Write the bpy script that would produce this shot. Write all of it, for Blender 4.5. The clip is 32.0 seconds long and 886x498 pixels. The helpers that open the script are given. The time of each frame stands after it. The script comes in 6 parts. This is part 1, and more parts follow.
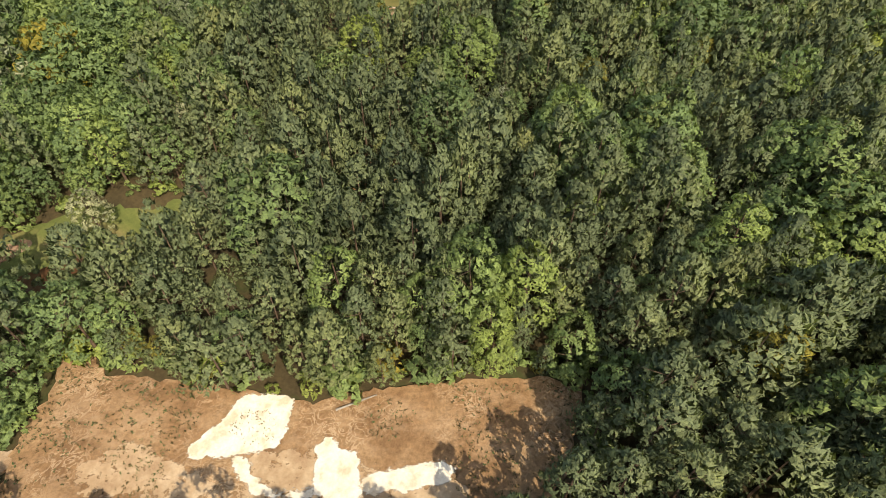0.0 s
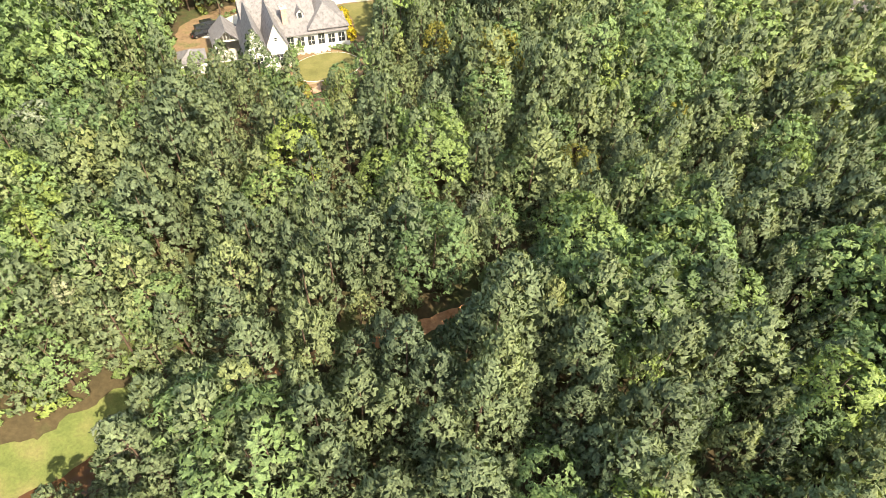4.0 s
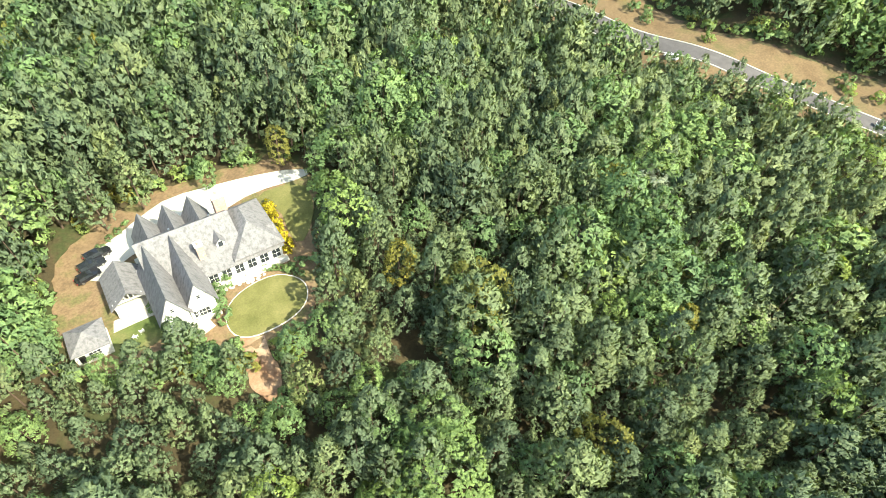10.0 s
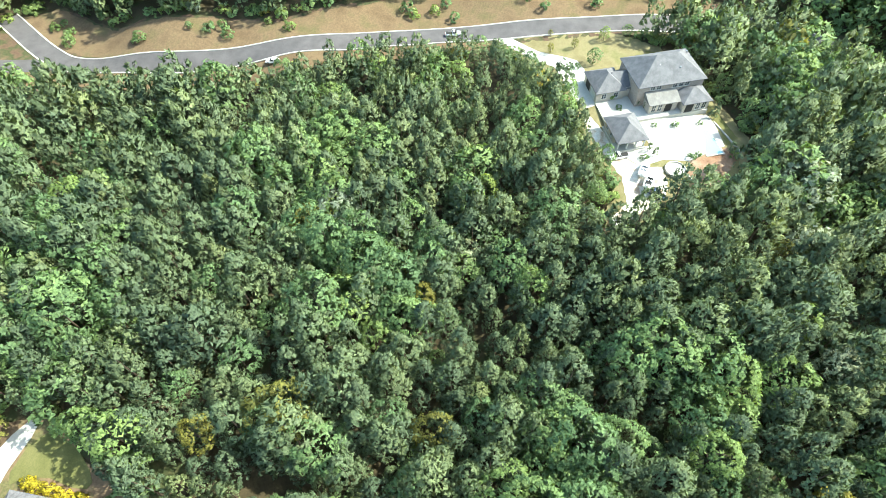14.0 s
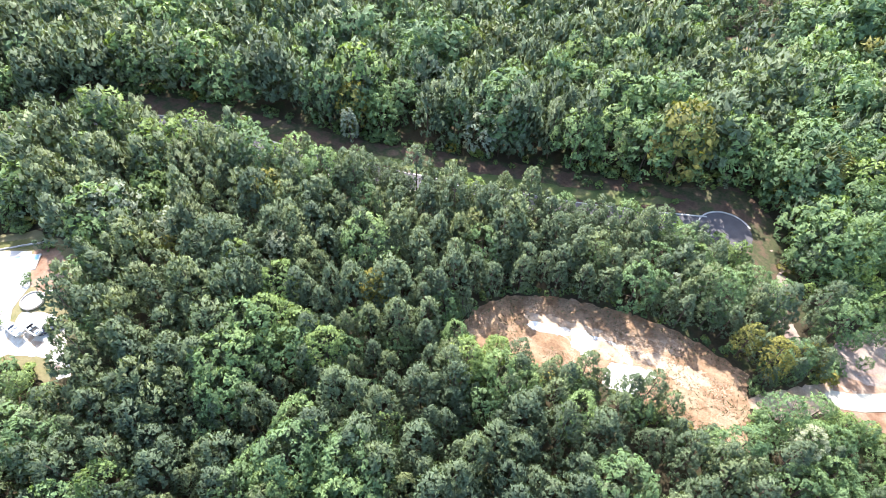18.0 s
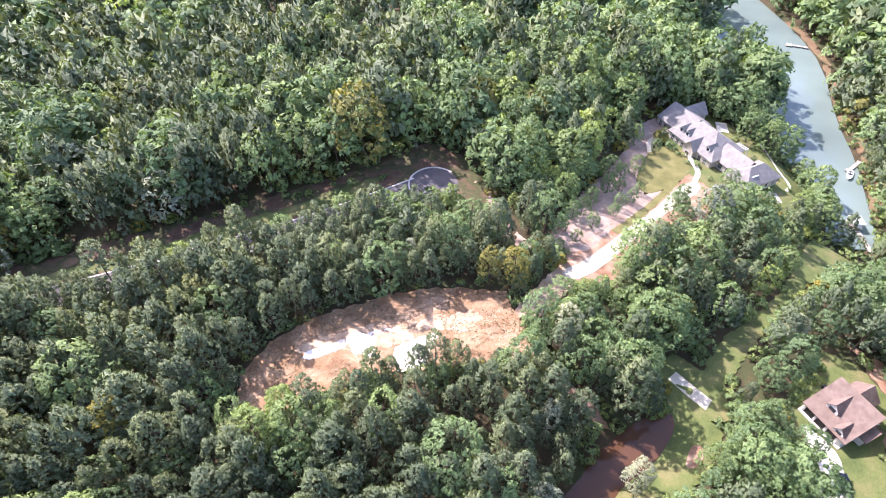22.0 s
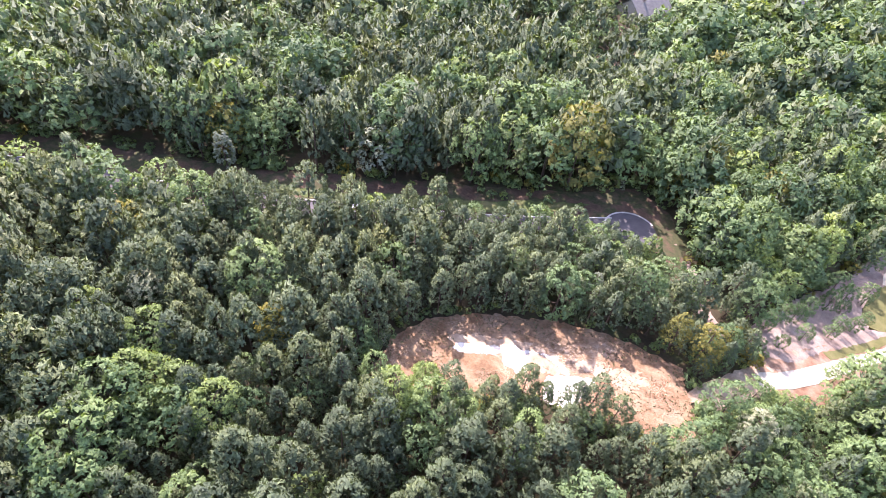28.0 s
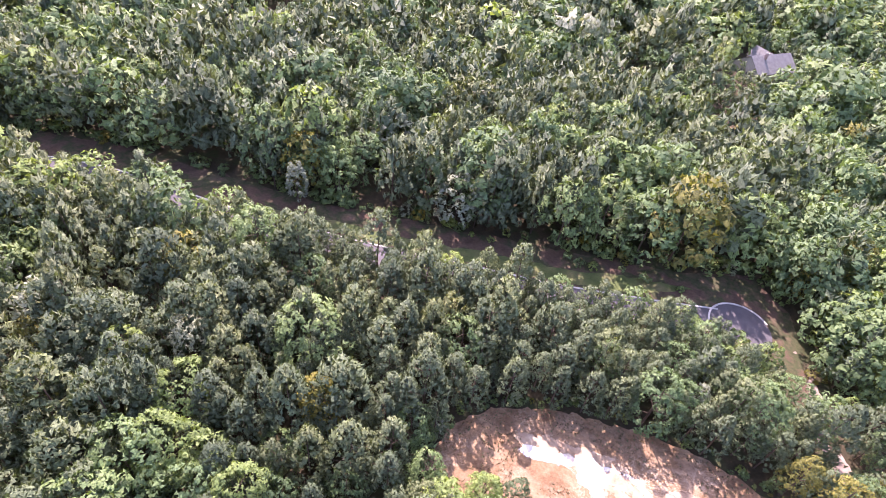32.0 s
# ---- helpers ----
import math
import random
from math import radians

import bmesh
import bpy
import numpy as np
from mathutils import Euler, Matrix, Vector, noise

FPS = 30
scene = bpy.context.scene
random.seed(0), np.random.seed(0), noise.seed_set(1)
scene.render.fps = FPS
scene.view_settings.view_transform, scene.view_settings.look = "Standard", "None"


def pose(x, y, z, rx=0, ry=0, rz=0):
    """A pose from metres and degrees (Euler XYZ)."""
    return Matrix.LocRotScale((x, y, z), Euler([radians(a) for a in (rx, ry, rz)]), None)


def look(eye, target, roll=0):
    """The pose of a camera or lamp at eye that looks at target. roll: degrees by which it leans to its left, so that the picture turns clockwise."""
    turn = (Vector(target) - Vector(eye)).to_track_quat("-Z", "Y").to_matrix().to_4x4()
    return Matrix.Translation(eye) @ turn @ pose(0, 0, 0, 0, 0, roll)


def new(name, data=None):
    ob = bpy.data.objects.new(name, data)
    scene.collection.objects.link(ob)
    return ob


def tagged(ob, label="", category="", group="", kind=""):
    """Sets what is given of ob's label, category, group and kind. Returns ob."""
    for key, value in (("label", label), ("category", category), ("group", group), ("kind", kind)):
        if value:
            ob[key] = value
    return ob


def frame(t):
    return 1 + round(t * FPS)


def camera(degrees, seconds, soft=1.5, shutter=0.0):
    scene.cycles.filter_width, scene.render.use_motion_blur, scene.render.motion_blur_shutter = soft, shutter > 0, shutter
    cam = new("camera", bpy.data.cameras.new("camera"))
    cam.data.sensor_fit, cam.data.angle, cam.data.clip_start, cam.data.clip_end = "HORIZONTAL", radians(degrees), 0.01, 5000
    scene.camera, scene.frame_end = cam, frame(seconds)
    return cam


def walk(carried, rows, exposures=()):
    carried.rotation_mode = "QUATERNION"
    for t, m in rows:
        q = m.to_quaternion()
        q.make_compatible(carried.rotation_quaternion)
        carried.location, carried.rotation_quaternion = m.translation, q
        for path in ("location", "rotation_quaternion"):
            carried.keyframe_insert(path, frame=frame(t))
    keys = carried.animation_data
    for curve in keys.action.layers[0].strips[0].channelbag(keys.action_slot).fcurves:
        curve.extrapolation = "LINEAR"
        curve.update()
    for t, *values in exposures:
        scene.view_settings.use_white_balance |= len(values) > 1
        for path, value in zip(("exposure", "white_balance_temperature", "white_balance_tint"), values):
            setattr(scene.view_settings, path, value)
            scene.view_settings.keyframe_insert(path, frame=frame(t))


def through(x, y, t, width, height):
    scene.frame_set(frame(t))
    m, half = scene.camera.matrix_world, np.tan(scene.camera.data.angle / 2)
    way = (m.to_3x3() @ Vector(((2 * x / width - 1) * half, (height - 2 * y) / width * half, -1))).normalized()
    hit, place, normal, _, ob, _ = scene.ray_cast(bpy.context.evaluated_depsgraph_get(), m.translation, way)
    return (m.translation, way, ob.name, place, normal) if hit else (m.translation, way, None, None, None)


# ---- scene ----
SECONDS = 32.0
SCALE = 1.17  # metres to a unit of the plan
cam = camera(78.5, SECONDS, soft=0.7)
# t, eye x, y, z, turn about x, y, z in degrees
PATH = [
    (0.0, -0.7, -2.34, 57.0, 43.36, -0.18, -0.96),
    (0.5, -1.83, 1.33, 57.39, 43.36, -0.61, -0.42),
    (1.0, -2.75, 4.96, 57.81, 43.35, -0.9, -0.63),
    (1.5, -3.43, 8.6, 58.16, 43.2, -0.8, -2.38),
    (2.0, -4.22, 12.1, 58.73, 42.98, -0.9, -1.95),
    (2.5, -5.37, 15.78, 59.12, 42.61, -1.08, -4.73),
    (4.5, -14.0, 32.44, 58.48, 43.72, -2.89, -18.33),
    (5.0, -14.73, 36.25, 58.97, 43.96, -2.28, -23.2),
    (5.5, -14.39, 39.9, 59.97, 44.08, -1.58, -27.15),
    (6.0, -13.84, 43.79, 61.19, 44.12, -1.81, -27.64),
    (6.5, -13.55, 47.96, 62.56, 44.14, -2.36, -26.54),
    (7.0, -13.34, 52.15, 64.05, 43.96, -2.8, -26.0),
    (7.5, -13.02, 56.17, 65.75, 43.63, -3.13, -25.9),
    (8.0, -12.41, 60.07, 67.61, 43.25, -3.34, -25.92),
    (8.5, -11.58, 63.79, 69.68, 42.82, -3.27, -26.99),
    (9.0, -10.77, 67.53, 71.87, 42.35, -3.41, -27.03),
    (9.5, -9.96, 71.36, 74.11, 41.85, -3.58, -26.89),
    (10.0, -8.94, 75.06, 76.44, 41.41, -3.57, -27.12),
    (10.5, -7.59, 78.26, 79.05, 40.86, -3.22, -28.89),
    (11.0, -5.88, 80.57, 82.23, 40.03, -2.73, -30.46),
    (11.5, -3.84, 81.28, 86.69, 38.99, -1.84, -33.44),
    (12.0, -2.14, 79.41, 92.93, 37.67, -0.74, -48.92),
    (12.5, 1.13, 76.6, 96.86, 35.67, 1.35, -63.85),
    (13.0, 3.17, 74.81, 99.42, 34.84, 2.18, -65.5),
    (13.5, 3.5, 74.98, 100.62, 34.55, 2.28, -67.56),
    (15.5, 0.06, 85.31, 98.26, 36.99, -2.3, -94.54),
    (16.0, -0.77, 86.65, 97.73, 38.11, -2.74, -104.09),
    (16.5, -1.42, 87.27, 98.29, 38.79, -2.47, -114.48),
    (17.0, -1.74, 87.82, 100.26, 39.11, -2.55, -126.12),
    (17.5, -1.77, 87.86, 102.19, 39.44, -2.21, -141.79),
    (18.0, -1.73, 87.35, 102.75, 40.19, -1.13, -159.87),
    (18.5, -2.37, 86.02, 101.67, 40.5, -1.28, -177.77),
    (19.0, -4.6, 84.75, 100.0, 41.05, -0.38, -189.5),
    (19.5, -7.36, 83.86, 98.87, 41.45, 0.25, -194.72),
    (20.0, -9.0, 83.7, 98.61, 41.75, 0.27, -194.51),
    (20.5, -9.93, 83.9, 98.64, 42.02, 0.36, -194.66),
    (21.0, -10.61, 84.18, 98.59, 42.29, 0.49, -195.64),
    (21.5, -10.93, 84.57, 98.54, 42.5, 0.5, -195.91),
    (22.0, -11.0, 84.86, 98.39, 42.61, 0.45, -196.16),
    (22.5, -10.99, 84.89, 98.06, 42.73, 0.43, -196.83),
    (23.0, -10.69, 84.69, 97.66, 42.79, 0.43, -198.15),
    (23.5, -9.88, 84.69, 97.57, 42.89, -0.0, -197.78),
    (24.0, -8.01, 85.0, 98.31, 43.01, -0.76, -194.7),
    (24.5, -5.85, 85.01, 99.04, 43.08, -1.68, -192.07),
    (25.0, -3.66, 84.7, 99.32, 43.09, -2.47, -191.09),
    (25.5, -0.77, 84.52, 99.13, 43.14, -3.66, -188.53),
    (26.0, 2.23, 84.53, 98.09, 43.24, -5.12, -182.87),
    (26.5, 3.82, 84.36, 96.02, 43.41, -5.82, -177.08),
    (28.5, 2.95, 83.11, 87.29, 46.46, -5.38, -171.74),
    (29.0, 3.15, 82.16, 86.06, 46.97, -5.08, -171.04),
    (29.5, 3.77, 80.65, 85.6, 47.12, -5.14, -170.03),
    (30.0, 4.69, 78.57, 85.39, 47.18, -5.35, -168.64),
    (30.5, 5.87, 76.31, 85.32, 47.16, -5.58, -167.24),
    (31.0, 7.12, 73.83, 85.34, 47.11, -5.95, -165.66),
    (31.5, 8.35, 71.05, 85.31, 47.16, -6.41, -163.7),
    (32.0, 9.55, 68.29, 85.36, 47.15, -6.7, -162.34),
]
EXPOSURES = [(0.0, 0.58, 8500, 9), (1.0, 0.78, 8300, 6), (2.0, 1.16, 9100, 8), (2.5, 1.36, 8900, 8), (4.5, 1.7, 8000, 6), (8.0, 1.84, 7400, 3), (12.0, 1.62, 6800, -12), (16.0, 1.82, 5950, 2), (18.0, 1.84, 5950, 13), (20.0, 1.8, 6050, 29), (23.0, 1.77, 6100, 31), (29.0, 1.8, 6200, 38), (32.0, 1.87, 6300, 46)]
walk(cam, [(t, pose(SCALE * x, SCALE * y, SCALE * z, rx, ry, rz)) for t, x, y, z, rx, ry, rz in PATH], EXPOSURES)

# ---------------------------------------------------------------- light
SUN_EL, SUN_DIR = 47.0, Vector((0.50, -0.87, 0.0))
world = bpy.data.worlds.new("world")
scene.world = world
world.use_nodes = True
wt = world.node_tree
sky = wt.nodes.new("ShaderNodeTexSky")
sky.sky_type, sky.sun_disc = "NISHITA", False
sky.sun_elevation = radians(SUN_EL)
sky.sun_rotation = math.atan2(SUN_DIR.x, SUN_DIR.y)
sky.air_density, sky.dust_density = 1.2, 2.0
back = wt.nodes["Background"]
back.inputs["Strength"].default_value = 0.15
wt.links.new(sky.outputs["Color"], back.inputs["Color"])
sun = new("sun", bpy.data.lights.new("sun", "SUN"))
sun.data.energy, sun.data.angle, sun.data.color = 3.6, radians(0.55), (1.0, 0.95, 0.87)
to_sun = SUN_DIR.normalized() * math.cos(radians(SUN_EL)) + Vector((0, 0, math.sin(radians(SUN_EL))))
sun.matrix_world = look(to_sun * 400, (0, 0, 0))

# ---------------------------------------------------------------- materials
def node(nt, kind, **values):
    n = nt.nodes.new(kind)
    for key, v in values.items():
        if key in n.inputs:
            n.inputs[key].default_value = v
    return n


def ramp(nt, fac, stops):
    r = nt.nodes.new("ShaderNodeValToRGB")
    els = r.color_ramp.elements
    while len(els) < len(stops):
        els.new(0.5)
    for e, (p, c) in zip(els, stops):
        e.position, e.color = p, (*c, 1)
    nt.links.new(fac, r.inputs["Fac"])
    return r.outputs["Color"]


def blend(nt, a, b, fac, mode="MIX"):
    m = nt.nodes.new("ShaderNodeMix")
    m.data_type, m.blend_type = "RGBA", mode
    for sock, v in ((m.inputs[0], fac), (m.inputs[6], a), (m.inputs[7], b)):
        if isinstance(v, (int, float)):
            sock.default_value = v
        elif isinstance(v, tuple):
            sock.default_value = (*v, 1)
        else:
            nt.links.new(v, sock)
    return m.outputs[2]


def coords(nt, scale=(1, 1, 1)):
    g = nt.nodes.new("ShaderNodeNewGeometry")
    m = nt.nodes.new("ShaderNodeMapping")
    m.inputs["Scale"].default_value = scale
    nt.links.new(g.outputs["Position"], m.inputs["Vector"])
    return m.outputs["Vector"]


def noise_fac(nt, vec, scale, detail=4.0, rough=0.55):
    n = node(nt, "ShaderNodeTexNoise", Scale=scale, Detail=detail, Roughness=rough)
    nt.links.new(vec, n.inputs["Vector"])
    return n.outputs["Fac"]


def surface(name, stops, scale=1.0, rough=0.8, fine=None, bump=0.0, bump_scale=20.0, metal=0.0, spec=0.3, vary=0.0, stretch=(1, 1, 1), coat=0.0):
    """A plain surface: large stains from stops, fine grain over it, a little relief."""
    m = bpy.data.materials.new(name)
    m.use_nodes = True
    nt = m.node_tree
    p = nt.nodes["Principled BSDF"]
    vec = coords(nt, stretch)
    col = ramp(nt, noise_fac(nt, vec, scale), stops)
    if fine:
        grain = ramp(nt, noise_fac(nt, vec, fine[0], 6.0, 0.7), [(0.3, (1 - fine[1],) * 3), (0.7, (1.0,) * 3)])
        col = blend(nt, col, grain, 1.0, "MULTIPLY")
    if vary:
        oi = nt.nodes.new("ShaderNodeObjectInfo")
        col = blend(nt, col, ramp(nt, oi.outputs["Random"], [(0.0, (1 - vary,) * 3), (1.0, (1 + vary,) * 3)]), 1.0, "MULTIPLY")
    nt.links.new(col, p.inputs["Base Color"])
    p.inputs["Roughness"].default_value, p.inputs["Metallic"].default_value = rough, metal
    p.inputs["Specular IOR Level"].default_value, p.inputs["Coat Weight"].default_value = spec, coat
    if bump:
        b = node(nt, "ShaderNodeBump", Strength=bump, Distance=0.1)
        nt.links.new(noise_fac(nt, vec, bump_scale, 5.0), b.inputs["Height"])
        nt.links.new(b.outputs["Normal"], p.inputs["Normal"])
    return m


def foliage(name, dark, mid, light, through=0.3):
    """Leaves and needles: each leaf a shade of its own, each tree a tint of its own."""
    m = bpy.data.materials.new(name)
    m.use_nodes = True
    nt = m.node_tree
    nt.nodes.remove(nt.nodes["Principled BSDF"])
    out = nt.nodes["Material Output"]
    geo = nt.nodes.new("ShaderNodeNewGeometry")
    att = nt.nodes.new("ShaderNodeAttribute")
    att.attribute_name = "tint"
    oi = nt.nodes.new("ShaderNodeObjectInfo")
    leaf = ramp(nt, geo.outputs["Random Per Island"], [(0.0, dark), (0.5, mid), (1.0, light)])
    sep = nt.nodes.new("ShaderNodeSeparateColor")
    nt.links.new(att.outputs["Color"], sep.inputs["Color"])
    shade = ramp(nt, sep.outputs["Red"], [(0.0, (0.70, 0.73, 0.78)), (0.5, (1.0, 1.0, 1.0)), (1.0, (1.32, 1.24, 1.08))])
    col = blend(nt, leaf, shade, 1.0, "MULTIPLY")
    col = blend(nt, col, blend(nt, col, (1.45, 1.15, 0.7), 1.0, "MULTIPLY"), sep.outputs["Green"])
    own = ramp(nt, oi.outputs["Random"], [(0.0, (0.84, 0.87, 0.88)), (0.6, (1.0, 1.0, 1.0)), (1.0, (1.2, 1.14, 0.98))])
    col = blend(nt, col, own, 1.0, "MULTIPLY")
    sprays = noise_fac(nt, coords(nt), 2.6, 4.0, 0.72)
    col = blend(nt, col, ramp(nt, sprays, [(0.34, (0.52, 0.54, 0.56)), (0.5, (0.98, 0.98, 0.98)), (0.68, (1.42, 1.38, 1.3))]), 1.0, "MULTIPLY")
    d = node(nt, "ShaderNodeBsdfPrincipled", Roughness=0.6)
    d.inputs["Specular IOR Level"].default_value = 0.25
    relief = node(nt, "ShaderNodeBump", Strength=0.55, Distance=0.3)
    nt.links.new(sprays, relief.inputs["Height"])
    nt.links.new(relief.outputs["Normal"], d.inputs["Normal"])
    tr = nt.nodes.new("ShaderNodeBsdfTranslucent")
    mix = nt.nodes.new("ShaderNodeMixShader")
    mix.inputs[0].default_value = through
    nt.links.new(col, d.inputs["Base Color"])
    nt.links.new(blend(nt, col, (1.25, 1.3, 0.6), 1.0, "MULTIPLY"), tr.inputs["Color"])
    nt.links.new(d.outputs[0], mix.inputs[1])
    nt.links.new(tr.outputs[0], mix.inputs[2])
    nt.links.new(mix.outputs[0], out.inputs["Surface"])
    return m


def dirt_field(name):
    """The cleared field: red clay under dry stubble, wheel marks, bleached sand."""
    m = bpy.data.materials.new(name)
    m.use_nodes = True
    nt = m.node_tree
    p = nt.nodes["Principled BSDF"]
    v = coords(nt)
    clay = ramp(nt, noise_fac(nt, v, 0.16, 5.0, 0.6), [(0.3, (0.195, 0.110, 0.055)), (0.5, (0.285, 0.172, 0.092)), (0.7, (0.37, 0.245, 0.142))])
    fine = ramp(nt, noise_fac(nt, v, 1.5, 9.0, 0.78), [(0.34, (0.55, 0.52, 0.48)), (0.64, (1.15, 1.13, 1.1))])
    col = blend(nt, clay, fine, 1.0, "MULTIPLY")
    swirl = node(nt, "ShaderNodeTexNoise", Scale=0.55, Detail=3.0, Roughness=0.5, Distortion=2.2)
    nt.links.new(v, swirl.inputs["Vector"])
    marks = ramp(nt, swirl.outputs["Fac"], [(0.44, (0, 0, 0)), (0.5, (1, 1, 1)), (0.56, (0, 0, 0))])
    patchy = ramp(nt, noise_fac(nt, v, 0.09, 3.0), [(0.48, (0, 0, 0)), (0.62, (1, 1, 1))])
    both = blend(nt, marks, patchy, 1.0, "MULTIPLY")
    col = blend(nt, col, (0.60, 0.45, 0.31), blend(nt, (0, 0, 0), both, 0.6))
    tan = ramp(nt, noise_fac(nt, coords(nt, (0.6, 1.0, 1.0)), 0.22, 7.0, 0.68), [(0.50, (0, 0, 0)), (0.62, (1, 1, 1))])
    col = blend(nt, col, (0.56, 0.40, 0.26), blend(nt, (0, 0, 0), tan, 0.3))
    nt.links.new(col, p.inputs["Base Color"])
    p.inputs["Roughness"].default_value = 0.95
    b = node(nt, "ShaderNodeBump", Strength=0.6, Distance=0.25)
    nt.links.new(noise_fac(nt, v, 3.0, 6.0, 0.7), b.inputs["Height"])
    nt.links.new(b.outputs["Normal"], p.inputs["Normal"])
    return m


def spread_sand(name, stops, share):
    """Loose sand that thins out towards its edge into the soil below."""
    m = surface(name, stops, 0.5, 0.95, (2.5, 0.25), 0.4, 3.0)
    nt = m.node_tree
    att = nt.nodes.new("ShaderNodeAttribute")
    att.attribute_name = "fade"
    grain = noise_fac(nt, coords(nt, (0.7, 1.0, 1.0)), 0.8, 8.0, 0.68)
    total = nt.nodes.new("ShaderNodeMath")
    total.operation = "ADD"
    nt.links.new(att.outputs["Fac"], total.inputs[0])
    nt.links.new(grain, total.inputs[1])
    cover = ramp(nt, total.outputs[0], [(share - 0.04, (0, 0, 0)), (share + 0.05, (1, 1, 1))])
    clear = nt.nodes.new("ShaderNodeBsdfTransparent")
    mix = nt.nodes.new("ShaderNodeMixShader")
    nt.links.new(cover, mix.inputs[0])
    nt.links.new(clear.outputs[0], mix.inputs[1])
    nt.links.new(nt.nodes["Principled BSDF"].outputs[0], mix.inputs[2])
    nt.links.new(mix.outputs[0], nt.nodes["Material Output"].inputs["Surface"])
    return m


def water(name, colour, rough=0.06, bump=0.08):
    m = bpy.data.materials.new(name)
    m.use_nodes = True
    nt = m.node_tree
    p = nt.nodes["Principled BSDF"]
    v = coords(nt)
    c2 = tuple(0.75 * c for c in colour)
    nt.links.new(ramp(nt, noise_fac(nt, v, 0.02, 3.0), [(0.35, c2), (0.65, colour)]), p.inputs["Base Color"])
    p.inputs["Roughness"].default_value, p.inputs["IOR"].default_value = rough, 1.33
    b = node(nt, "ShaderNodeBump", Strength=bump, Distance=0.2)
    nt.links.new(noise_fac(nt, v, 0.8, 4.0), b.inputs["Height"])
    nt.links.new(b.outputs["Normal"], p.inputs["Normal"])
    return m


def plain(name, colour, rough=0.5, metal=0.0, vary=0.12, scale=0.8, **more):
    lo, hi = tuple(c * (1 - vary) for c in colour), tuple(min(1, c * (1 + vary)) for c in colour)
    return surface(name, [(0.3, lo), (0.7, hi)], scale, rough, metal=metal, **more)


M_FLOOR = surface("forest_floor", [(0.3, (0.052, 0.042, 0.021)), (0.5, (0.080, 0.060, 0.030)), (0.6, (0.055, 0.068, 0.023)), (0.75, (0.120, 0.080, 0.042))], 0.12, 0.95, (1.5, 0.45), 0.6, 2.0)
M_FIELD = dirt_field("cleared_field_soil")
M_SAND = surface("bleached_sand", [(0.36, (0.50, 0.36, 0.25)), (0.46, (0.72, 0.62, 0.49)), (0.62, (0.84, 0.79, 0.70))], 0.55, 0.95, (2.5, 0.3), 0.4, 3.0)
M_SANDY = surface("sandy_soil", [(0.25, (0.36, 0.23, 0.14)), (0.5, (0.52, 0.38, 0.26)), (0.75, (0.64, 0.52, 0.39))], 0.35, 0.95, (2.2, 0.45), 0.5, 3.0)
M_PINK = surface("pinkish_bare_soil", [(0.3, (0.265, 0.185, 0.14)), (0.5, (0.37, 0.275, 0.215)), (0.7, (0.46, 0.365, 0.29))], 0.2, 0.95, (2.0, 0.4), 0.5, 3.0)
M_WHITE_SAND = spread_sand("loose_white_sand", [(0.36, (0.66, 0.56, 0.43)), (0.46, (0.80, 0.73, 0.62)), (0.62, (0.86, 0.82, 0.74))], 0.66)
M_TAN_SAND = spread_sand("loose_tan_sand", [(0.3, (0.36, 0.24, 0.15)), (0.5, (0.45, 0.32, 0.205)), (0.7, (0.56, 0.43, 0.30))], 1.0)
M_STRAW = surface("pine_straw", [(0.3, (0.155, 0.103, 0.058)), (0.5, (0.25, 0.165, 0.095)), (0.62, (0.150, 0.140, 0.055)), (0.75, (0.33, 0.225, 0.135))], 0.2, 0.95, (1.8, 0.45), 0.5, 3.0)
M_DIRT = surface("red_dirt", [(0.3, (0.234, 0.117, 0.066)), (0.5, (0.343, 0.211, 0.133)), (0.7, (0.429, 0.304, 0.211))], 0.3, 0.95, (2.0, 0.4), 0.5, 3.0)
# clay and weeds, their colours lowered to carry the shade of the roadside trees
M_VERGE = surface("verge_clay_grass_and_shade", [(0.3, (0.105, 0.064, 0.040)), (0.45, (0.150, 0.094, 0.060)), (0.55, (0.070, 0.080, 0.030)), (0.72, (0.20, 0.130, 0.082))], 0.14, 0.95, (1.4, 0.45), 0.5, 3.0)
M_BANK = surface("dry_grass_bank", [(0.3, (0.150, 0.097, 0.052)), (0.5, (0.205, 0.138, 0.076)), (0.7, (0.144, 0.120, 0.052))], 0.13, 0.95, (1.6, 0.4), 0.5, 3.0)
M_DRY_LAWN = surface("dry_tan_lawn", [(0.3, (0.195, 0.160, 0.072)), (0.5, (0.265, 0.222, 0.110)), (0.7, (0.185, 0.175, 0.068))], 0.16, 0.95, (2.0, 0.35), 0.5, 4.0)
M_LAWN = surface("lawn_grass", [(0.3, (0.118, 0.118, 0.036)), (0.5, (0.160, 0.152, 0.052)), (0.7, (0.205, 0.184, 0.072))], 0.22, 0.95, (3.0, 0.3), 0.4, 6.0)
M_GREEN = surface("shore_grass", [(0.3, (0.082, 0.112, 0.032)), (0.5, (0.125, 0.150, 0.046)), (0.7, (0.195, 0.175, 0.075))], 0.18, 0.95, (2.4, 0.35), 0.4, 5.0)
M_CONC = surface("pale_concrete", [(0.3, (0.50, 0.47, 0.41)), (0.7, (0.60, 0.57, 0.51))], 0.3, 0.85, (4.0, 0.18), 0.1, 12.0)
M_WARM = surface("gravel_drive", [(0.3, (0.47, 0.42, 0.32)), (0.7, (0.58, 0.53, 0.42))], 0.3, 0.9, (4.0, 0.22), 0.3, 12.0)
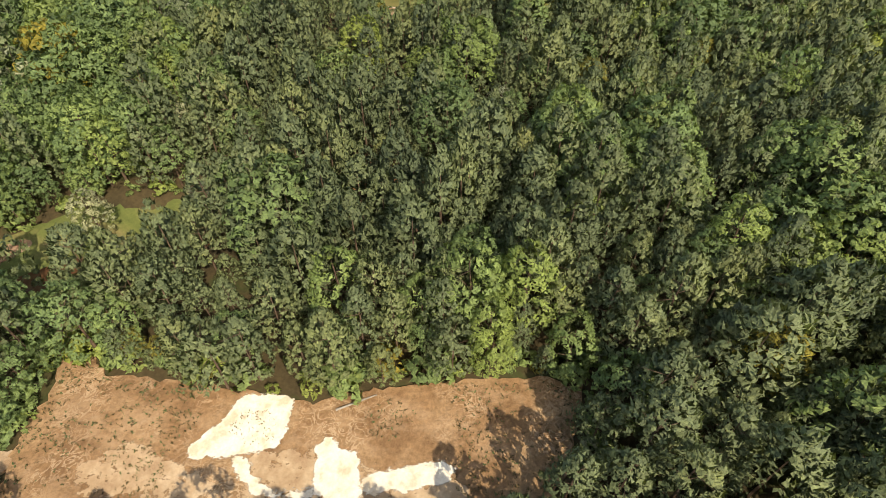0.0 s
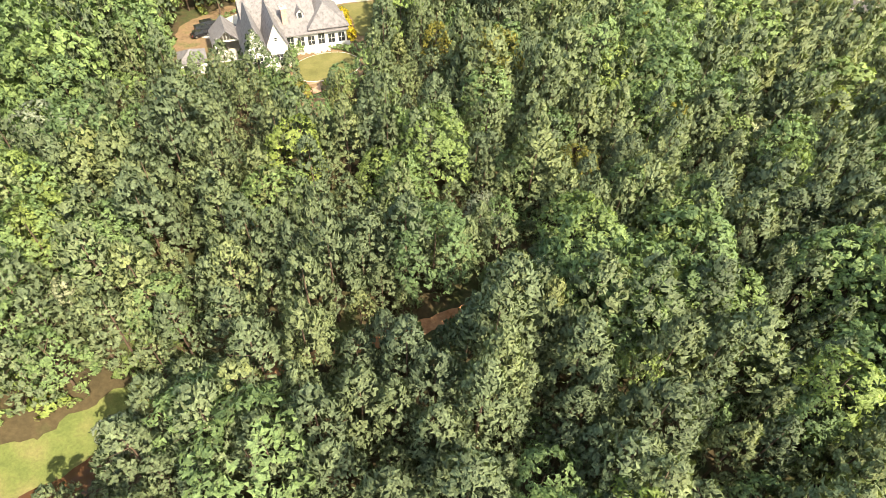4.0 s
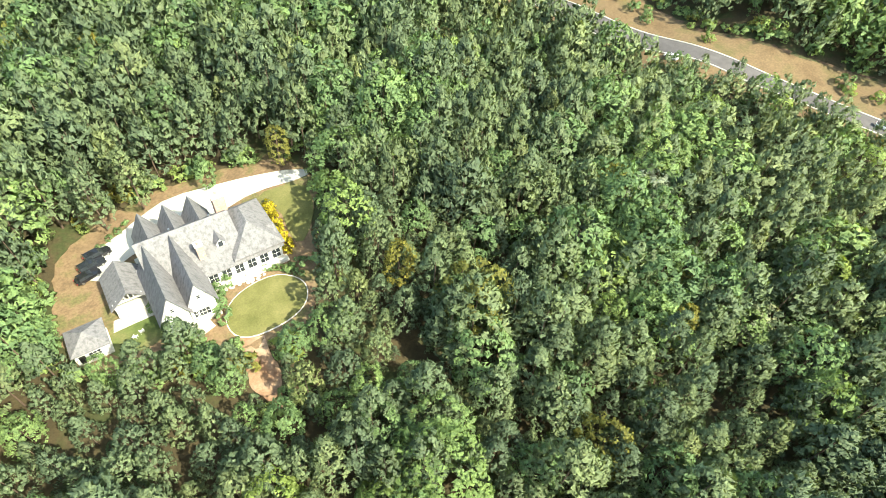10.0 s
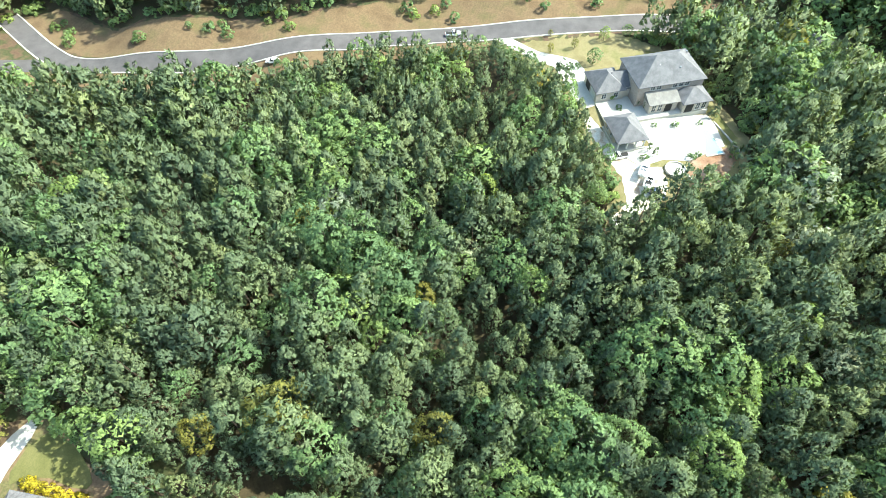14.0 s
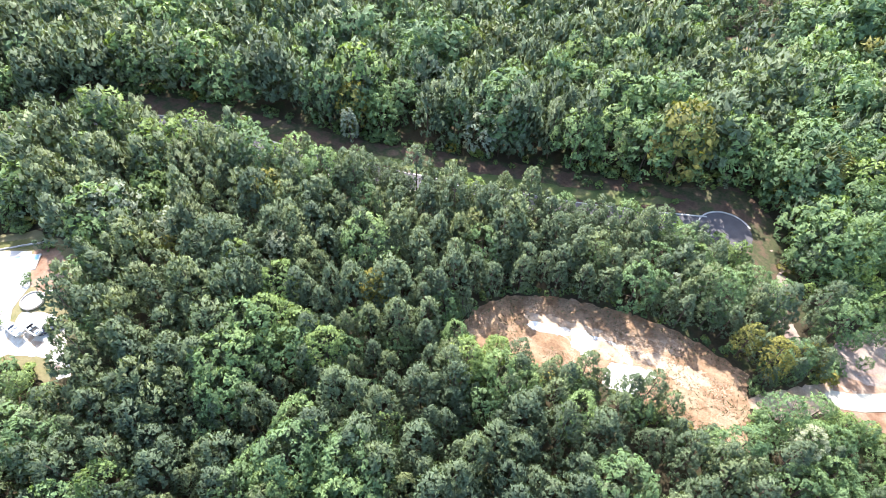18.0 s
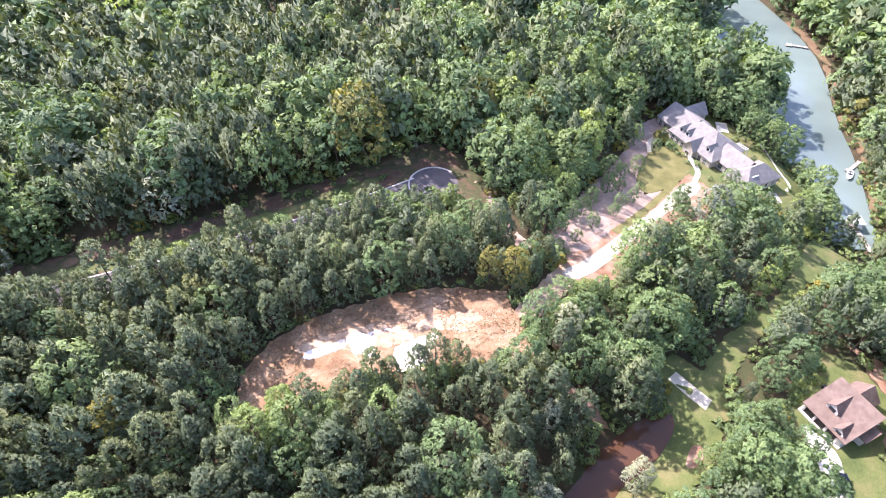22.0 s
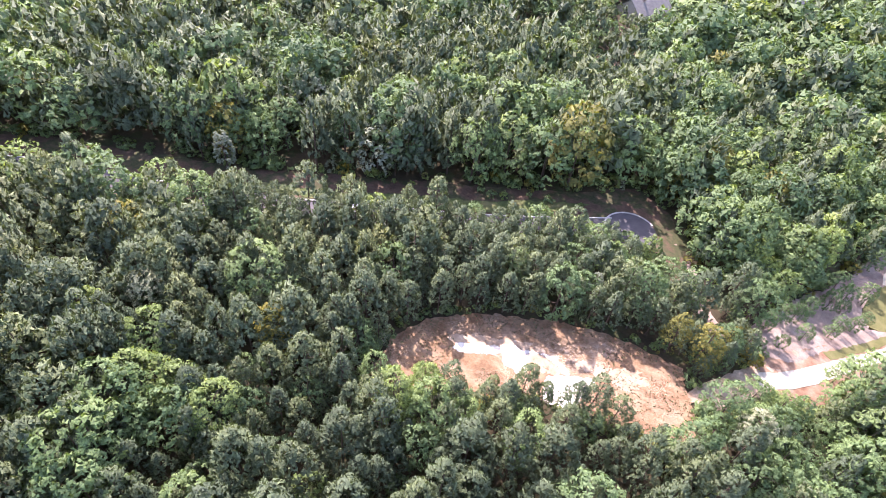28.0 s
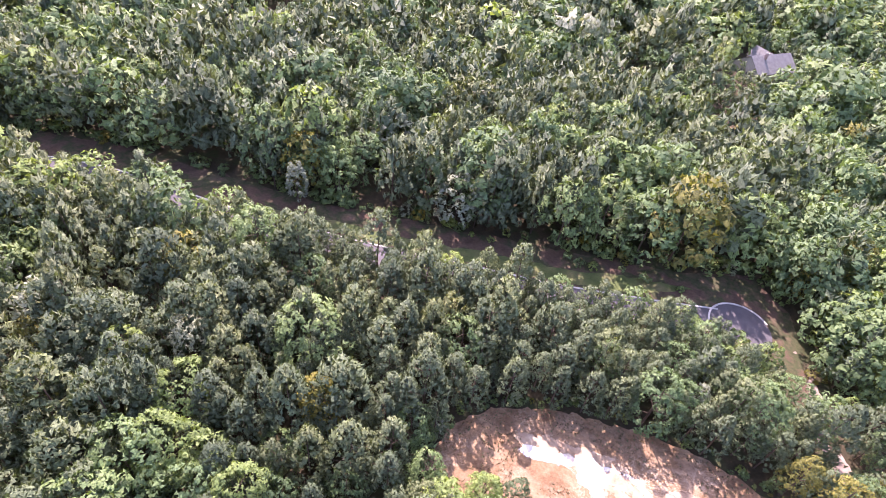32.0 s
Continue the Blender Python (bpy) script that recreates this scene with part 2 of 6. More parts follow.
M_ASPH = surface("asphalt", [(0.3, (0.095, 0.085, 0.085)), (0.7, (0.14, 0.125, 0.125))], 0.25, 0.85, (6.0, 0.2), 0.2, 30.0)
M_KERB = surface("kerb_concrete", [(0.3, (0.50, 0.46, 0.40)), (0.7, (0.62, 0.58, 0.52))], 0.5, 0.85, (6.0, 0.15))
M_LAKE = water("lake_water", (0.155, 0.203, 0.180), 0.07)
M_POND = water("muddy_pond_water", (0.11, 0.055, 0.03), 0.05, 0.05)
M_POOL = water("pool_water", (0.34, 0.60, 0.63), 0.05)
M_BARK = surface("bark", [(0.3, (0.09, 0.06, 0.045)), (0.7, (0.20, 0.14, 0.10))], 1.2, 0.95, (6.0, 0.4), 0.6, 12.0, stretch=(1, 1, 0.3))
M_GREY_BARK = surface("pale_bark", [(0.3, (0.28, 0.25, 0.22)), (0.7, (0.42, 0.39, 0.35))], 1.2, 0.95, (6.0, 0.4), stretch=(1, 1, 0.3))
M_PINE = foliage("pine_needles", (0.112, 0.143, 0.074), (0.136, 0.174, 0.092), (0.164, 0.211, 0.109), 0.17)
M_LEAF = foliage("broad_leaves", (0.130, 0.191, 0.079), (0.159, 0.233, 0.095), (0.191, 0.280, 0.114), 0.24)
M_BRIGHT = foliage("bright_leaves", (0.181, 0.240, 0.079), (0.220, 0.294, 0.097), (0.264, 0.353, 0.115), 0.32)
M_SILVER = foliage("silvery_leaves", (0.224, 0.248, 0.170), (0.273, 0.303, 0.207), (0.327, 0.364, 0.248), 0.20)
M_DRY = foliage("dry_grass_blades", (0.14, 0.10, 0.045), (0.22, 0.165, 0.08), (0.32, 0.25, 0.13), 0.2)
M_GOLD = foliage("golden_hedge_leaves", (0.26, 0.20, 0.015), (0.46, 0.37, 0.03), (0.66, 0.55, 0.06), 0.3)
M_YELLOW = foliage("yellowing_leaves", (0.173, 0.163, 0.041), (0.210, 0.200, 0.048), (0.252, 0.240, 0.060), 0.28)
M_ROOF_GREY = surface("weathered_cedar_shingle", [(0.3, (0.135, 0.125, 0.128)), (0.45, (0.185, 0.175, 0.180)), (0.6, (0.235, 0.222, 0.228)), (0.72, (0.175, 0.160, 0.160))], 1.6, 0.85, (5.0, 0.3), 0.4, 9.0, stretch=(1, 1, 0.14))
M_ROOF_SLATE = surface("grey_asphalt_shingle", [(0.3, (0.14, 0.135, 0.14)), (0.7, (0.22, 0.21, 0.215))], 0.6, 0.9, (6.0, 0.3), 0.3, 12.0)
M_ROOF_TAUPE = surface("taupe_shingle", [(0.3, (0.202, 0.188, 0.174)), (0.7, (0.295, 0.276, 0.253))], 0.6, 0.9, (6.0, 0.3), 0.3, 12.0)
M_ROOF_RED = surface("red_brown_shingle", [(0.3, (0.155, 0.109, 0.085)), (0.7, (0.235, 0.172, 0.138))], 0.6, 0.9, (6.0, 0.3), 0.3, 12.0)
M_FLASH = plain("roof_valley_metal", (0.55, 0.53, 0.50), 0.5, 0.3)
M_WHITE = plain("white_paint", (0.62, 0.61, 0.58), 0.55, 0.0, 0.06)
M_CREAM = plain("cream_stucco", (0.52, 0.46, 0.38), 0.8, 0.0, 0.08, fine=(8.0, 0.12))
M_BRICK = surface("pale_brick", [(0.3, (0.36, 0.29, 0.24)), (0.7, (0.50, 0.43, 0.37))], 3.0, 0.9, (12.0, 0.3))
M_GLASS = plain("dark_window_glass", (0.03, 0.035, 0.04), 0.08, 0.0, 0.3, spec=0.6)
# near-black for dark parts; on doorways it paints the shade inside
M_DARK = plain("dark_parts_and_shade", (0.03, 0.028, 0.026), 0.7)
M_TIMBER = plain("dark_timber", (0.10, 0.075, 0.055), 0.7)
M_STONE = surface("flat_stone", [(0.3, (0.42, 0.38, 0.33)), (0.7, (0.62, 0.58, 0.52))], 1.0, 0.9, (6.0, 0.25), vary=0.15)
M_CHIM = surface("chimney_brick", [(0.3, (0.42, 0.27, 0.22)), (0.7, (0.58, 0.42, 0.36))], 2.0, 0.9, (8.0, 0.3))
M_CAR_WHITE = plain("white_car_paint", (0.78, 0.78, 0.78), 0.25, 0.0, 0.03, coat=0.6)
M_CAR_BLACK = plain("black_car_paint", (0.018, 0.018, 0.022), 0.2, 0.2, 0.2, coat=0.8)
M_CAR_GREY = plain("dark_grey_car_paint", (0.03, 0.033, 0.042), 0.25, 0.4, 0.15, coat=0.7)
M_CAR_BLUE = plain("dark_blue_car_paint", (0.03, 0.05, 0.09), 0.25, 0.3, 0.15, coat=0.7)
M_RUBBER = plain("tyre_rubber", (0.025, 0.025, 0.025), 0.85)
M_STEEL = plain("steel", (0.45, 0.45, 0.46), 0.35, 0.9)
M_HULL = plain("white_gelcoat", (0.78, 0.77, 0.74), 0.25, 0.0, 0.04, coat=0.5)
M_CANVAS = plain("grey_boat_cover", (0.30, 0.31, 0.34), 0.8)
M_RED = plain("red_fabric", (0.45, 0.06, 0.06), 0.7)
M_WOOD = surface("weathered_deck_wood", [(0.3, (0.33, 0.28, 0.23)), (0.7, (0.48, 0.43, 0.37))], 1.5, 0.85, (8.0, 0.25), vary=0.12)
M_DEADLEAF = surface("orange_clay_bare_patch", [(0.3, (0.36, 0.16, 0.07)), (0.7, (0.50, 0.27, 0.14))], 0.5, 0.95, (2.0, 0.4))

# ---------------------------------------------------------------- the lie of the land
SPOTS = [(-15, 25, .5), (5, 28, 1), (-38, 24, 1), (-64, 13.6, .5), (-72, 46, -7.5), (-78, 50, -7), (-102, 52, -5), (-140, -25, -11), (-115, -20, -8), (-170, 0, -16), (-200, -60, -17), (-160, 40, -15),
         (-15, 142, 4), (7, 155, 6.5), (-32, 134, 4), (110, 60, 5), (125, 78, 6), (100, 232, -.5), (122, 160, 6), (131, 138, 4.7), (133, 121, 5), (159, 45, 1)]
SPOTS += [(0, 75, -2), (-35, 60, -2), (50, 116, 0), (60, 105, -4), (24, 72, -3), (-10, -30, 0), (8, -37, 0), (-42, -52, 0), (-66, -192, -2), (-70, -205, -3), (40, 40, 0), (64, 31, 3), (80, -8, 2), (62, -16, 1), (35, -20, 0),
          (-60, 110, 2), (-150, 150, 2), (50, 230, 8), (200, 200, 8), (250, 0, 2), (150, -100, 0), (0, -120, -4), (-120, -120, -10), (150, 165, 13), (172, 115, 12), (128, 205, 8), (185, 70, 8), (102, 140, -4), (92, 165, -4), (84, 190, -4), (108, 118, -2), (85, 120, -4)]
SPOT = SCALE * np.array(SPOTS, float)
LAKE_Z, POND_Z = -16.0 * SCALE, -8.0 * SCALE


def plan(poly):
    return [(SCALE * x, SCALE * y) for x, y in poly]


LAKE = plan([(-150, 17), (-147, 11), (-153, 4), (-159, -4), (-158.5, -12), (-161, -26), (-176, -50), (-187, -68), (-174, -76), (-152, -86), (-168, -93), (-184, -98), (-198, -112), (-209, -134), (-195, -160), (-173, -180),
        (-202, -223), (-235, -300), (-300, -300), (-262, -235), (-244, -205), (-232, -172), (-236, -140), (-228, -98), (-217, -69), (-194, -37), (-183, -16), (-169, 4), (-158, 19)])
POND = plan([(-30, 66), (-41, 57.5), (-50, 51.8), (-56.5, 49.8), (-66.5, 47.4), (-70, 48.4), (-69.5, 51), (-67, 53.4), (-61.4, 56.8), (-55, 58.8), (-51, 61), (-46, 63), (-36, 70)])


def land(x, y):
    """The ground's height at arrays of places."""
    x, y = np.asarray(x, float), np.asarray(y, float)
    w = 1 / ((SPOT[:, 0] - x[..., None]) ** 2 + (SPOT[:, 1] - y[..., None]) ** 2 + 144) ** 1.5
    return (w * SPOT[:, 2]).sum(-1) / w.sum(-1)


def inside(poly, x, y):
    x, y = np.asarray(x, float), np.asarray(y, float)
    hit = np.zeros(x.shape, bool)
    for (ax, ay), (bx, by) in zip(poly, poly[1:] + poly[:1]):
        cross = (ay > y) != (by > y)
        with np.errstate(divide="ignore", invalid="ignore"):
            hit ^= cross & (x < (bx - ax) * (y - ay) / ((by - ay) if by != ay else 1e-9) + ax)
    return hit


def from_edge(poly, x, y, closed=True):
    """How far places are from a line of points."""
    x, y = np.asarray(x, float), np.asarray(y, float)
    best = np.full(x.shape, 1e9)
    for (ax, ay), (bx, by) in zip(poly, poly[1:] + (poly[:1] if closed else [])):
        dx, dy = bx - ax, by - ay
        s = np.clip(((x - ax) * dx + (y - ay) * dy) / max(dx * dx + dy * dy, 1e-9), 0, 1)
        best = np.minimum(best, np.hypot(x - ax - s * dx, y - ay - s * dy))
    return best


def signed(poly, x, y):
    d = from_edge(poly, x, y)
    return np.where(inside(poly, x, y), -d, d)


def ground_z(x, y):
    z = land(x, y)
    for poly, level in ((LAKE, LAKE_Z), (POND, POND_Z)):
        d = signed(poly, x, y)
        bank = np.clip((d + 1.5) / 9.0, 0, 1)
        z = z * bank + (1 - bank) * np.minimum(z, level - 0.8) if level == POND_Z else np.where(d < 12, z * np.clip((d + 1.5) / 13.5, 0, 1) + (1 - np.clip((d + 1.5) / 13.5, 0, 1)) * (level - 0.9), z)
    return z


def gh(x, y):
    return float(ground_z(np.array([float(x)]), np.array([float(y)]))[0])


def raw_mesh(name, verts, faces, mats, index=None, smooth=False):
    me = bpy.data.meshes.new(name)
    me.from_pydata(verts, [], faces)
    for m in mats:
        me.materials.append(m)
    if index is not None:
        me.polygons.foreach_set("material_index", index)
    if smooth:
        me.polygons.foreach_set("use_smooth", [True] * len(me.polygons))
    me.update()
    return me


def spread(a, b, step):
    return list(np.arange(a, b, step))


gx = [-2600, -1500, -900, -640, -500] + spread(-420, 350, 4.2) + [430, 560, 800, 1500, 2600]
gy = [-2600, -1500, -900, -640, -500] + spread(-400, 420, 4.2) + [500, 640, 900, 1500, 2600]
from mathutils.geometry import delaunay_2d_cdt


def resample(line, step, closed=True):
    out = []
    for a, b in zip(line, line[1:] + (line[:1] if closed else [])):
        n = max(1, int(math.dist(a, b) / step))
        out += [(a[0] + (b[0] - a[0]) * k / n, a[1] + (b[1] - a[1]) * k / n) for k in range(n)]
    return out if closed else out + [line[-1]]


def rounded(poly, times=2):
    for _ in range(times):
        out = []
        for a, b in zip(poly, poly[1:] + poly[:1]):
            out += [(0.75 * a[0] + 0.25 * b[0], 0.75 * a[1] + 0.25 * b[1]), (0.25 * a[0] + 0.75 * b[0], 0.25 * a[1] + 0.75 * b[1])]
        poly = out
    return poly


def ragged(poly, amount, seed, step=1.0):
    rnd = random.Random(seed)
    return [(x + rnd.uniform(-amount, amount), y + rnd.uniform(-amount, amount)) for x, y in resample(poly, step)]


def sheet_mesh(name, poly, lift, material, step=2.5, level=None, skirt=0.7):
    """A sheet of ground cover that lies on the land, with a skirt down into it."""
    edge = resample(poly, step)
    xs, ys = [p[0] for p in edge], [p[1] for p in edge]
    ax, ay = np.meshgrid(np.arange(min(xs), max(xs), step), np.arange(min(ys), max(ys), step))
    keep = signed(edge, ax.ravel(), ay.ravel()) < -0.5 * step
    pts = [Vector(p) for p in edge] + [Vector(p) for p in zip(ax.ravel()[keep], ay.ravel()[keep])]
    n = len(edge)
    vs, es, fs, *_ = delaunay_2d_cdt(pts, [(i, (i + 1) % n) for i in range(n)], [], 1, 1e-4)
    zs = ground_z(np.array([v.x for v in vs]), np.array([v.y for v in vs])) + lift if level is None else [level] * len(vs)
    verts = [(v.x, v.y, float(z)) for v, z in zip(vs, zs)]
    faces = [tuple(f) if (vs[f[1]] - vs[f[0]]).cross(vs[f[2]] - vs[f[0]]) > 0 else tuple(reversed(f)) for f in fs]
    if level is None and skirt:
        count = {}
        for f in faces:
            for a, b in zip(f, f[1:] + f[:1]):
                count[(a, b)] = count.get((a, b), 0) + 1
        rim = [(a, b) for a, b in count if (b, a) not in count]
        low = {}
        for a, b in rim:
            for v in (a, b):
                if v not in low:
                    low[v] = len(verts)
                    verts.append((verts[v][0], verts[v][1], verts[v][2] - skirt))
        faces += [(b, a, low[a], low[b]) for a, b in rim]
    return raw_mesh(name, verts, faces, [material])


def sheet(name, poly, lift, material, label, category, kind="structure", step=2.5, level=None):
    return tagged(new(name, sheet_mesh(name, poly, lift, material, step, level)), label, category, kind=kind)


def ribbon(line, half):
    """The outline of a strip of that half width along a line."""
    line = [Vector(p) for p in line]
    left, right = [], []
    for i, p in enumerate(line):
        d = (line[min(i + 1, len(line) - 1)] - line[max(i - 1, 0)]).normalized()
        n = Vector((-d.y, d.x))
        w = half[i] if isinstance(half, (list, tuple)) else half
        left.append(tuple(p + n * w)), right.append(tuple(p - n * w))
    return left + right[::-1]


def curve_line(pts, n=6):
    """A smooth line through points."""
    p = [Vector(q) for q in pts]
    p = [p[0] * 2 - p[1]] + p + [p[-1] * 2 - p[-2]]
    out = []
    for i in range(1, len(p) - 2):
        for k in range(n):
            t = k / n
            out.append(tuple(0.5 * (2 * p[i] + (p[i + 1] - p[i - 1]) * t + (2 * p[i - 1] - 5 * p[i] + 4 * p[i + 1] - p[i + 2]) * t * t + (3 * p[i] - p[i - 1] - 3 * p[i + 1] + p[i + 2]) * t ** 3)))
    return out + [tuple(p[-2])]


# open ground
CLEARING = plan([(-45, 18.5), (-46, 24), (-45, 30), (-47, 35), (-43, 34.5), (-40, 31.5), (-32, 30.5), (-22, 28.8), (-14.3, 27.3), (-9.4, 28.9), (1, 29.7), (11.6, 29.9), (16, 29), (13.5, 20), (8, 14), (0, 10.5),
            (-6, 9.2), (-20, 8.0), (-30, 9.0), (-40, 12.5), (-46, 15.0)])
EXIT = plan([(-44, 22), (-48, 18.2), (-53, 15.2), (-59, 11.5), (-62, 10), (-67, 10.5), (-64, 15.5), (-57, 20.2), (-50, 23.2)])
TRAIL_W = plan([(-47, 35), (-44, 33), (-49.5, 41.5), (-53, 47.5), (-56, 48.2), (-54.5, 45), (-50, 38)])
POND_GRASS = plan([(-71, 44), (-74, 45), (-77, 56), (-69, 62), (-60, 65.5), (-48, 66), (-36, 73), (-34, 68), (-46, 61), (-56, 57), (-69, 51)])
GAP_GRASS = plan([(-76, 47), (-80, 43.5), (-88, 37.5), (-98, 34.5), (-113, 28.5), (-128, 18), (-138, 13), (-146, 28), (-136, 30), (-123, 28), (-103, 36.5), (-86, 45.5)])
DAM_PATH = plan([(-71, 38), (-77, 37), (-84, 46), (-80, 54), (-74, 52)])
TRAIL_N = plan([(17.5, 79), (14.4, 76.2), (10.6, 72.3), (0.4, 69.7), (-9, 68.3), (-19.4, 67.2), (-26, 66)])
DIRT_STRIP = plan([(-45, -31), (-51, -25), (-53.5, -15), (-52.5, -7), (-56, 5)])
DIRT_3 = plan([(-60, 7), (-64, -1), (-77, -12.5), (-92, -24), (-104, -33), (-117, -46), (-131, -50), (-127, -43), (-118, -37), (-112, -31), (-101, -20), (-99, -12.5), (-111, -13.5), (-98, -6.5), (-83, 0), (-70, 8)])
DRIVE_CLEAR = plan([(-62, 9), (-118, -18), (-121, -6), (-108, 3), (-95, 9), (-82, 13), (-70, 19), (-62, 18)])
LAWN_3 = plan([(-111, -31), (-119.5, -34), (-126, -25), (-118, -18.5), (-112, -15), (-99, -11.7), (-99.5, -19)])
YARD_3 = plan([(-131, -50), (-142, -52), (-150, -38), (-158, -14), (-148, 2), (-128, 4), (-112, -6), (-114, -16), (-120, -34)])
BEDS_3 = plan([(-94, 1), (-106, -5), (-112, -3), (-106, 6), (-99, 11), (-94, 7)])
YARD_5 = plan([(-92, 55), (-96, 51), (-108, 46), (-113, 52), (-113, 60), (-103, 68), (-95, 80), (-86, 82), (-82, 74), (-88, 68), (-91, 63)])
RAVINE_5 = plan([(-115, 46), (-119, 52), (-116, 62), (-106, 70), (-104, 67), (-113, 60), (-114, 52)])
HOUSE_1 = plan([(8, 158), (5, 163), (-5, 165), (-17, 165), (-28, 161.5), (-36, 154), (-37, 142), (-34, 130), (-28, 127), (-18, 127), (-8, 123.5), (-1, 126), (3, 134), (5, 145), (9, 152)])
TRAIL_1 = plan([(-12, 127), (-9, 126), (-8, 119), (-10, 113), (-13, 119)])
HOUSE_2 = plan([(140, 108), (144, 100), (152, 82), (151, 62), (139, 52), (131, 46), (119, 38), (108, 38), (98, 44), (90, 56), (83, 63), (81, 68), (85, 69), (91, 66.5), (98, 69), (104, 74), (112, 79), (122, 86), (131, 97)])
ROAD = curve_line(plan([(112, 264), (102, 240), (100, 226), (106, 200), (113, 181), (123, 158), (131, 140), (138, 121), (145, 103), (153, 83), (161, 65), (168, 48), (171, 34), (165, 16), (150, 2), (130, -7), (110, -11), (90, -10.5), (70, -10.5),
                   (50, -13), (36, -15), (20, -17), (0, -19.5), (-20, -23.5), (-36, -27.5)]))
SPUR = curve_line(plan([(100, 232), (92, 250), (88, 270), (90, 300)]))
BANK_OUTER = plan([(112, 262), (122, 250), (116, 222), (126, 190), (130, 172), (142, 152), (152, 140), (164, 112), (170, 95), (171, 75), (178, 50), (178, 30), (170, 8), (152, -8), (134, -20), (113, -24), (91, -24), (60, -25), (41, -29), (14, -33), (-6, -36), (-24, -39), (-44, -46), (-52, -36), (-54, -22), (-50, -4), (-46, -5), (-46, -20)])
BANK_INNER = plan([(-36, -22), (-20, -19), (0, -15.5), (20, -13), (36, -11), (50, -9), (70, -6), (90, -6), (108, -6.5), (128, -2.5), (146, 6), (160, 18), (166, 34), (163, 47), (155, 64), (148, 82), (139, 103), (130, 121), (121, 140), (113, 158), (100, 182), (92, 202), (86, 222), (84, 240), (94, 262)])
BANK = BANK_OUTER + BANK_INNER
FAR_FIELDS = [plan(f) for f in [[(-8, -137), (-16, -131), (-20, -137), (-12, -143)], [(-38, -138), (-48, -128), (-53, -131), (-44, -142)], [(-84, -216), (-94, -208), (-92, -218)], [(-95, -108), (-100, -104), (-102, -108)], [(-134, -120), (-141, -115), (-142, -121)],
              [(120, -95), (134, -100), (124, -122), (116, -115)], [(-30, -124), (-42, -130), (-38, -122)]]]
OPEN = [(CLEARING, 0.2), (EXIT, 0.6), (TRAIL_W, 2.6), (POND_GRASS, 0.8), (DAM_PATH, 2.0), (POND, 1.5), (GAP_GRASS, 2.5), (LAKE, 2.0), (DIRT_3, 1.5), (LAWN_3, 1.0), (DRIVE_CLEAR, 1.0), (YARD_3, 0.0), (YARD_5, 2.5), (HOUSE_1, 1.0), (HOUSE_2, 1.0), (BANK, 0.8), (TRAIL_1, 0.8)] + [(f, 0.5) for f in FAR_FIELDS]

GX, GY = np.meshgrid(gx, gy)
rough = np.random.default_rng(3).normal(0, 0.06, GX.shape)
GZ = ground_z(GX.ravel(), GY.ravel()).reshape(GX.shape) + rough
SUNK = np.zeros(GX.shape, bool)
for poly, margin in OPEN:
    if poly not in (LAKE, POND):
        SUNK |= signed(poly, GX.ravel(), GY.ravel()).reshape(GX.shape) < 0.5
GZ -= 0.45 * SUNK
nx = len(gx)
quads = [(j * nx + i, j * nx + i + 1, (j + 1) * nx + i + 1, (j + 1) * nx + i) for j in range(len(gy) - 1) for i in range(nx - 1)]
ground = new("ground", raw_mesh("ground", np.stack([GX.ravel(), GY.ravel(), GZ.ravel()], 1).tolist(), quads, [M_FLOOR], smooth=True))
tagged(ground, "brown leaf-littered woodland ground with red clay showing through", "ground", kind="structure")

sheet("clearing", ragged(CLEARING, 0.5, 1), 0.05, M_FIELD, "cleared field of red clay with dry stubble", "ground")
sheet("clearing_exit", ragged(EXIT, 0.4, 2), 0.03, M_SANDY, "sandy track that leaves the cleared field", "ground")


def thin_sheet(name, poly, lift, material, label, reach, seed):
    """Loose sand over the soil, thinnest at its edge."""
    edge = ragged(rounded(plan(poly)), 0.25, seed, 0.8)
    me = sheet_mesh(name, edge, lift, material, 1.0, None, 0)
    co = np.empty(3 * len(me.vertices), np.float32)
    me.vertices.foreach_get("co", co)
    d = np.clip(-signed(edge, co[0::3], co[1::3]) / reach, 0, 1).astype(np.float32)
    me.attributes.new("fade", "FLOAT", "POINT").data.foreach_set("value", 0.6 * d)
    return tagged(new(name, me), label, "sand", kind="structure")


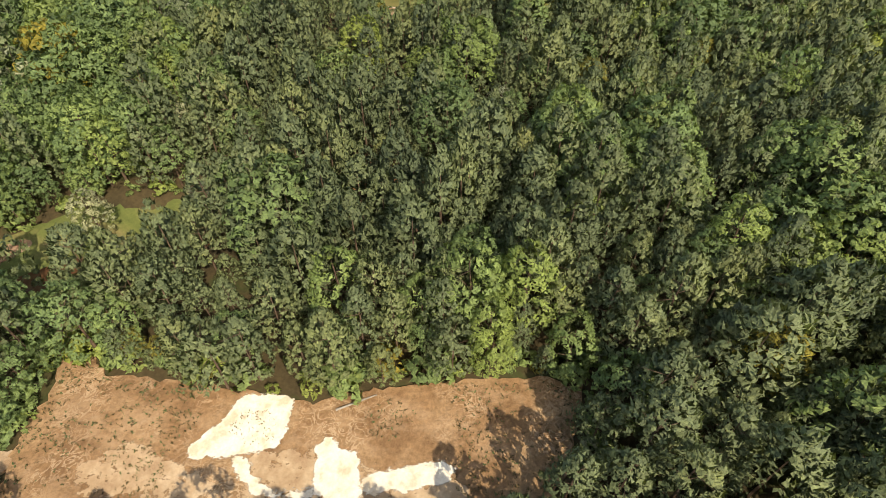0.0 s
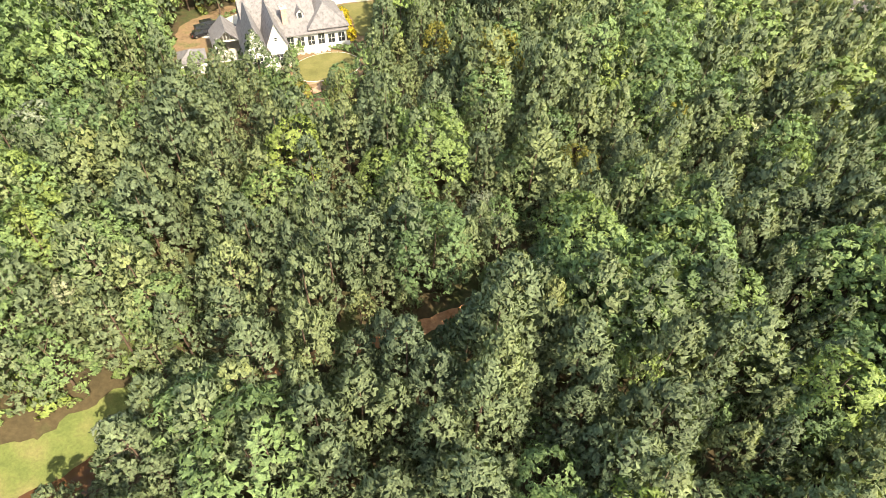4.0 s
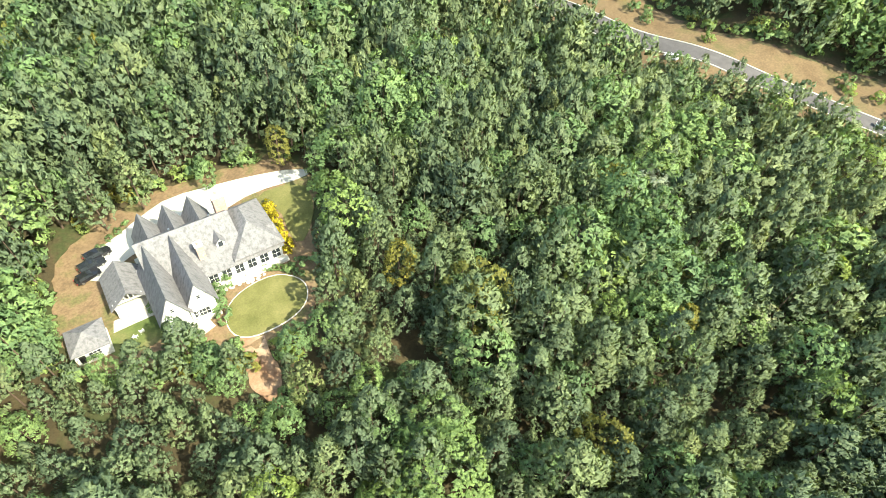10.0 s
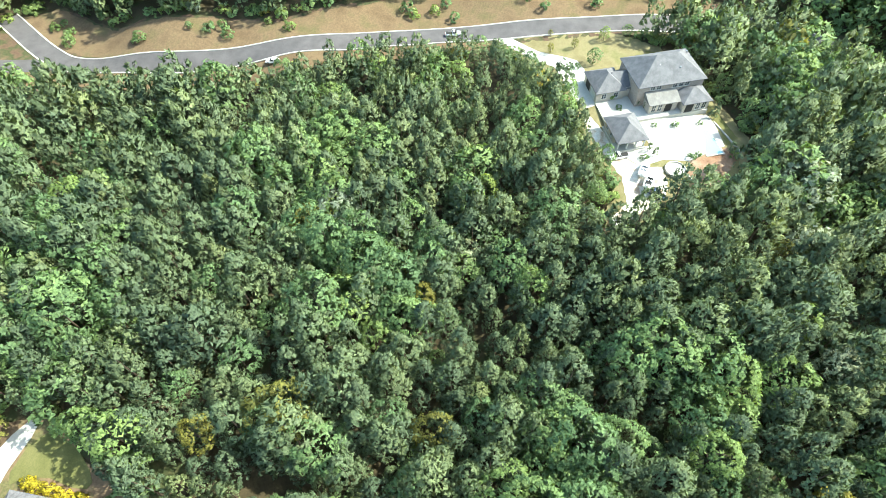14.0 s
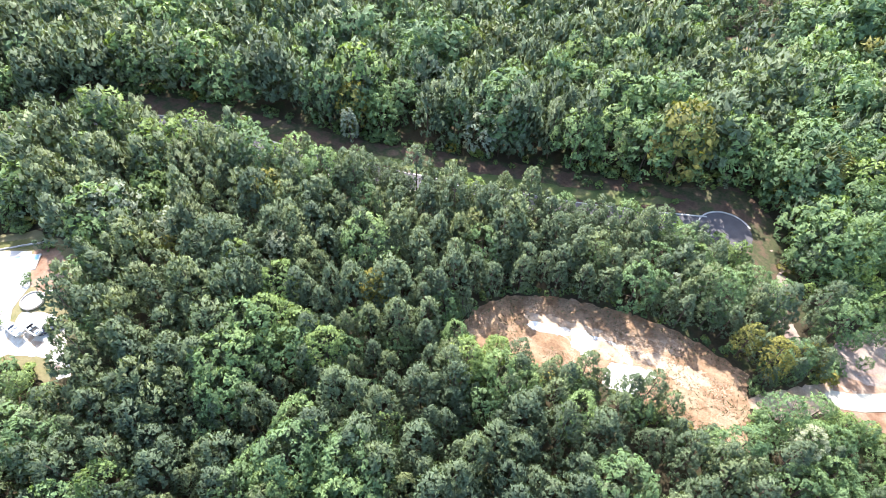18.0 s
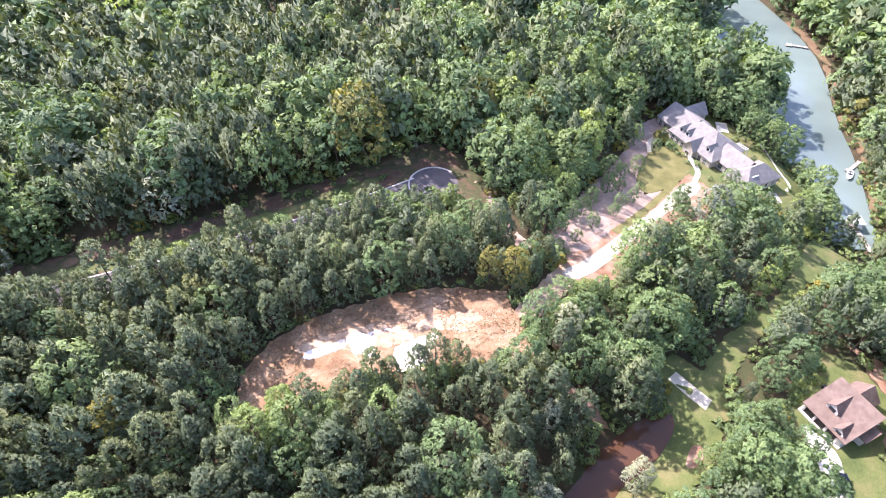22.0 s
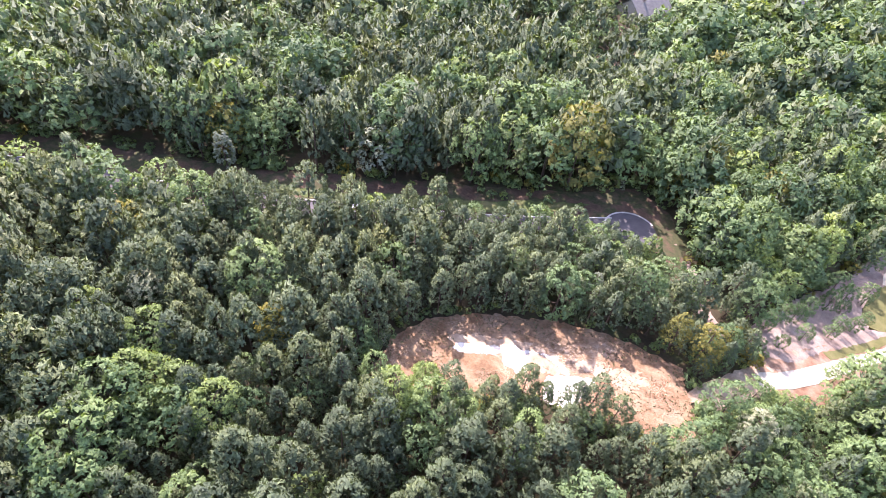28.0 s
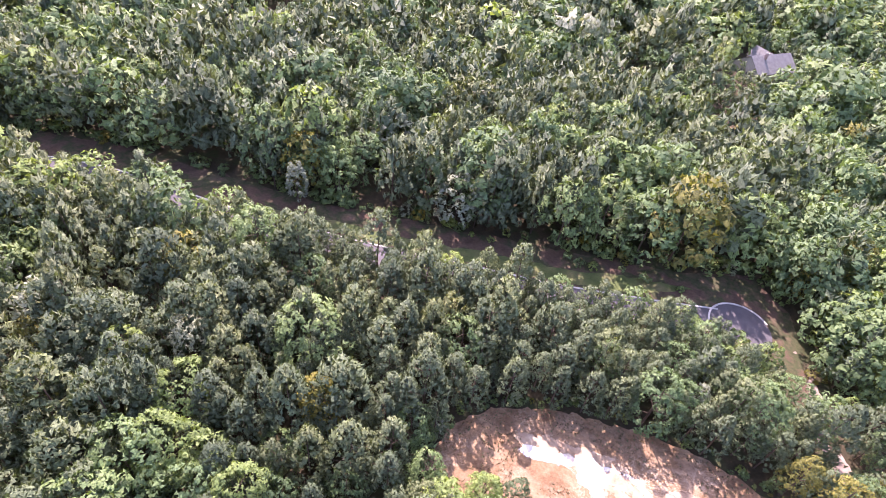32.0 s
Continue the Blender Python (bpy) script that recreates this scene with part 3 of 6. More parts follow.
for k, poly in enumerate([
        [(-36, 26), (-30, 25.5), (-26.7, 23), (-21.8, 22), (-18, 17), (-24, 13.5), (-36, 14.5), (-42, 17.5), (-41, 21)],
        [(-24, 25), (-15, 25.5), (-7, 22.5), (6, 21), (6, 14), (-4, 11.5), (-14, 12), (-24, 15)]]):
    thin_sheet("sandy_patch", poly, 0.075 + 0.004 * k, M_TAN_SAND, "pale sandy soil scraped over the field", 4.5, 60 + k)
for k, poly in enumerate([
        [(-28, 22.2), (-24.5, 25.7), (-23.4, 29), (-18, 29), (-16.3, 27.3), (-17, 24.6), (-17.2, 21.6), (-21.3, 21.3), (-27, 20.8)],
        [(-20.6, 22.2), (-19.8, 20), (-18.2, 18.7), (-16.4, 18.1), (-13.6, 18.4), (-12.6, 19.2), (-12.6, 16.5), (-16.3, 16.5), (-19.6, 17.2), (-21.8, 19.3), (-22.8, 21.6)],
        [(-14, 22), (-13.3, 23.4), (-11.8, 23.4), (-11, 22.3), (-9.0, 22.4), (-8.0, 18), (-7.6, 16), (-13.6, 16.2)],
        [(1.6, 20.2), (-0.4, 20.9), (-5, 20), (-9, 19.4), (-9, 17.0), (-3, 17.0), (1.5, 18.2)]]):
    thin_sheet("bleached_sand", poly, 0.095 + 0.004 * k, M_WHITE_SAND, "sun-bleached sand spread on the cleared field", 1.3, 70 + k)
sheet("west_trail", ragged(TRAIL_W, 0.4, 3), 0.04, M_DIRT, "reddish dirt trail between the trees", "path")
sheet("pond_grass", ragged(POND_GRASS, 0.4, 4), 0.05, M_GREEN, "rough green grass beside the pond", "grass")
sheet("shore_meadow", ragged(GAP_GRASS, 0.5, 5), 0.05, M_GREEN, "rough grass strip between the trees", "grass")
sheet("dam_grass", ragged(DAM_PATH, 0.4, 48), 0.045, M_GREEN, "rough grass on the dam", "grass")
sheet("pond_sand", rounded(plan([(-70.5, 55.6), (-67.6, 57.6), (-65.4, 60), (-68, 60.4), (-71.5, 58)]), 2), 0.09, M_DIRT, "bare sandy patch on the grass by the pond", "sand")
sheet("north_trail", ragged(ribbon(TRAIL_N, 1.3), 0.3, 7), 0.04, M_DEADLEAF, "reddish dirt trail in the woods", "path")
sheet("dirt_strip", ragged(ribbon(DIRT_STRIP, 1.9), 0.3, 49), 0.045, M_PINK, "bare pinkish dirt strip through the trees", "path")
sheet("house_trail", ragged(TRAIL_1, 0.3, 8), 0.05, M_DIRT, "short dirt trail below the lawn", "path")
sheet("dirt_yard", ragged(DIRT_3, 0.4, 9), 0.04, M_PINK, "pinkish bare soil with young trees", "ground")
sheet("grounds_by_lake", ragged(YARD_3, 0.4, 11), 0.03, M_GREEN, "grass round the lake house", "grass")
sheet("front_lawn", rounded(LAWN_3), 0.09, M_LAWN, "mown lawn before the lake house", "lawn")
sheet("drive_side_grass", ragged(DRIVE_CLEAR, 0.5, 47), 0.035, M_DIRT, "red mulch and thin grass beside the gravel drive", "ground")
sheet("red_mulch_bed", ragged(BEDS_3, 0.3, 12), 0.06, M_DIRT, "red mulch bed under small trees", "garden bed")
sheet("red_roof_house_lawn", ragged(YARD_5, 0.4, 13), 0.05, M_GREEN, "grass round the red-roofed house", "lawn")
sheet("red_bank", ragged(RAVINE_5, 0.4, 14), 0.06, M_DIRT, "bare red clay bank", "ground")
sheet("road_verge", ragged(BANK, 0.6, 15, 2.0), 0.05, M_VERGE, "road verge of red clay, dry grass and weeds", "verge")
for k, f in enumerate(FAR_FIELDS):
    sheet("far_field", ragged(f, 0.6, 20 + k), 0.06, M_BANK, "bare tan clearing among far trees", "field")
EAST_BANK = plan([(113, 262), (121, 249), (115, 222), (125, 190), (129, 172), (141, 152), (151, 140), (163, 112), (168, 95), (170, 75), (177, 50), (171, 48), (164, 66), (156, 84), (148, 104), (141, 123), (134, 142), (126, 160), (116, 182), (109, 200), (104, 222), (105, 240)])
sheet("dry_grass_bank", ragged(EAST_BANK, 0.5, 31, 2.0), 0.09, M_BANK, "tan bank of dry grass above the road", "grass")
WEST_BANK = plan([(93, 250), (86, 235), (88, 220), (94, 202), (102, 183), (113, 160), (120, 143), (128, 125), (134, 112), (138, 108), (135, 120), (128, 138), (120, 157), (109, 180), (102, 200), (96, 225)])
sheet("dry_grass_verge", ragged(WEST_BANK, 0.5, 32, 2.0), 0.085, M_BANK, "tan strip of dry grass beside the road", "grass")
sheet("shaded_grass", ragged(plan([(120, -22), (91, -22), (60, -23), (41, -26), (14, -30), (-6, -33), (-22, -36), (-20, -29), (0, -25.5), (20, -22), (40, -19), (70, -15), (91, -14.5), (112, -15)]), 0.5, 33, 2.0), 0.075, M_VERGE, "weedy green and red verge in the shade", "verge")
sheet("green_swale", ragged(plan([(84, -15), (60, -16.5), (36, -19), (18, -21.5), (0, -24), (-16, -27), (-30, -35), (-22, -34), (0, -28.5), (18, -26), (40, -22), (62, -19.5)]), 0.6, 34, 2.0), 0.10, M_GREEN, "dark green grass along the road", "grass")

road = sheet("road", ribbon(ROAD, 3.6), 0.14, M_ASPH, "two-lane asphalt road with concrete kerbs", "road", step=2.0)
sheet("side_road", ribbon(SPUR, 3.6), 0.135, M_ASPH, "asphalt side road that leaves at a bend", "road", step=2.0)
TURN_AT = (-40 * SCALE, -27 * SCALE)
circle = [(-40 * SCALE + 8.0 * math.cos(a / 12 * math.pi), -27 * SCALE + 8.0 * math.sin(a / 12 * math.pi)) for a in range(24)]
sheet("turning_circle", circle, 0.15, M_ASPH, "asphalt turning circle at the road's end", "road", step=2.0)


def kerb_mesh(line, width=0.35, height=0.13):
    verts, faces = [], []
    line = [Vector(p) for p in resample(line, 2.0, False)]
    for i, p in enumerate(line):
        d = (line[min(i + 1, len(line) - 1)] - line[max(i - 1, 0)]).normalized()
        n = Vector((-d.y, d.x)) * width / 2
        z = gh(p.x, p.y) + 0.14
        verts += [(p.x - n.x, p.y - n.y, z - 0.3), (p.x - n.x, p.y - n.y, z + height), (p.x + n.x, p.y + n.y, z + height), (p.x + n.x, p.y + n.y, z - 0.3)]
        if i:
            o = 4 * i
            faces += [(o - 4 + k, o + k, o + (k + 1) % 4, o - 4 + (k + 1) % 4) for k in range(4)]
    return raw_mesh("kerb", verts, faces, [M_KERB])


edge = ribbon(ROAD, 3.85)
half = len(ROAD)
for side in (edge[:half], edge[half:][::-1]):
    tagged(new("kerb", kerb_mesh(side, 0.5)), "pale concrete kerb along the road", "kerb", "road kerbs", "structure")
tagged(new("kerb", kerb_mesh([(TURN_AT[0] + 8.2 * math.cos(radians(a)), TURN_AT[1] + 8.2 * math.sin(radians(a))) for a in range(-150, 25, 10)], 0.5)), "pale concrete kerb round the turning circle", "kerb", "road kerbs", "structure")
sheet("lake", rounded(LAKE, 1), 0, M_LAKE, "still grey-blue lake", "water", level=LAKE_Z, step=12.0)
sheet("pond", rounded(POND, 1), 0, M_POND, "muddy brown pond", "water", level=POND_Z, step=4.0)
sheet("concrete_walk", plan([(-73, 42), (-75.5, 41), (-79, 49), (-76.5, 50.5)]), 0.12, M_WARM, "pale gravel path across the dam", "path")

# ---------------------------------------------------------------- trees
def unit(v):
    return v / (np.linalg.norm(v, axis=-1, keepdims=True) + 1e-9)


def crown_clumps(g, kind, clumps):
    """Where the tufts of a crown sit, in a crown one metre high and of half width one that stands on z = 0."""
    if kind == "pine":
        blunt = g.uniform(0.34, 0.72)
        u = g.beta(1.1, 1.25, clumps)
        prof = np.clip((1.0 - u) ** blunt * np.clip(0.70 + 2.2 * u, 0, 1) * 1.06, 0.05, 1)
        depth = 0.42
    else:
        u = g.beta(1.35, 1.05, clumps)
        prof = np.clip(np.sin(np.pi * np.clip(0.16 + 0.80 * u, 0, 1)) ** 0.5, 0.15, 1)
        depth = 0.5
    turn = np.arange(clumps) * 2.39996 + g.uniform(-0.5, 0.5, clumps)
    lobes = 1 + 0.15 * np.sin(turn * 2 + g.uniform(0, 6)) + 0.11 * np.sin(turn * 3 + 5 * u + g.uniform(0, 6))
    rad = prof * np.sqrt(g.uniform(depth, 1.0, clumps)) * lobes
    return np.stack([rad * np.cos(turn), rad * np.sin(turn), u], 1)


def tree_template(seed, kind, height, half, clumps, per, cover=1.0, start=None):
    """A crown's leaves as triangles, with the way that each one faces: tufts of leaves or needles at the ends of limbs."""
    g = np.random.default_rng(seed)
    base = height * ((0.24 if kind == "pine" else 0.16) if start is None else start)
    tall = height - base
    c = crown_clumps(g, kind, clumps) * [half, half, tall] + [0, 0, base]
    area = math.pi * half * math.hypot(half, tall) if kind == "pine" else 3.1 * math.pi * half * (0.35 * half + 0.32 * tall)
    n = clumps * per
    rad = np.hypot(c[:, 0], c[:, 1])
    axis = np.stack([np.zeros(clumps), np.zeros(clumps), np.maximum(base * 0.8, c[:, 2] - (0.75 if kind == "pine" else 0.9) * rad - 0.05 * tall)], 1)
    away = np.repeat(unit(c - axis), per, 0)
    size = g.uniform(0.75, 1.3, clumps) * math.sqrt(area / (clumps * math.pi)) * (1.0 if kind == "pine" else 1.12)
    out = unit(unit(g.normal(0, 1, (n, 3))) + 0.55 * away + [0, 0, 0.35])
    mid = np.repeat(c, per, 0) + out * np.repeat(size, per)[:, None] * g.uniform(0.55, 1.0, (n, 1)) * [1, 1, 0.85]
    if kind == "pine":
        up = unit(np.array([0, 0, 0.75]) + 0.55 * away + g.normal(0, 0.45, (n, 3)))
        wide = 0.30
    else:
        up = unit(g.normal(0, 1, (n, 3)) + [0, 0, 0.3])
        wide = 0.40
    side = unit(np.cross(out, up))
    long = unit(np.cross(side, out) + out * g.uniform(0.1, 0.75 if kind == "pine" else 0.45, (n, 1)))
    s = math.sqrt(1.15 * cover * area / (n * 1.25 * wide)) * g.uniform(0.7, 1.25, (n, 1))
    tri = np.stack([mid - long * s * 0.5 + side * s * wide, mid - long * s * 0.5 - side * s * wide, mid + long * s * 0.75], 1)
    face = unit(0.62 * out + 0.85 * away + g.normal(0, 0.17, (n, 3)))
    flip = (np.cross(tri[:, 1] - tri[:, 0], tri[:, 2] - tri[:, 0]) * face).sum(1) < 0
    tri[flip] = tri[flip][:, [1, 0, 2]]
    return tri, face


def trunk_faces(height, thick, seed, limbs=5, segs=6, reach=1.6, start=0.35):
    rnd = random.Random(seed)
    v, f = [], []

    def tube(a, b, ra, rb, n):
        a, b = Vector(a), Vector(b)
        d = (b - a).normalized()
        x = d.orthogonal().normalized()
        y = d.cross(x)
        o = len(v)
        for p, r in ((a, ra), (b, rb)):
            for k in range(n):
                t = 2 * math.pi * k / n
                v.append(tuple(p + (x * math.cos(t) + y * math.sin(t)) * r))
        f.extend((o + k, o + (k + 1) % n, o + n + (k + 1) % n, o + n + k) for k in range(n))

    bend = [Vector((rnd.uniform(-0.2, 0.2), rnd.uniform(-0.2, 0.2), height * h)) for h in (0.0, 0.3, 0.6, 0.9)]
    bend[0] = Vector((0, 0, -0.4))
    for i in range(3):
        tube(bend[i], bend[i + 1], thick * (1.15 - 0.33 * i), thick * (0.82 - 0.30 * i), segs)
    for k in range(limbs):
        h = start + (0.82 - start) * (k + 0.5) / max(limbs, 1)
        a, r = 2.4 * k + rnd.uniform(-0.4, 0.4), reach * rnd.uniform(0.7, 1.2) * (1.2 - 0.7 * h)
        p = Vector((0, 0, height * h))
        tube(p, p + Vector((math.cos(a) * r, math.sin(a) * r, 0.35 * r)), thick * 0.30, thick * 0.08, 4)
    return v, f


def leaf_object_mesh(name, tri, face, tint, mats, index=None):
    """Loose leaves as one mesh: each leaf is shaded by the way that its spray faces."""
    n = len(tri)
    me = bpy.data.meshes.new(name)
    me.vertices.add(3 * n), me.loops.add(3 * n), me.polygons.add(n)
    me.vertices.foreach_set("co", np.asarray(tri, np.float32).ravel())
    me.loops.foreach_set("vertex_index", np.arange(3 * n, dtype=np.int32))
    me.polygons.foreach_set("loop_start", np.arange(0, 3 * n, 3, dtype=np.int32))
    for m in mats:
        me.materials.append(m)
    if index is not None:
        me.polygons.foreach_set("material_index", np.asarray(index, np.int32))
    me.update(calc_edges=True)
    me.attributes.new("custom_normal", "FLOAT_VECTOR", "POINT").data.foreach_set("vector", np.repeat(np.asarray(face, np.float32), 3, 0).ravel())
    col = np.ones((n, 4), np.float32)
    col[:, :2], col[:, 2] = tint, 0
    me.color_attributes.new("tint", "FLOAT_COLOR", "POINT").data.foreach_set("color", np.repeat(col, 3, 0).ravel())
    return me


def leaf_mesh(name, form, material, tint=(0.5, 0.0), per=9):
    tri, face = form
    n = len(tri)
    tuft = np.repeat(np.random.default_rng(n).normal(0, TUFT, n // per + 1), per)[:n]
    return leaf_object_mesh(name, tri, face, np.stack([np.clip(tint[0] + tuft, 0, 1), np.full(n, tint[1])], 1), [material])


TUFT = 0.13
KINDS = {"pine": ("pine_tree", M_PINE, 16.0, 4.1), "broad": ("broadleaf_tree", M_LEAF, 14.0, 4.8), "bright": ("bright_green_tree", M_BRIGHT, 12.5, 3.5),
         "silver": ("silvery_tree", M_SILVER, 12.0, 2.8), "yellow": ("yellowing_tree", M_YELLOW, 11.0, 2.7)}
LABELS = {"pine": "tall pine with a bare lower trunk and tufted green crown", "broad": "broadleaf tree with a rounded dark green crown", "bright": "broadleaf tree with a bright light green crown",
          "silver": "tree with pale silvery green leaves", "yellow": "tree whose leaves are turning yellow"}
HERO = {}
for kind, (name, mat, tall, half) in KINDS.items():
    HERO[kind] = []
    for k in range(5 if kind in ("pine", "broad") else 2):
        clumps, per = (190, 9) if kind == "pine" else (150, 13)
        q = tree_template(100 + 17 * k + len(kind), "pine" if kind == "pine" else "broad", tall, half, clumps, per, 1.0 if kind == "pine" else 0.75)
        crown = leaf_mesh("crown", q, mat, (0.40 + 0.05 * k, 0.0), per)
        tv, tf = trunk_faces(tall, 0.19 if kind == "pine" else 0.24, k + len(kind), 8, 7, half * 0.9, 0.30 if kind == "pine" else 0.2)
        HERO[kind].append((crown, raw_mesh("trunk", tv, tf, [M_BARK], smooth=True)))


def plant(kind, x, y, size=1.0, turn=0.0, variant=0, label="", group="", slim=1.0, z=None):
    name = KINDS[kind][0]
    crown, trunk = HERO[kind][variant % len(HERO[kind])]
    top = new(name)
    top.empty_display_size = 0.5
    for part_name, me in (("trunk", trunk), ("crown", crown)):
        new(part_name, me).parent = top
    top.matrix_world = pose(x, y, gh(x, y) if z is None else z, 0, 0, turn) @ Matrix.Diagonal((size * slim, size * slim, size, 1))
    return tagged(top, label or LABELS[kind], "tree", group or ("pines" if kind == "pine" else "broadleaf trees"))


# where trees stand: a jittered lattice thinned by the open ground
def scatter(x0, x1, y0, y1, step, seed):
    g = np.random.default_rng(seed)
    ax, ay = np.meshgrid(np.arange(x0, x1, step), np.arange(y0, y1, step * 0.88))
    ax = ax + (np.arange(ax.shape[0]) % 2)[:, None] * step / 2
    return ax.ravel() + g.uniform(-0.34, 0.34, ax.size) * step, ay.ravel() + g.uniform(-0.34, 0.34, ax.size) * step


SPECIAL = [(9.9, 37.2, "bright", 1.3), (-2.3, 37.0, "broad", 0.8), (-4.5, 39.5, "pine", 0.85), (0.5, 39.0, "pine", 0.9), (5.2, 32.6, "bright", 1.0), (-12.0, 33.0, "broad", 0.62), (-24.0, 33.5, "broad", 0.66), (-2.0, 33.5, "broad", 0.55), (2.0, 35.0, "pine", 0.6), (36.5, 44.5, "bright", 1.35), (33.5, 27.5, "yellow", 1.4), (-35.6, 59.6, "silver", 1.15), (-42.2, 46.4, "silver", 0.9), (-54.0, 60.0, "silver", 1.1), (64.5, -22.0, "silver", 1.15),
           (4.3, 160.2, "yellow", 1.0), (14.2, 126.6, "yellow", 1.15), (51.0, 116.0, "bright", 0.95), (53.2, 117.5, "silver", 0.85), (61.0, 105.5, "yellow", 0.95), (52.5, 99.5, "yellow", 1.15), (65.0, 31.0, "bright", 1.1),
           (-36.5, 34.2, "yellow", 0.55), (-33.0, 33.2, "yellow", 0.5), (-41.0, 37.0, "yellow", 0.6), (33.5, 161.0, "yellow", 0.9), (74.0, 143.0, "bright", 0.9), (-54.0, 88.0, "yellow", 1.0), (-72.0, 94.0, "yellow", 0.95),
           (-47.5, 13.8, "yellow", 1.35), (-52.3, 11.2, "broad", 0.85), (-42.5, 11.0, "yellow", 1.2), (-56.5, 8.5, "yellow", 0.9)]
TX, TY = scatter(-420, 345, -440, 400, 5.25, 5)
keep = np.ones(TX.size, bool)
for poly, margin in OPEN:
    keep &= signed(poly, TX, TY) > margin
keep &= (from_edge(TRAIL_N, TX, TY, False) > 3.1) & (from_edge(DIRT_STRIP, TX, TY, False) > 4.5)
for hx, hy in ((-65, -192), (-148, -236), (125, -107)):
    keep &= np.hypot(TX - SCALE * hx, TY - SCALE * hy) > (9 if hx > 0 else 16)
for sx, sy, _, size in SPECIAL:
    keep &= np.hypot(TX - SCALE * sx, TY - SCALE * sy) > 2.6 * size
TX, TY = TX[keep], TY[keep]
# further off the crowns stand wider apart
near = from_edge(plan([(0, 0), (-6, 60), (0, 85), (8, 66)]), TX, TY, False) / SCALE
UX, UY = TX / SCALE, TY / SCALE
# lookouts along the way: place, height and heading; how close the woods come to any that faces them
LOOKOUTS = [(-2, 3, 57, 0), (-13, 38, 59, -24), (-12, 60, 67, -26), (-8, 76, 77, -28), (2, 77, 96, -64), (0, 86, 98, -104), (-2, 88, 102, -142), (-9, 84, 98, -195), (5, 78, 86, -168), (10, 68, 86, -162)]


def nearest_lookout(ux, uy):
    best = np.full(ux.shape, 999.0)
    for ex, ey, ez, turn in LOOKOUTS:
        dx, dy = ux - ex, uy - ey
        ahead = -dx * math.sin(radians(turn)) + dy * math.cos(radians(turn))
        aside = dx * math.cos(radians(turn)) + dy * math.sin(radians(turn))
        seen = (ahead > 0.05 * ez) & (np.abs(aside) < 0.95 * np.hypot(ahead, 0.6 * ez) + 22)
        best = np.where(seen, np.minimum(best, np.sqrt(dx * dx + dy * dy + (ez - 8) ** 2)), best)
    return best


far_off = nearest_lookout(UX, UY)
BY_LAKE = (UX < -60) & (UX > -190) & (UY > -80) & (UY < 80)
far_off = np.where(BY_LAKE, far_off * 0.72, far_off)
viewed = far_off < 520
g = np.random.default_rng(8)
thin = g.uniform(0, 1, TX.size) < np.where(~viewed, 0.30, np.where(UY < -18, np.where(far_off < 230, 0.76, 0.54), np.where(far_off < 150, 0.98, np.where(far_off < 230, 0.85, 0.58))))
thin &= viewed | (near < 330)
TX, TY, near, far_off, viewed = TX[thin], TY[thin], near[thin], far_off[thin], viewed[thin]
# young trees fill the gaps of the nearer woods
FX, FY = scatter(-80, 170, -25, 190, 3.6, 6)
keep = np.ones(FX.size, bool)
for poly, margin in OPEN:
    keep &= signed(poly, FX, FY) > margin + 0.6
keep &= (from_edge(TRAIL_N, FX, FY, False) > 2.6) & (from_edge(DIRT_STRIP, FX, FY, False) > 3.0)
FX, FY = FX[keep], FY[keep]
gap = np.array([np.min((TX - x) ** 2 + (TY - y) ** 2) for x, y in zip(FX, FY)])
FX, FY = FX[gap > 3.35 ** 2], FY[gap > 3.35 ** 2]
YOUNG = np.concatenate([np.zeros(TX.size, bool), np.ones(FX.size, bool)])
TX, TY = np.concatenate([TX, FX]), np.concatenate([TY, FY])
fill_near = from_edge(plan([(0, 0), (-6, 60), (0, 85), (8, 66)]), FX, FY, False) / SCALE
near = np.concatenate([near, fill_near])
far_off = np.concatenate([far_off, nearest_lookout(FX / SCALE, FY / SCALE)])
viewed = far_off < 520
UX, UY = TX / SCALE, TY / SCALE
swell = np.array([noise.noise((x * 0.035, y * 0.035, 3.0)) for x, y in zip(TX, TY)])
mixed = np.array([noise.noise((x * 0.022 + 9, y * 0.022, 7.0)) for x, y in zip(TX, TY)])
west = np.clip((-UX - 38) / 25, 0, 1)
edge_near = np.min([np.abs(signed(p, TX, TY)) for p, _ in OPEN], 0)
chance = g.uniform(0, 1, TX.size)
broad_share = np.clip(0.20 + 0.75 * mixed + 0.55 * west + np.where(edge_near < 5, 0.12, 0), 0.05, 0.92)
broad_share = np.where((UY < -22) & (UX > -120), np.clip(broad_share + 0.10, 0.2, 0.65), broad_share)
broad_share = np.where((UX > -10) & (UX < 70) & (UY < 8) & (UY > -12), 0.06, broad_share)
broad_share = np.where((UX > 8) & (UX < 60) & (UY > 5) & (UY < 60), 0.10, broad_share)
KIND = np.where(chance < broad_share, "broad", "pine").astype(object)
odd = g.uniform(0, 1, TX.size)
KIND[(KIND == "broad") & (odd < 0.07)] = "bright"
KIND[(KIND == "broad") & (odd > 0.975)] = "silver"
KIND[(KIND == "broad") & (odd > 0.96) & (odd <= 0.975)] = "yellow"
SIZE = np.clip(0.98 + 0.30 * swell + g.normal(0, 0.22, TX.size) - np.where(g.uniform(0, 1, TX.size) < 0.12, 0.3, 0), 0.45, 1.4)
SIZE = np.where(YOUNG, np.clip(0.52 + 0.6 * (SIZE - 1), 0.4, 0.75), SIZE)
SIZE = np.where(UY < -18, SIZE * np.where(g.uniform(0, 1, TX.size) < 0.3, 1.34, 1.1), SIZE)
SIZE = np.where(edge_near < 4, SIZE * 0.90, SIZE)
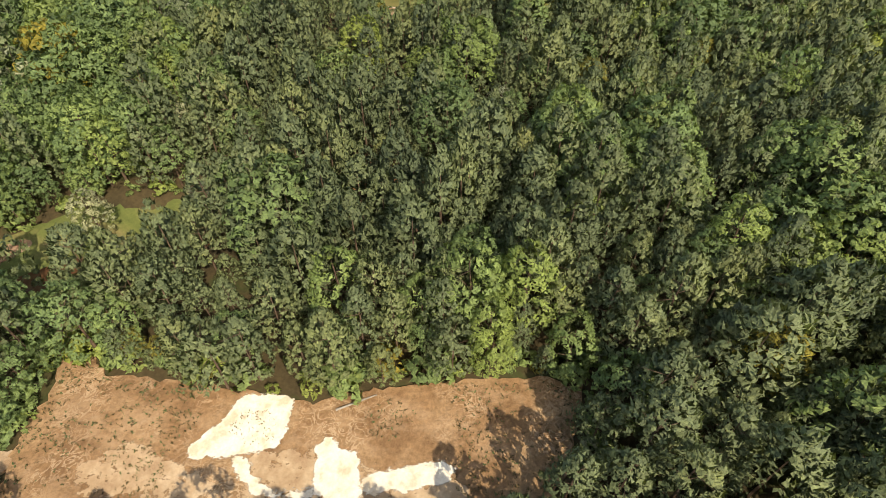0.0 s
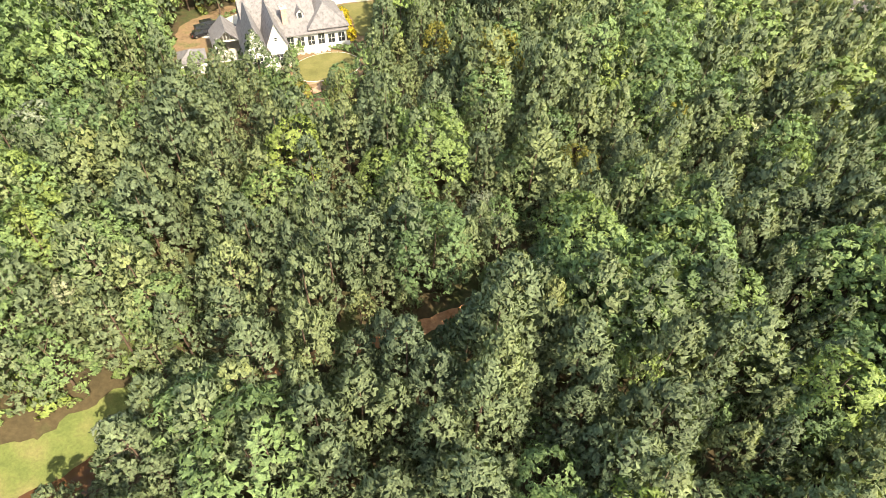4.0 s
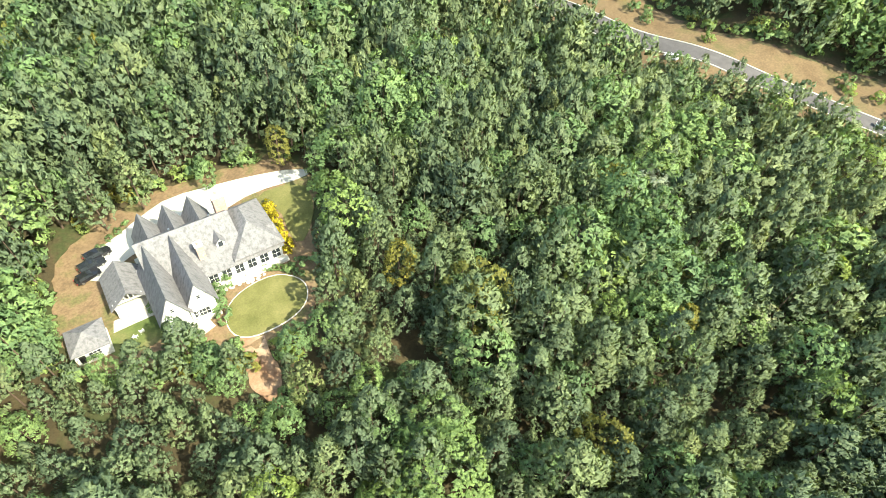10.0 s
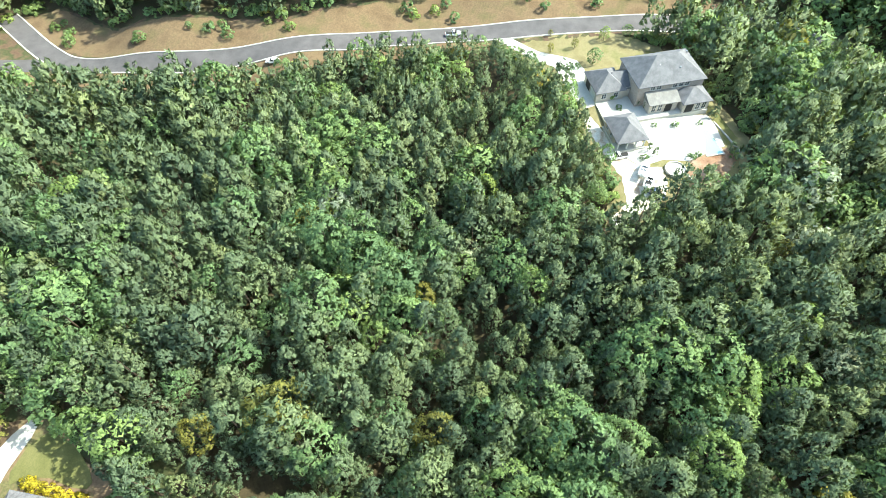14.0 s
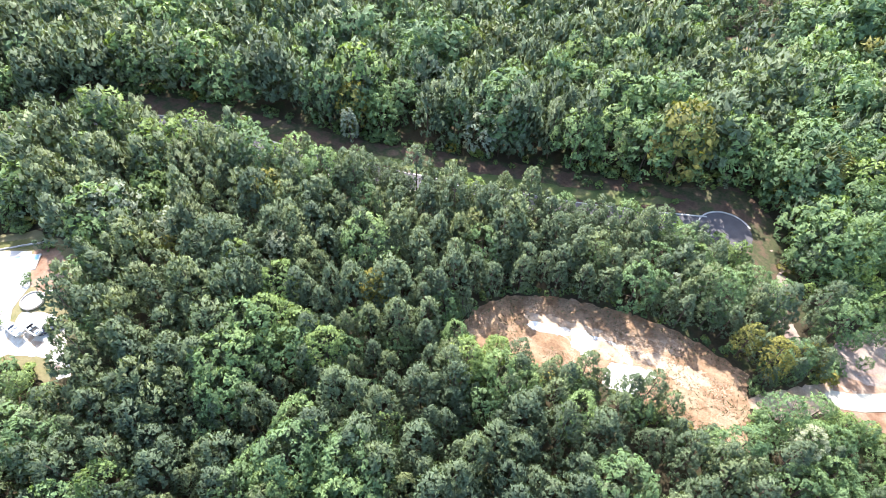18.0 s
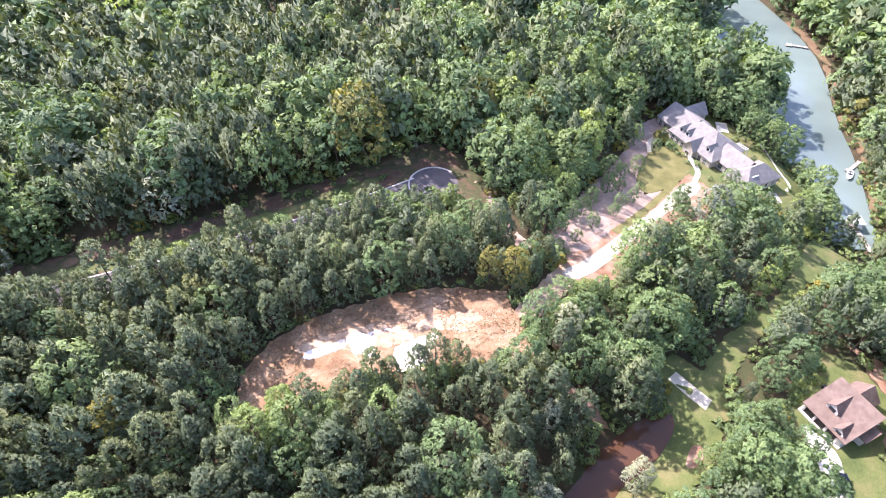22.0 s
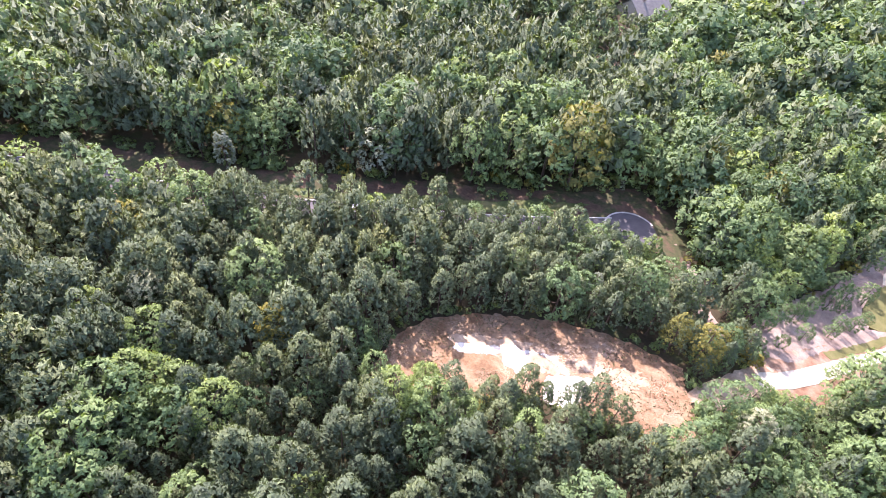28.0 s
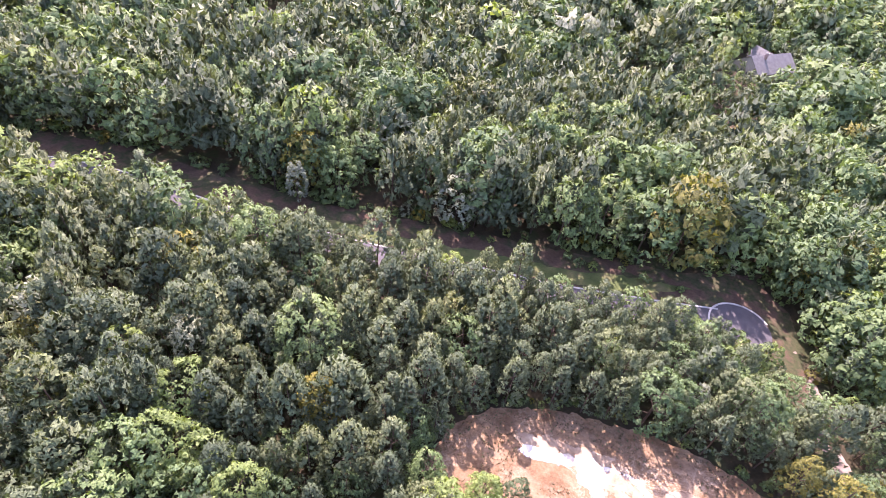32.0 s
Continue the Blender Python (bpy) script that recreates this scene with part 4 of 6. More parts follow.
by_road = from_edge(ROAD[:74], TX, TY, False)
SIZE = np.where((by_road < 50) & (UY > 100) & (UY < 166) & (UX < 131) & ((UX - 131) < (140 - UY) * 0.45 + 4), np.minimum(SIZE, 1.05) * np.clip(0.60 + by_road / 100, 0.62, 1), SIZE)
for fx, fy in ((-14, -137), (-45, -135)):
    SIZE = np.where((np.abs(UX - fx) < 11) & (UY > fy - 6) & (UY < fy + 26), SIZE * 0.55, SIZE)
# lower trees below the white house, tall ones on the shaded side of the road
SIZE = np.where((UY > 105) & (UY < 127) & (UX > -45) & (UX < 16), np.minimum(SIZE, 1.0) * 0.78, SIZE)
SIZE = np.where((UX > 95) & (UX < 136) & (UY > 74) & (UY < 112), np.minimum(SIZE, 1.0) * 0.84, SIZE)
SIZE = np.where((UY > 116) & (UY < 132) & (UX > -48) & (UX < -28), SIZE * 0.75, SIZE)
SIZE = np.where(np.hypot(UX + 38, UY + 17) < 15, SIZE * 0.72, SIZE)
SIZE = np.where(np.abs(signed(GAP_GRASS, TX, TY)) < 12, SIZE * 0.72, SIZE)
# clearings that show among the far trees
for spot in FAR_FIELDS + [plan([(-58, -174), (-65, -192), (-66, -176)]), plan([(-120, -226), (-148, -236), (-140, -222)])]:
    SIZE = np.where(from_edge(spot, TX, TY) < (24 if spot[0][1] < -190 * SCALE else 13), SIZE * 0.6, SIZE)
SIZE = np.where((UX > -76) & (UX < -44) & (UY > -190) & (UY < -150), SIZE * 0.62, SIZE)
SIZE = np.where((np.abs(signed(CLEARING, TX, TY)) < 9) & (UY < 16), SIZE * 0.86, SIZE)
SIZE = np.where((UX > -36) & (UX < 75) & (UY > -16) & (UY < 9), np.maximum(SIZE, 0.8) * 1.06, SIZE)
SIZE = np.where((UY < -18) & (UX > -50) & (UX < 140) & (signed(BANK, TX, TY) < 10), np.maximum(SIZE, 0.95) * 1.24, SIZE)
# lower trees before the cleared field
SIZE = np.where((np.abs(signed(CLEARING, TX, TY)) < 8) & (UY > 27) & (UX > -34) & (UX < 14), SIZE * 0.84, SIZE)
TURN = g.uniform(0, 360, TX.size)

hero_zone = ((UX > -62) & (UX < 62) & (UY > -14) & (UY < 84)) & (edge_near < 15)
order = np.argsort(np.where(hero_zone, near + 2.0 * edge_near, 1e6))
taken = {"pine": 0, "broad": 0}
HERO_SET = set()
for i in order[:int(hero_zone.sum())]:
    pool = "pine" if KIND[i] == "pine" else "broad"
    if taken[pool] < 295:
        taken[pool] += 1
        HERO_SET.add(int(i))
for i in sorted(HERO_SET):
    plant(KIND[i], float(TX[i]), float(TY[i]), float(SIZE[i]), float(TURN[i]), int(i) % 5)

for k, (sx, sy, kind, size) in enumerate(SPECIAL):
    plant(kind, SCALE * sx, SCALE * sy, size, 40.0 * k, k)

# leaves grow larger and fewer with distance
TEMPL = {}
LODS = ((78, "closest", 175, 9), (92, "close", 140, 9), (112, "near", 110, 8), (140, "middling", 85, 7), (175, "mid", 68, 6), (220, "far", 52, 5), (280, "farther", 38, 5), (1e9, "farthest", 26, 5))
PER = {row[1]: row[3] for row in LODS}
PER["unseen"] = 4
LEAFY = {"pine": (1.0, 1.0), "broad": (1.3, 0.72)}  # more and smaller leaves on broadleaf crowns
for _, lod, clumps, per in LODS + ((0, "unseen", 10, 4),):
    for kind in ("pine", "broad"):
        tall, half = KINDS[kind][2:]
        TEMPL[lod, kind] = [tree_template(900 + 31 * k + len(lod), kind, tall, half, int(clumps * LEAFY[kind][0]), per, LEAFY[kind][1]) for k in range(7)]


def woods(name, ids, label, seed):
    """Woods too many to count, as one mesh of leaves and one of stems."""
    g = np.random.default_rng(seed)
    tris, faces, tints, slot = [], [], [], []
    stem_v, stem_f = [], []
    mats = [M_PINE, M_LEAF, M_BRIGHT, M_SILVER, M_YELLOW]
    names = ["pine", "broad", "bright", "silver", "yellow"]
    zs = ground_z(TX[ids], TY[ids])
    for i, z in zip(ids, zs):
        lod = next(row[1] for row in LODS if far_off[i] < row[0]) if viewed[i] else "unseen"
        form = "pine" if KIND[i] == "pine" else "broad"
        q, face = TEMPL[lod, form][int(g.integers(7))]
        a = math.radians(TURN[i])
        rot = np.array([[math.cos(a), -math.sin(a), 0], [math.sin(a), math.cos(a), 0], [0, 0, 1]])
        wide = g.uniform(0.76, 1.24) * (1.14 if lod in ("farthest", "farther", "unseen") else 1.04 if lod == "far" else 1.0)
        tris.append((q.reshape(-1, 3) @ rot.T * [wide * SIZE[i], wide * SIZE[i], SIZE[i]] + [TX[i], TY[i], z]).reshape(-1, 3, 3))
        faces.append(face @ rot.T)
        per, n = PER[lod], len(q)
        tuft = np.repeat(g.normal(0, TUFT, n // per), per)
        tints.append(np.stack([np.clip(np.clip(g.normal(0.48, 0.28), 0.02, 0.98) + tuft, 0, 1), np.full(n, np.clip(g.normal(-0.05, 0.16), 0, 0.8))], 1))
        slot.append(np.full(n, names.index(KIND[i])))
        if lod in ("closest", "close", "near", "middling"):
            o = len(stem_v)
            h, r = KINDS[form][2] * SIZE[i] * 0.8, 0.17 * SIZE[i]
            for zz, rr in ((-0.4, 1.2), (h, 0.3)):
                stem_v.extend((TX[i] + rr * r * math.cos(k * math.pi / 2), TY[i] + rr * r * math.sin(k * math.pi / 2), z + zz) for k in range(4))
            stem_f.extend((o + k, o + (k + 1) % 4, o + 4 + (k + 1) % 4, o + 4 + k) for k in range(4))
    me = leaf_object_mesh("leaves", np.concatenate(tris), np.concatenate(faces), np.concatenate(tints), mats, np.concatenate(slot))
    top = new(name)
    new("leaves", me).parent = top
    if stem_v:
        new("stems", raw_mesh("stems", stem_v, stem_f, [M_BARK])).parent = top
    return tagged(top, label, "woods", kind="stuff")


rest = np.array([i for i in range(TX.size) if i not in HERO_SET])
for name, sel, label, seed in (
        ("north_woods", (UY[rest] > 30) & (UX[rest] < 75), "dense pine and mixed woods, green in late summer", 1),
        ("east_woods", (UY[rest] > -12) & (UX[rest] >= 75), "dense mixed woods along the road", 2),
        ("middle_woods", (UY[rest] <= 30) & (UX[rest] < 75) & (UY[rest] > -20), "dense pine woods round the cleared field", 3),
        ("south_woods", (UY[rest] <= -20) | ((UX[rest] >= 75) & (UY[rest] <= -12)), "mixed hardwood and pine woods that run to the lake", 4)):
    woods(name, rest[sel], label, seed)
print("trees", TX.size, "single", len(HERO_SET))

# ---------------------------------------------------------------- building kit
def part(name, bm, material, parent, label=""):
    me = bpy.data.meshes.new(name)
    bm.to_mesh(me)
    bm.free()
    me.materials.append(material)
    ob = new(name, me)
    ob.parent = parent
    return tagged(ob, label)


def boxes(*spans, bevel=0.0):
    bm = bmesh.new()
    for x0, x1, y0, y1, z0, z1 in spans:
        v = [bm.verts.new((x, y, z)) for z in (z0, z1) for x, y in ((x0, y0), (x1, y0), (x1, y1), (x0, y1))]
        for f in ((3, 2, 1, 0), (4, 5, 6, 7), (0, 1, 5, 4), (1, 2, 6, 5), (2, 3, 7, 6), (3, 0, 4, 7)):
            bm.faces.new([v[k] for k in f])
    if bevel:
        bmesh.ops.bevel(bm, geom=bm.edges[:], offset=bevel, segments=2, affect="EDGES", profile=0.5)
    return bm


def solid(points, faces):
    bm = bmesh.new()
    v = [bm.verts.new(p) for p in points]
    for f in faces:
        bm.faces.new([v[k] for k in f])
    bmesh.ops.recalc_face_normals(bm, faces=bm.faces[:])
    return bm


def hip(x0, x1, y0, y1, z, rise, over=0.45, inset=None, thick=0.16):
    """A hipped roof with eaves; its ridge runs along the longer side."""
    x0, x1, y0, y1 = x0 - over, x1 + over, y0 - over, y1 + over
    along = (x1 - x0) >= (y1 - y0)
    s = (min(x1 - x0, y1 - y0) / 2) * 0.98 if inset is None else inset
    xm, ym = (x0 + x1) / 2, (y0 + y1) / 2
    r = [(x0 + s, ym, z + rise), (x1 - s, ym, z + rise)] if along else [(xm, y0 + s, z + rise), (xm, y1 - s, z + rise)]
    low = [(x0, y0, z), (x1, y0, z), (x1, y1, z), (x0, y1, z)]
    pts = [(a, b, c - thick) for a, b, c in low] + low + r
    if along:
        top = [(4, 5, 9, 8), (5, 6, 9), (6, 7, 8, 9), (7, 4, 8)]
    else:
        top = [(4, 5, 8), (5, 6, 9, 8), (6, 7, 9), (7, 4, 8, 9)]
    return solid(pts, [(0, 1, 2, 3), (0, 1, 5, 4), (1, 2, 6, 5), (2, 3, 7, 6), (3, 0, 4, 7)] + top)


def gable(x0, x1, y0, y1, z, rise, along="x", over=0.4, thick=0.16, shift=0.0):
    """A gabled roof: two slabs that meet in a ridge along x or y; shift moves the ridge off the middle."""
    def turn(p):
        return p if along == "x" else (p[1], p[0], p[2])
    a0, a1, b0, b1 = (x0, x1, y0, y1) if along == "x" else (y0, y1, x0, x1)
    a0, a1 = a0 - over, a1 + over
    m = (b0 + b1) / 2 + shift
    s0, s1 = rise / max(m - b0, 0.1), rise / max(b1 - m, 0.1)
    b0, b1, e0, e1 = b0 - over, b1 + over, z - over * s0, z - over * s1
    pts = []
    for a in (a0, a1):
        pts += [turn(p) for p in ((a, b0, e0), (a, m, z + rise), (a, b1, e1), (a, b1, e1 - thick), (a, m, z + rise - thick * 1.3), (a, b0, e0 - thick))]
    f = [(k, (k + 1) % 6, 6 + (k + 1) % 6, 6 + k) for k in range(6)] + [(0, 1, 4, 5), (1, 2, 3, 4), (6, 7, 10, 11), (7, 8, 9, 10)]
    return solid(pts, f)


def gable_wall(x0, x1, y0, y1, z0, z, rise, along="x", shift=0.0):
    """The body under a gabled roof, with its pointed end walls."""
    def turn(p):
        return p if along == "x" else (p[1], p[0], p[2])
    a0, a1, b0, b1 = (x0, x1, y0, y1) if along == "x" else (y0, y1, x0, x1)
    m = (b0 + b1) / 2 + shift
    pts = []
    for a in (a0, a1):
        pts += [turn(p) for p in ((a, b0, z0), (a, b1, z0), (a, b1, z), (a, m, z + rise - 0.22), (a, b0, z))]
    return solid(pts, [(0, 1, 2, 3, 4), (5, 6, 7, 8, 9)] + [(k, (k + 1) % 5, 5 + (k + 1) % 5, 5 + k) for k in range(5)])


def window(parent, x, y, z, w, h, face, frame_mat=None, bars=1, name="window"):
    """A window whose frame stands proud of the wall; face: the side it looks to, one of -y +y -x +x."""
    top = new(name)
    top.parent = parent
    turn = {"-y": 0, "+x": 90, "+y": 180, "-x": 270}[face]
    top.matrix_local = pose(x, y, z, 0, 0, turn)
    t = 0.09
    spans = [(-w / 2 - t, w / 2 + t, -0.07, 0.02, h, h + t), (-w / 2 - t, -w / 2, -0.07, 0.02, 0, h), (w / 2, w / 2 + t, -0.07, 0.02, 0, h)]
    for k in range(bars):
        c = -w / 2 + w * (k + 1) / (bars + 1)
        spans.append((c - 0.035, c + 0.035, -0.06, 0.0, 0, h))
    spans.append((-w / 2, w / 2, -0.06, 0.0, h * 0.5 - 0.03, h * 0.5 + 0.03))
    part("window_frame", boxes(*spans), frame_mat or M_WHITE, top)
    part("window_sill", boxes((-w / 2 - 0.16, w / 2 + 0.16, -0.14, 0.02, -0.1, 0.0)), frame_mat or M_WHITE, top)
    part("pane", boxes((-w / 2, w / 2, -0.035, 0.0, 0.0, h)), M_GLASS, top)
    return top


def door(parent, x, y, z, w, h, face, material, name="door"):
    top = new(name)
    top.parent = parent
    top.matrix_local = pose(x, y, z, 0, 0, {"-y": 0, "+x": 90, "+y": 180, "-x": 270}[face])
    part("door_frame", boxes((-w / 2 - 0.12, -w / 2, -0.08, 0.02, 0, h), (w / 2, w / 2 + 0.12, -0.08, 0.02, 0, h), (-w / 2 - 0.12, w / 2 + 0.12, -0.08, 0.02, h, h + 0.14)), M_WHITE, top)
    part("door_leaf", boxes((-w / 2, w / 2, -0.05, 0.0, 0, h)), material, top)
    part("door_handle", boxes((w / 2 - 0.22, w / 2 - 0.14, -0.11, -0.05, h * 0.46, h * 0.50)), M_STEEL, top)
    return top


def house_root(name, x, y, turn, label, z=None, category="house"):
    top = new(name)
    z = gh(SCALE * x, SCALE * y) if z is None else z
    top.matrix_world = pose(SCALE * x, SCALE * y, z + 0.15, 0, 0, turn) @ Matrix.Diagonal((SCALE, SCALE, SCALE, 1))
    return tagged(top, label, category, "houses")


def chimney(parent, x, y, z0, z1, w=0.9, material=None):
    top = part("chimney", boxes((x - w / 2, x + w / 2, y - w / 2, y + w / 2, z0, z1)), material or M_CHIM, parent, "brick chimney")
    part("chimney_cap", boxes((x - w / 2 - 0.12, x + w / 2 + 0.12, y - w / 2 - 0.12, y + w / 2 + 0.12, z1, z1 + 0.18)), M_CONC, top)
    part("flue", boxes((x - 0.2, x + 0.2, y - 0.2, y + 0.2, z1 + 0.18, z1 + 0.6)), M_CHIM, top)


def dormer(parent, x, y0, y1, z, w, rise, face, roof, wall):
    """A small gabled dormer that looks along y."""
    top = new("dormer")
    top.parent = parent
    part("dormer_wall", gable_wall(x - w / 2, x + w / 2, y0, y1, z - 0.6, z + 1.1, rise, "y"), wall, top)
    part("dormer_roof", gable(x - w / 2, x + w / 2, y0, y1, z + 1.1, rise, "y", 0.22, 0.1), roof, top)
    yy = y0 if face == "-y" else y1
    pane = part("dormer_pane", boxes((x - w * 0.28, x + w * 0.28, yy - 0.04, yy + 0.04, z + 0.05, z + 1.05)), M_GLASS, top)
    return pane


def vent_pipe(parent, x, y, z):
    part("roof_vent", boxes((x - 0.14, x + 0.14, y - 0.14, y + 0.14, z - 0.3, z + 0.35)), M_STEEL, parent)


def foundation(parent, x0, x1, y0, y1, material=None):
    part("foundation", boxes((x0 - 0.08, x1 + 0.08, y0 - 0.08, y1 + 0.08, -2.2, 0.02)), material or M_CONC, parent)


# ---------------------------------------------------------------- the white house with cedar roofs
h1 = house_root("white_house", -21.6, 130.6, 8, "large white house with weathered grey cedar roofs and steep gables", 4.4 * SCALE)
foundation(h1, 0, 8.2, 0.5, 18)
foundation(h1, 8.2, 21, 6.1, 17.2)
part("wall", boxes((1.6, 14.6, 7.6, 17.2, 0, 4.0)), M_WHITE, h1)
part("roof", gable(1.4, 15.0, 7.4, 17.4, 4.0, 4.3, "x", 0.5), M_ROOF_GREY, h1, "weathered grey cedar shingle roof")
part("gable_wall", gable_wall(1.7, 14.4, 7.7, 17.1, 3.8, 4.0, 4.2, "x"), M_WHITE, h1)
for x0, x1 in ((0.0, 4.2), (3.9, 8.2)):
    part("wing_wall", gable_wall(x0 + 0.2, x1 - 0.2, 0.8 if x0 else 0.3, 9.0, 0, 3.6, 4.6, "y"), M_WHITE, h1)
    part("wing_roof", gable(x0, x1, 0.8 if x0 else 0.3, 11.5, 3.6, 4.6, "y", 0.35), M_ROOF_GREY, h1, "steep cedar gable roof")
for x, y in ((2.1, 0.3), (6.0, 0.8)):
    window(h1, x, y, 0.5, 1.7, 1.5, "-y", bars=2)
    window(h1, x, y, 4.6, 0.5, 0.7, "-y", bars=0)
window(h1, 4.9, 0.8, 0.6, 0.7, 1.5, "-y")
for x in (3.3, 7.3, 11.3):
    part("rear_gable_wall", gable_wall(x - 1.85, x + 1.85, 15.0, 20.0, 0, 3.2, 3.7, "y"), M_WHITE, h1)
    part("rear_gable_roof", gable(x - 2.0, x + 2.0, 11.8, 20.2, 3.2, 3.8, "y", 0.3), M_ROOF_GREY, h1, "steep cedar gable roof")
    window(h1, x, 20.0, 0.8, 1.2, 1.6, "+y")
part("east_wing_wall", boxes((8.2, 21.0, 6.0, 8.0, 0, 3.2), (14.4, 21.0, 7.9, 17.0, 0, 3.7)), M_WHITE, h1)
part("east_wing_roof", hip(13.6, 21.2, 6.0, 17.2, 3.7, 3.4, 0.45), M_ROOF_GREY, h1, "hipped cedar shingle roof")
part("porch_roof", solid([(8.0, 5.4, 3.0), (21.4, 5.4, 3.0), (21.4, 9.6, 5.0), (8.0, 9.6, 5.0), (8.0, 5.4, 2.85), (21.4, 5.4, 2.85), (21.4, 9.6, 2.85), (8.0, 9.6, 2.85)],
                         [(0, 1, 2, 3), (4, 5, 6, 7), (0, 1, 5, 4), (1, 2, 6, 5), (2, 3, 7, 6), (3, 0, 4, 7)]), M_ROOF_GREY, h1, "low cedar porch roof")
for k in range(6):
    window(h1, 9.4 + 2.1 * k, 6.0, 0.35, 1.35, 1.9 if k % 3 else 2.2, "-y", bars=1)
for y in (8.6, 11.6, 14.6):
    window(h1, 21.0, y, 0.7, 1.3, 1.8, "+x")
for y in (9.5, 12.4, 15.2):
    window(h1, 1.6, y, 0.7, 1.1, 1.7, "-x")
part("terrace", boxes((8.4, 21.5, 4.6, 5.95, -1.2, 0.12)), M_STONE, h1, "pale stone terrace")
part("terrace_rail", boxes((14, 21.3, 4.65, 4.75, 0.12, 0.9)), M_WHITE, h1)
dormer(h1, 12.4, 8.6, 12.5, 5.0, 1.3, 0.8, "-y", M_ROOF_GREY, M_WHITE)
chimney(h1, 9.2, 8.4, 3, 7.4, 1.1)
chimney(h1, 15.2, 16.4, 3, 8.6, 1.9, M_CHIM)
for x in (4.05,):
    part("valley_flashing", solid([(x - 0.12, 0.9, 3.62), (x + 0.12, 0.9, 3.62), (x + 0.12, 9, 3.8), (x - 0.12, 9, 3.8)], [(0, 1, 2, 3)]), M_FLASH, h1)
for x, y, z in ((6.5, 14.8, 6.3), (12.8, 14.2, 6.7), (17.0, 13.5, 6.2)):
    vent_pipe(h1, x, y, z)

pv = house_root("open_pavilion", -27.6, 137.4, 8, "open timber-framed pavilion with a cedar gable roof", 4.4 * SCALE, "pavilion")
foundation(pv, 0, 5, 0, 6.4)
for x in (0.2, 4.8):
    for y in (0.2, 3.2, 6.2):
        part("post", boxes((x - 0.16, x + 0.16, y - 0.16, y + 0.16, 0, 2.6)), M_WHITE, pv)
part("roof", gable(0, 5.0, 0, 6.4, 2.6, 2.3, "y", 0.5), M_ROOF_GREY, pv, "cedar gable roof")
part("tie_beam", boxes((0, 5, 0.1, 0.3, 2.45, 2.7)), M_WHITE, pv)
for k in range(7):
    x = 0.7 + 0.6 * k
    part("gable_slat", boxes((x - 0.06, x + 0.06, 0.12, 0.24, 2.7, 2.7 + 2.0 * (1 - abs(x - 2.5) / 2.6))), M_WHITE, pv)
part("back_wall", boxes((0.1, 4.9, 5.8, 6.1, 0, 2.6)), M_CREAM, pv)
part("fireplace", boxes((1.7, 3.3, 5.3, 5.8, 0, 2.4)), M_STONE, pv)
bz = house_root("covered_walk", -23.3, 141.5, 8, "short covered walk between house and pavilion", 4.4 * SCALE, "porch")
part("walk_roof", gable(0, 3.2, 0, 2.4, 2.4, 0.9, "x", 0.2), M_ROOF_GREY, bz)
for x in (0.2, 3.0):
    part("post", boxes((x - 0.1, x + 0.1, 0.1, 0.3, 0, 2.4)), M_WHITE, bz)
an = house_root("garden_shed", -33.6, 131.2, 8, "small white outbuilding with a hipped cedar roof", 4.0 * SCALE, "shed")
foundation(an, 0, 4.6, 0, 4.6)
part("wall", boxes((0, 4.6, 0, 4.6, 0, 2.4)), M_WHITE, an)
part("roof", hip(0, 4.6, 0, 4.6, 2.4, 1.5, 0.3), M_ROOF_GREY, an, "hipped cedar shingle roof")
window(an, 2.6, 0, 0.8, 1.5, 1.0, "-y", bars=2)
window(an, 4.6, 2.2, 0.8, 1.2, 1.0, "+x", bars=1)
door(an, 0.9, 0, 0.05, 0.85, 1.8, "-y", M_DARK)

sheet("white_house_drive", rounded(plan([(8.5, 158.2), (8, 155.2), (-3, 155.7), (-8, 154.2), (-20, 151.8), (-26, 149.6), (-28.2, 146.6), (-30.5, 146.6), (-33, 149.5), (-31, 153.2), (-27.1, 155.2), (-21.9, 159.2), (-16.6, 162), (-7, 161.2)]), 1), 0.12, M_CONC, "pale concrete drive", "driveway", step=2.0)
sheet("white_house_lawn", rounded(plan([(-13.8, 130.4), (-11.4, 134.8), (-4.4, 136.8), (0.2, 133.5), (-0.8, 129), (-5.5, 126.6), (-12.1, 126.2)]), 2), 0.12, M_LAWN, "oval mown lawn with a stone edge", "lawn", step=1.5)
sheet("north_lawn", rounded(plan([(-3.2, 155), (6.8, 154.8), (7, 148), (3, 141), (0.6, 141.5), (0.8, 150.3)]), 1), 0.10, M_LAWN, "mown lawn beside the drive", "lawn", step=1.5)
sheet("west_lawn", rounded(plan([(-29.7, 137), (-22.4, 136.6), (-22.2, 131.6), (-23.8, 130.6), (-30, 130.4)]), 1), 0.10, M_GREEN, "small green lawn below the pavilion", "lawn", step=1.5)
sheet("white_house_grounds", ragged(HOUSE_1, 0.4, 41), 0.05, M_STRAW, "pine straw and mulch round the white house", "ground")
sheet("lawn_edging", rounded(plan([(-14.0, 130.4), (-11.5, 134.95), (-4.4, 137.0), (0.4, 133.6), (-0.65, 128.9), (-5.4, 126.4), (-12.2, 126.0)]), 2), 0.09, M_STONE, "pale stone edging round the lawn", "edging", step=1.5)
sheet("patio_by_pavilion", plan([(-28.6, 137.4), (-22.8, 138.4), (-22.9, 136.2), (-28.8, 135.2)]), 0.13, M_CONC, "pale paved patio", "patio", step=1.5)

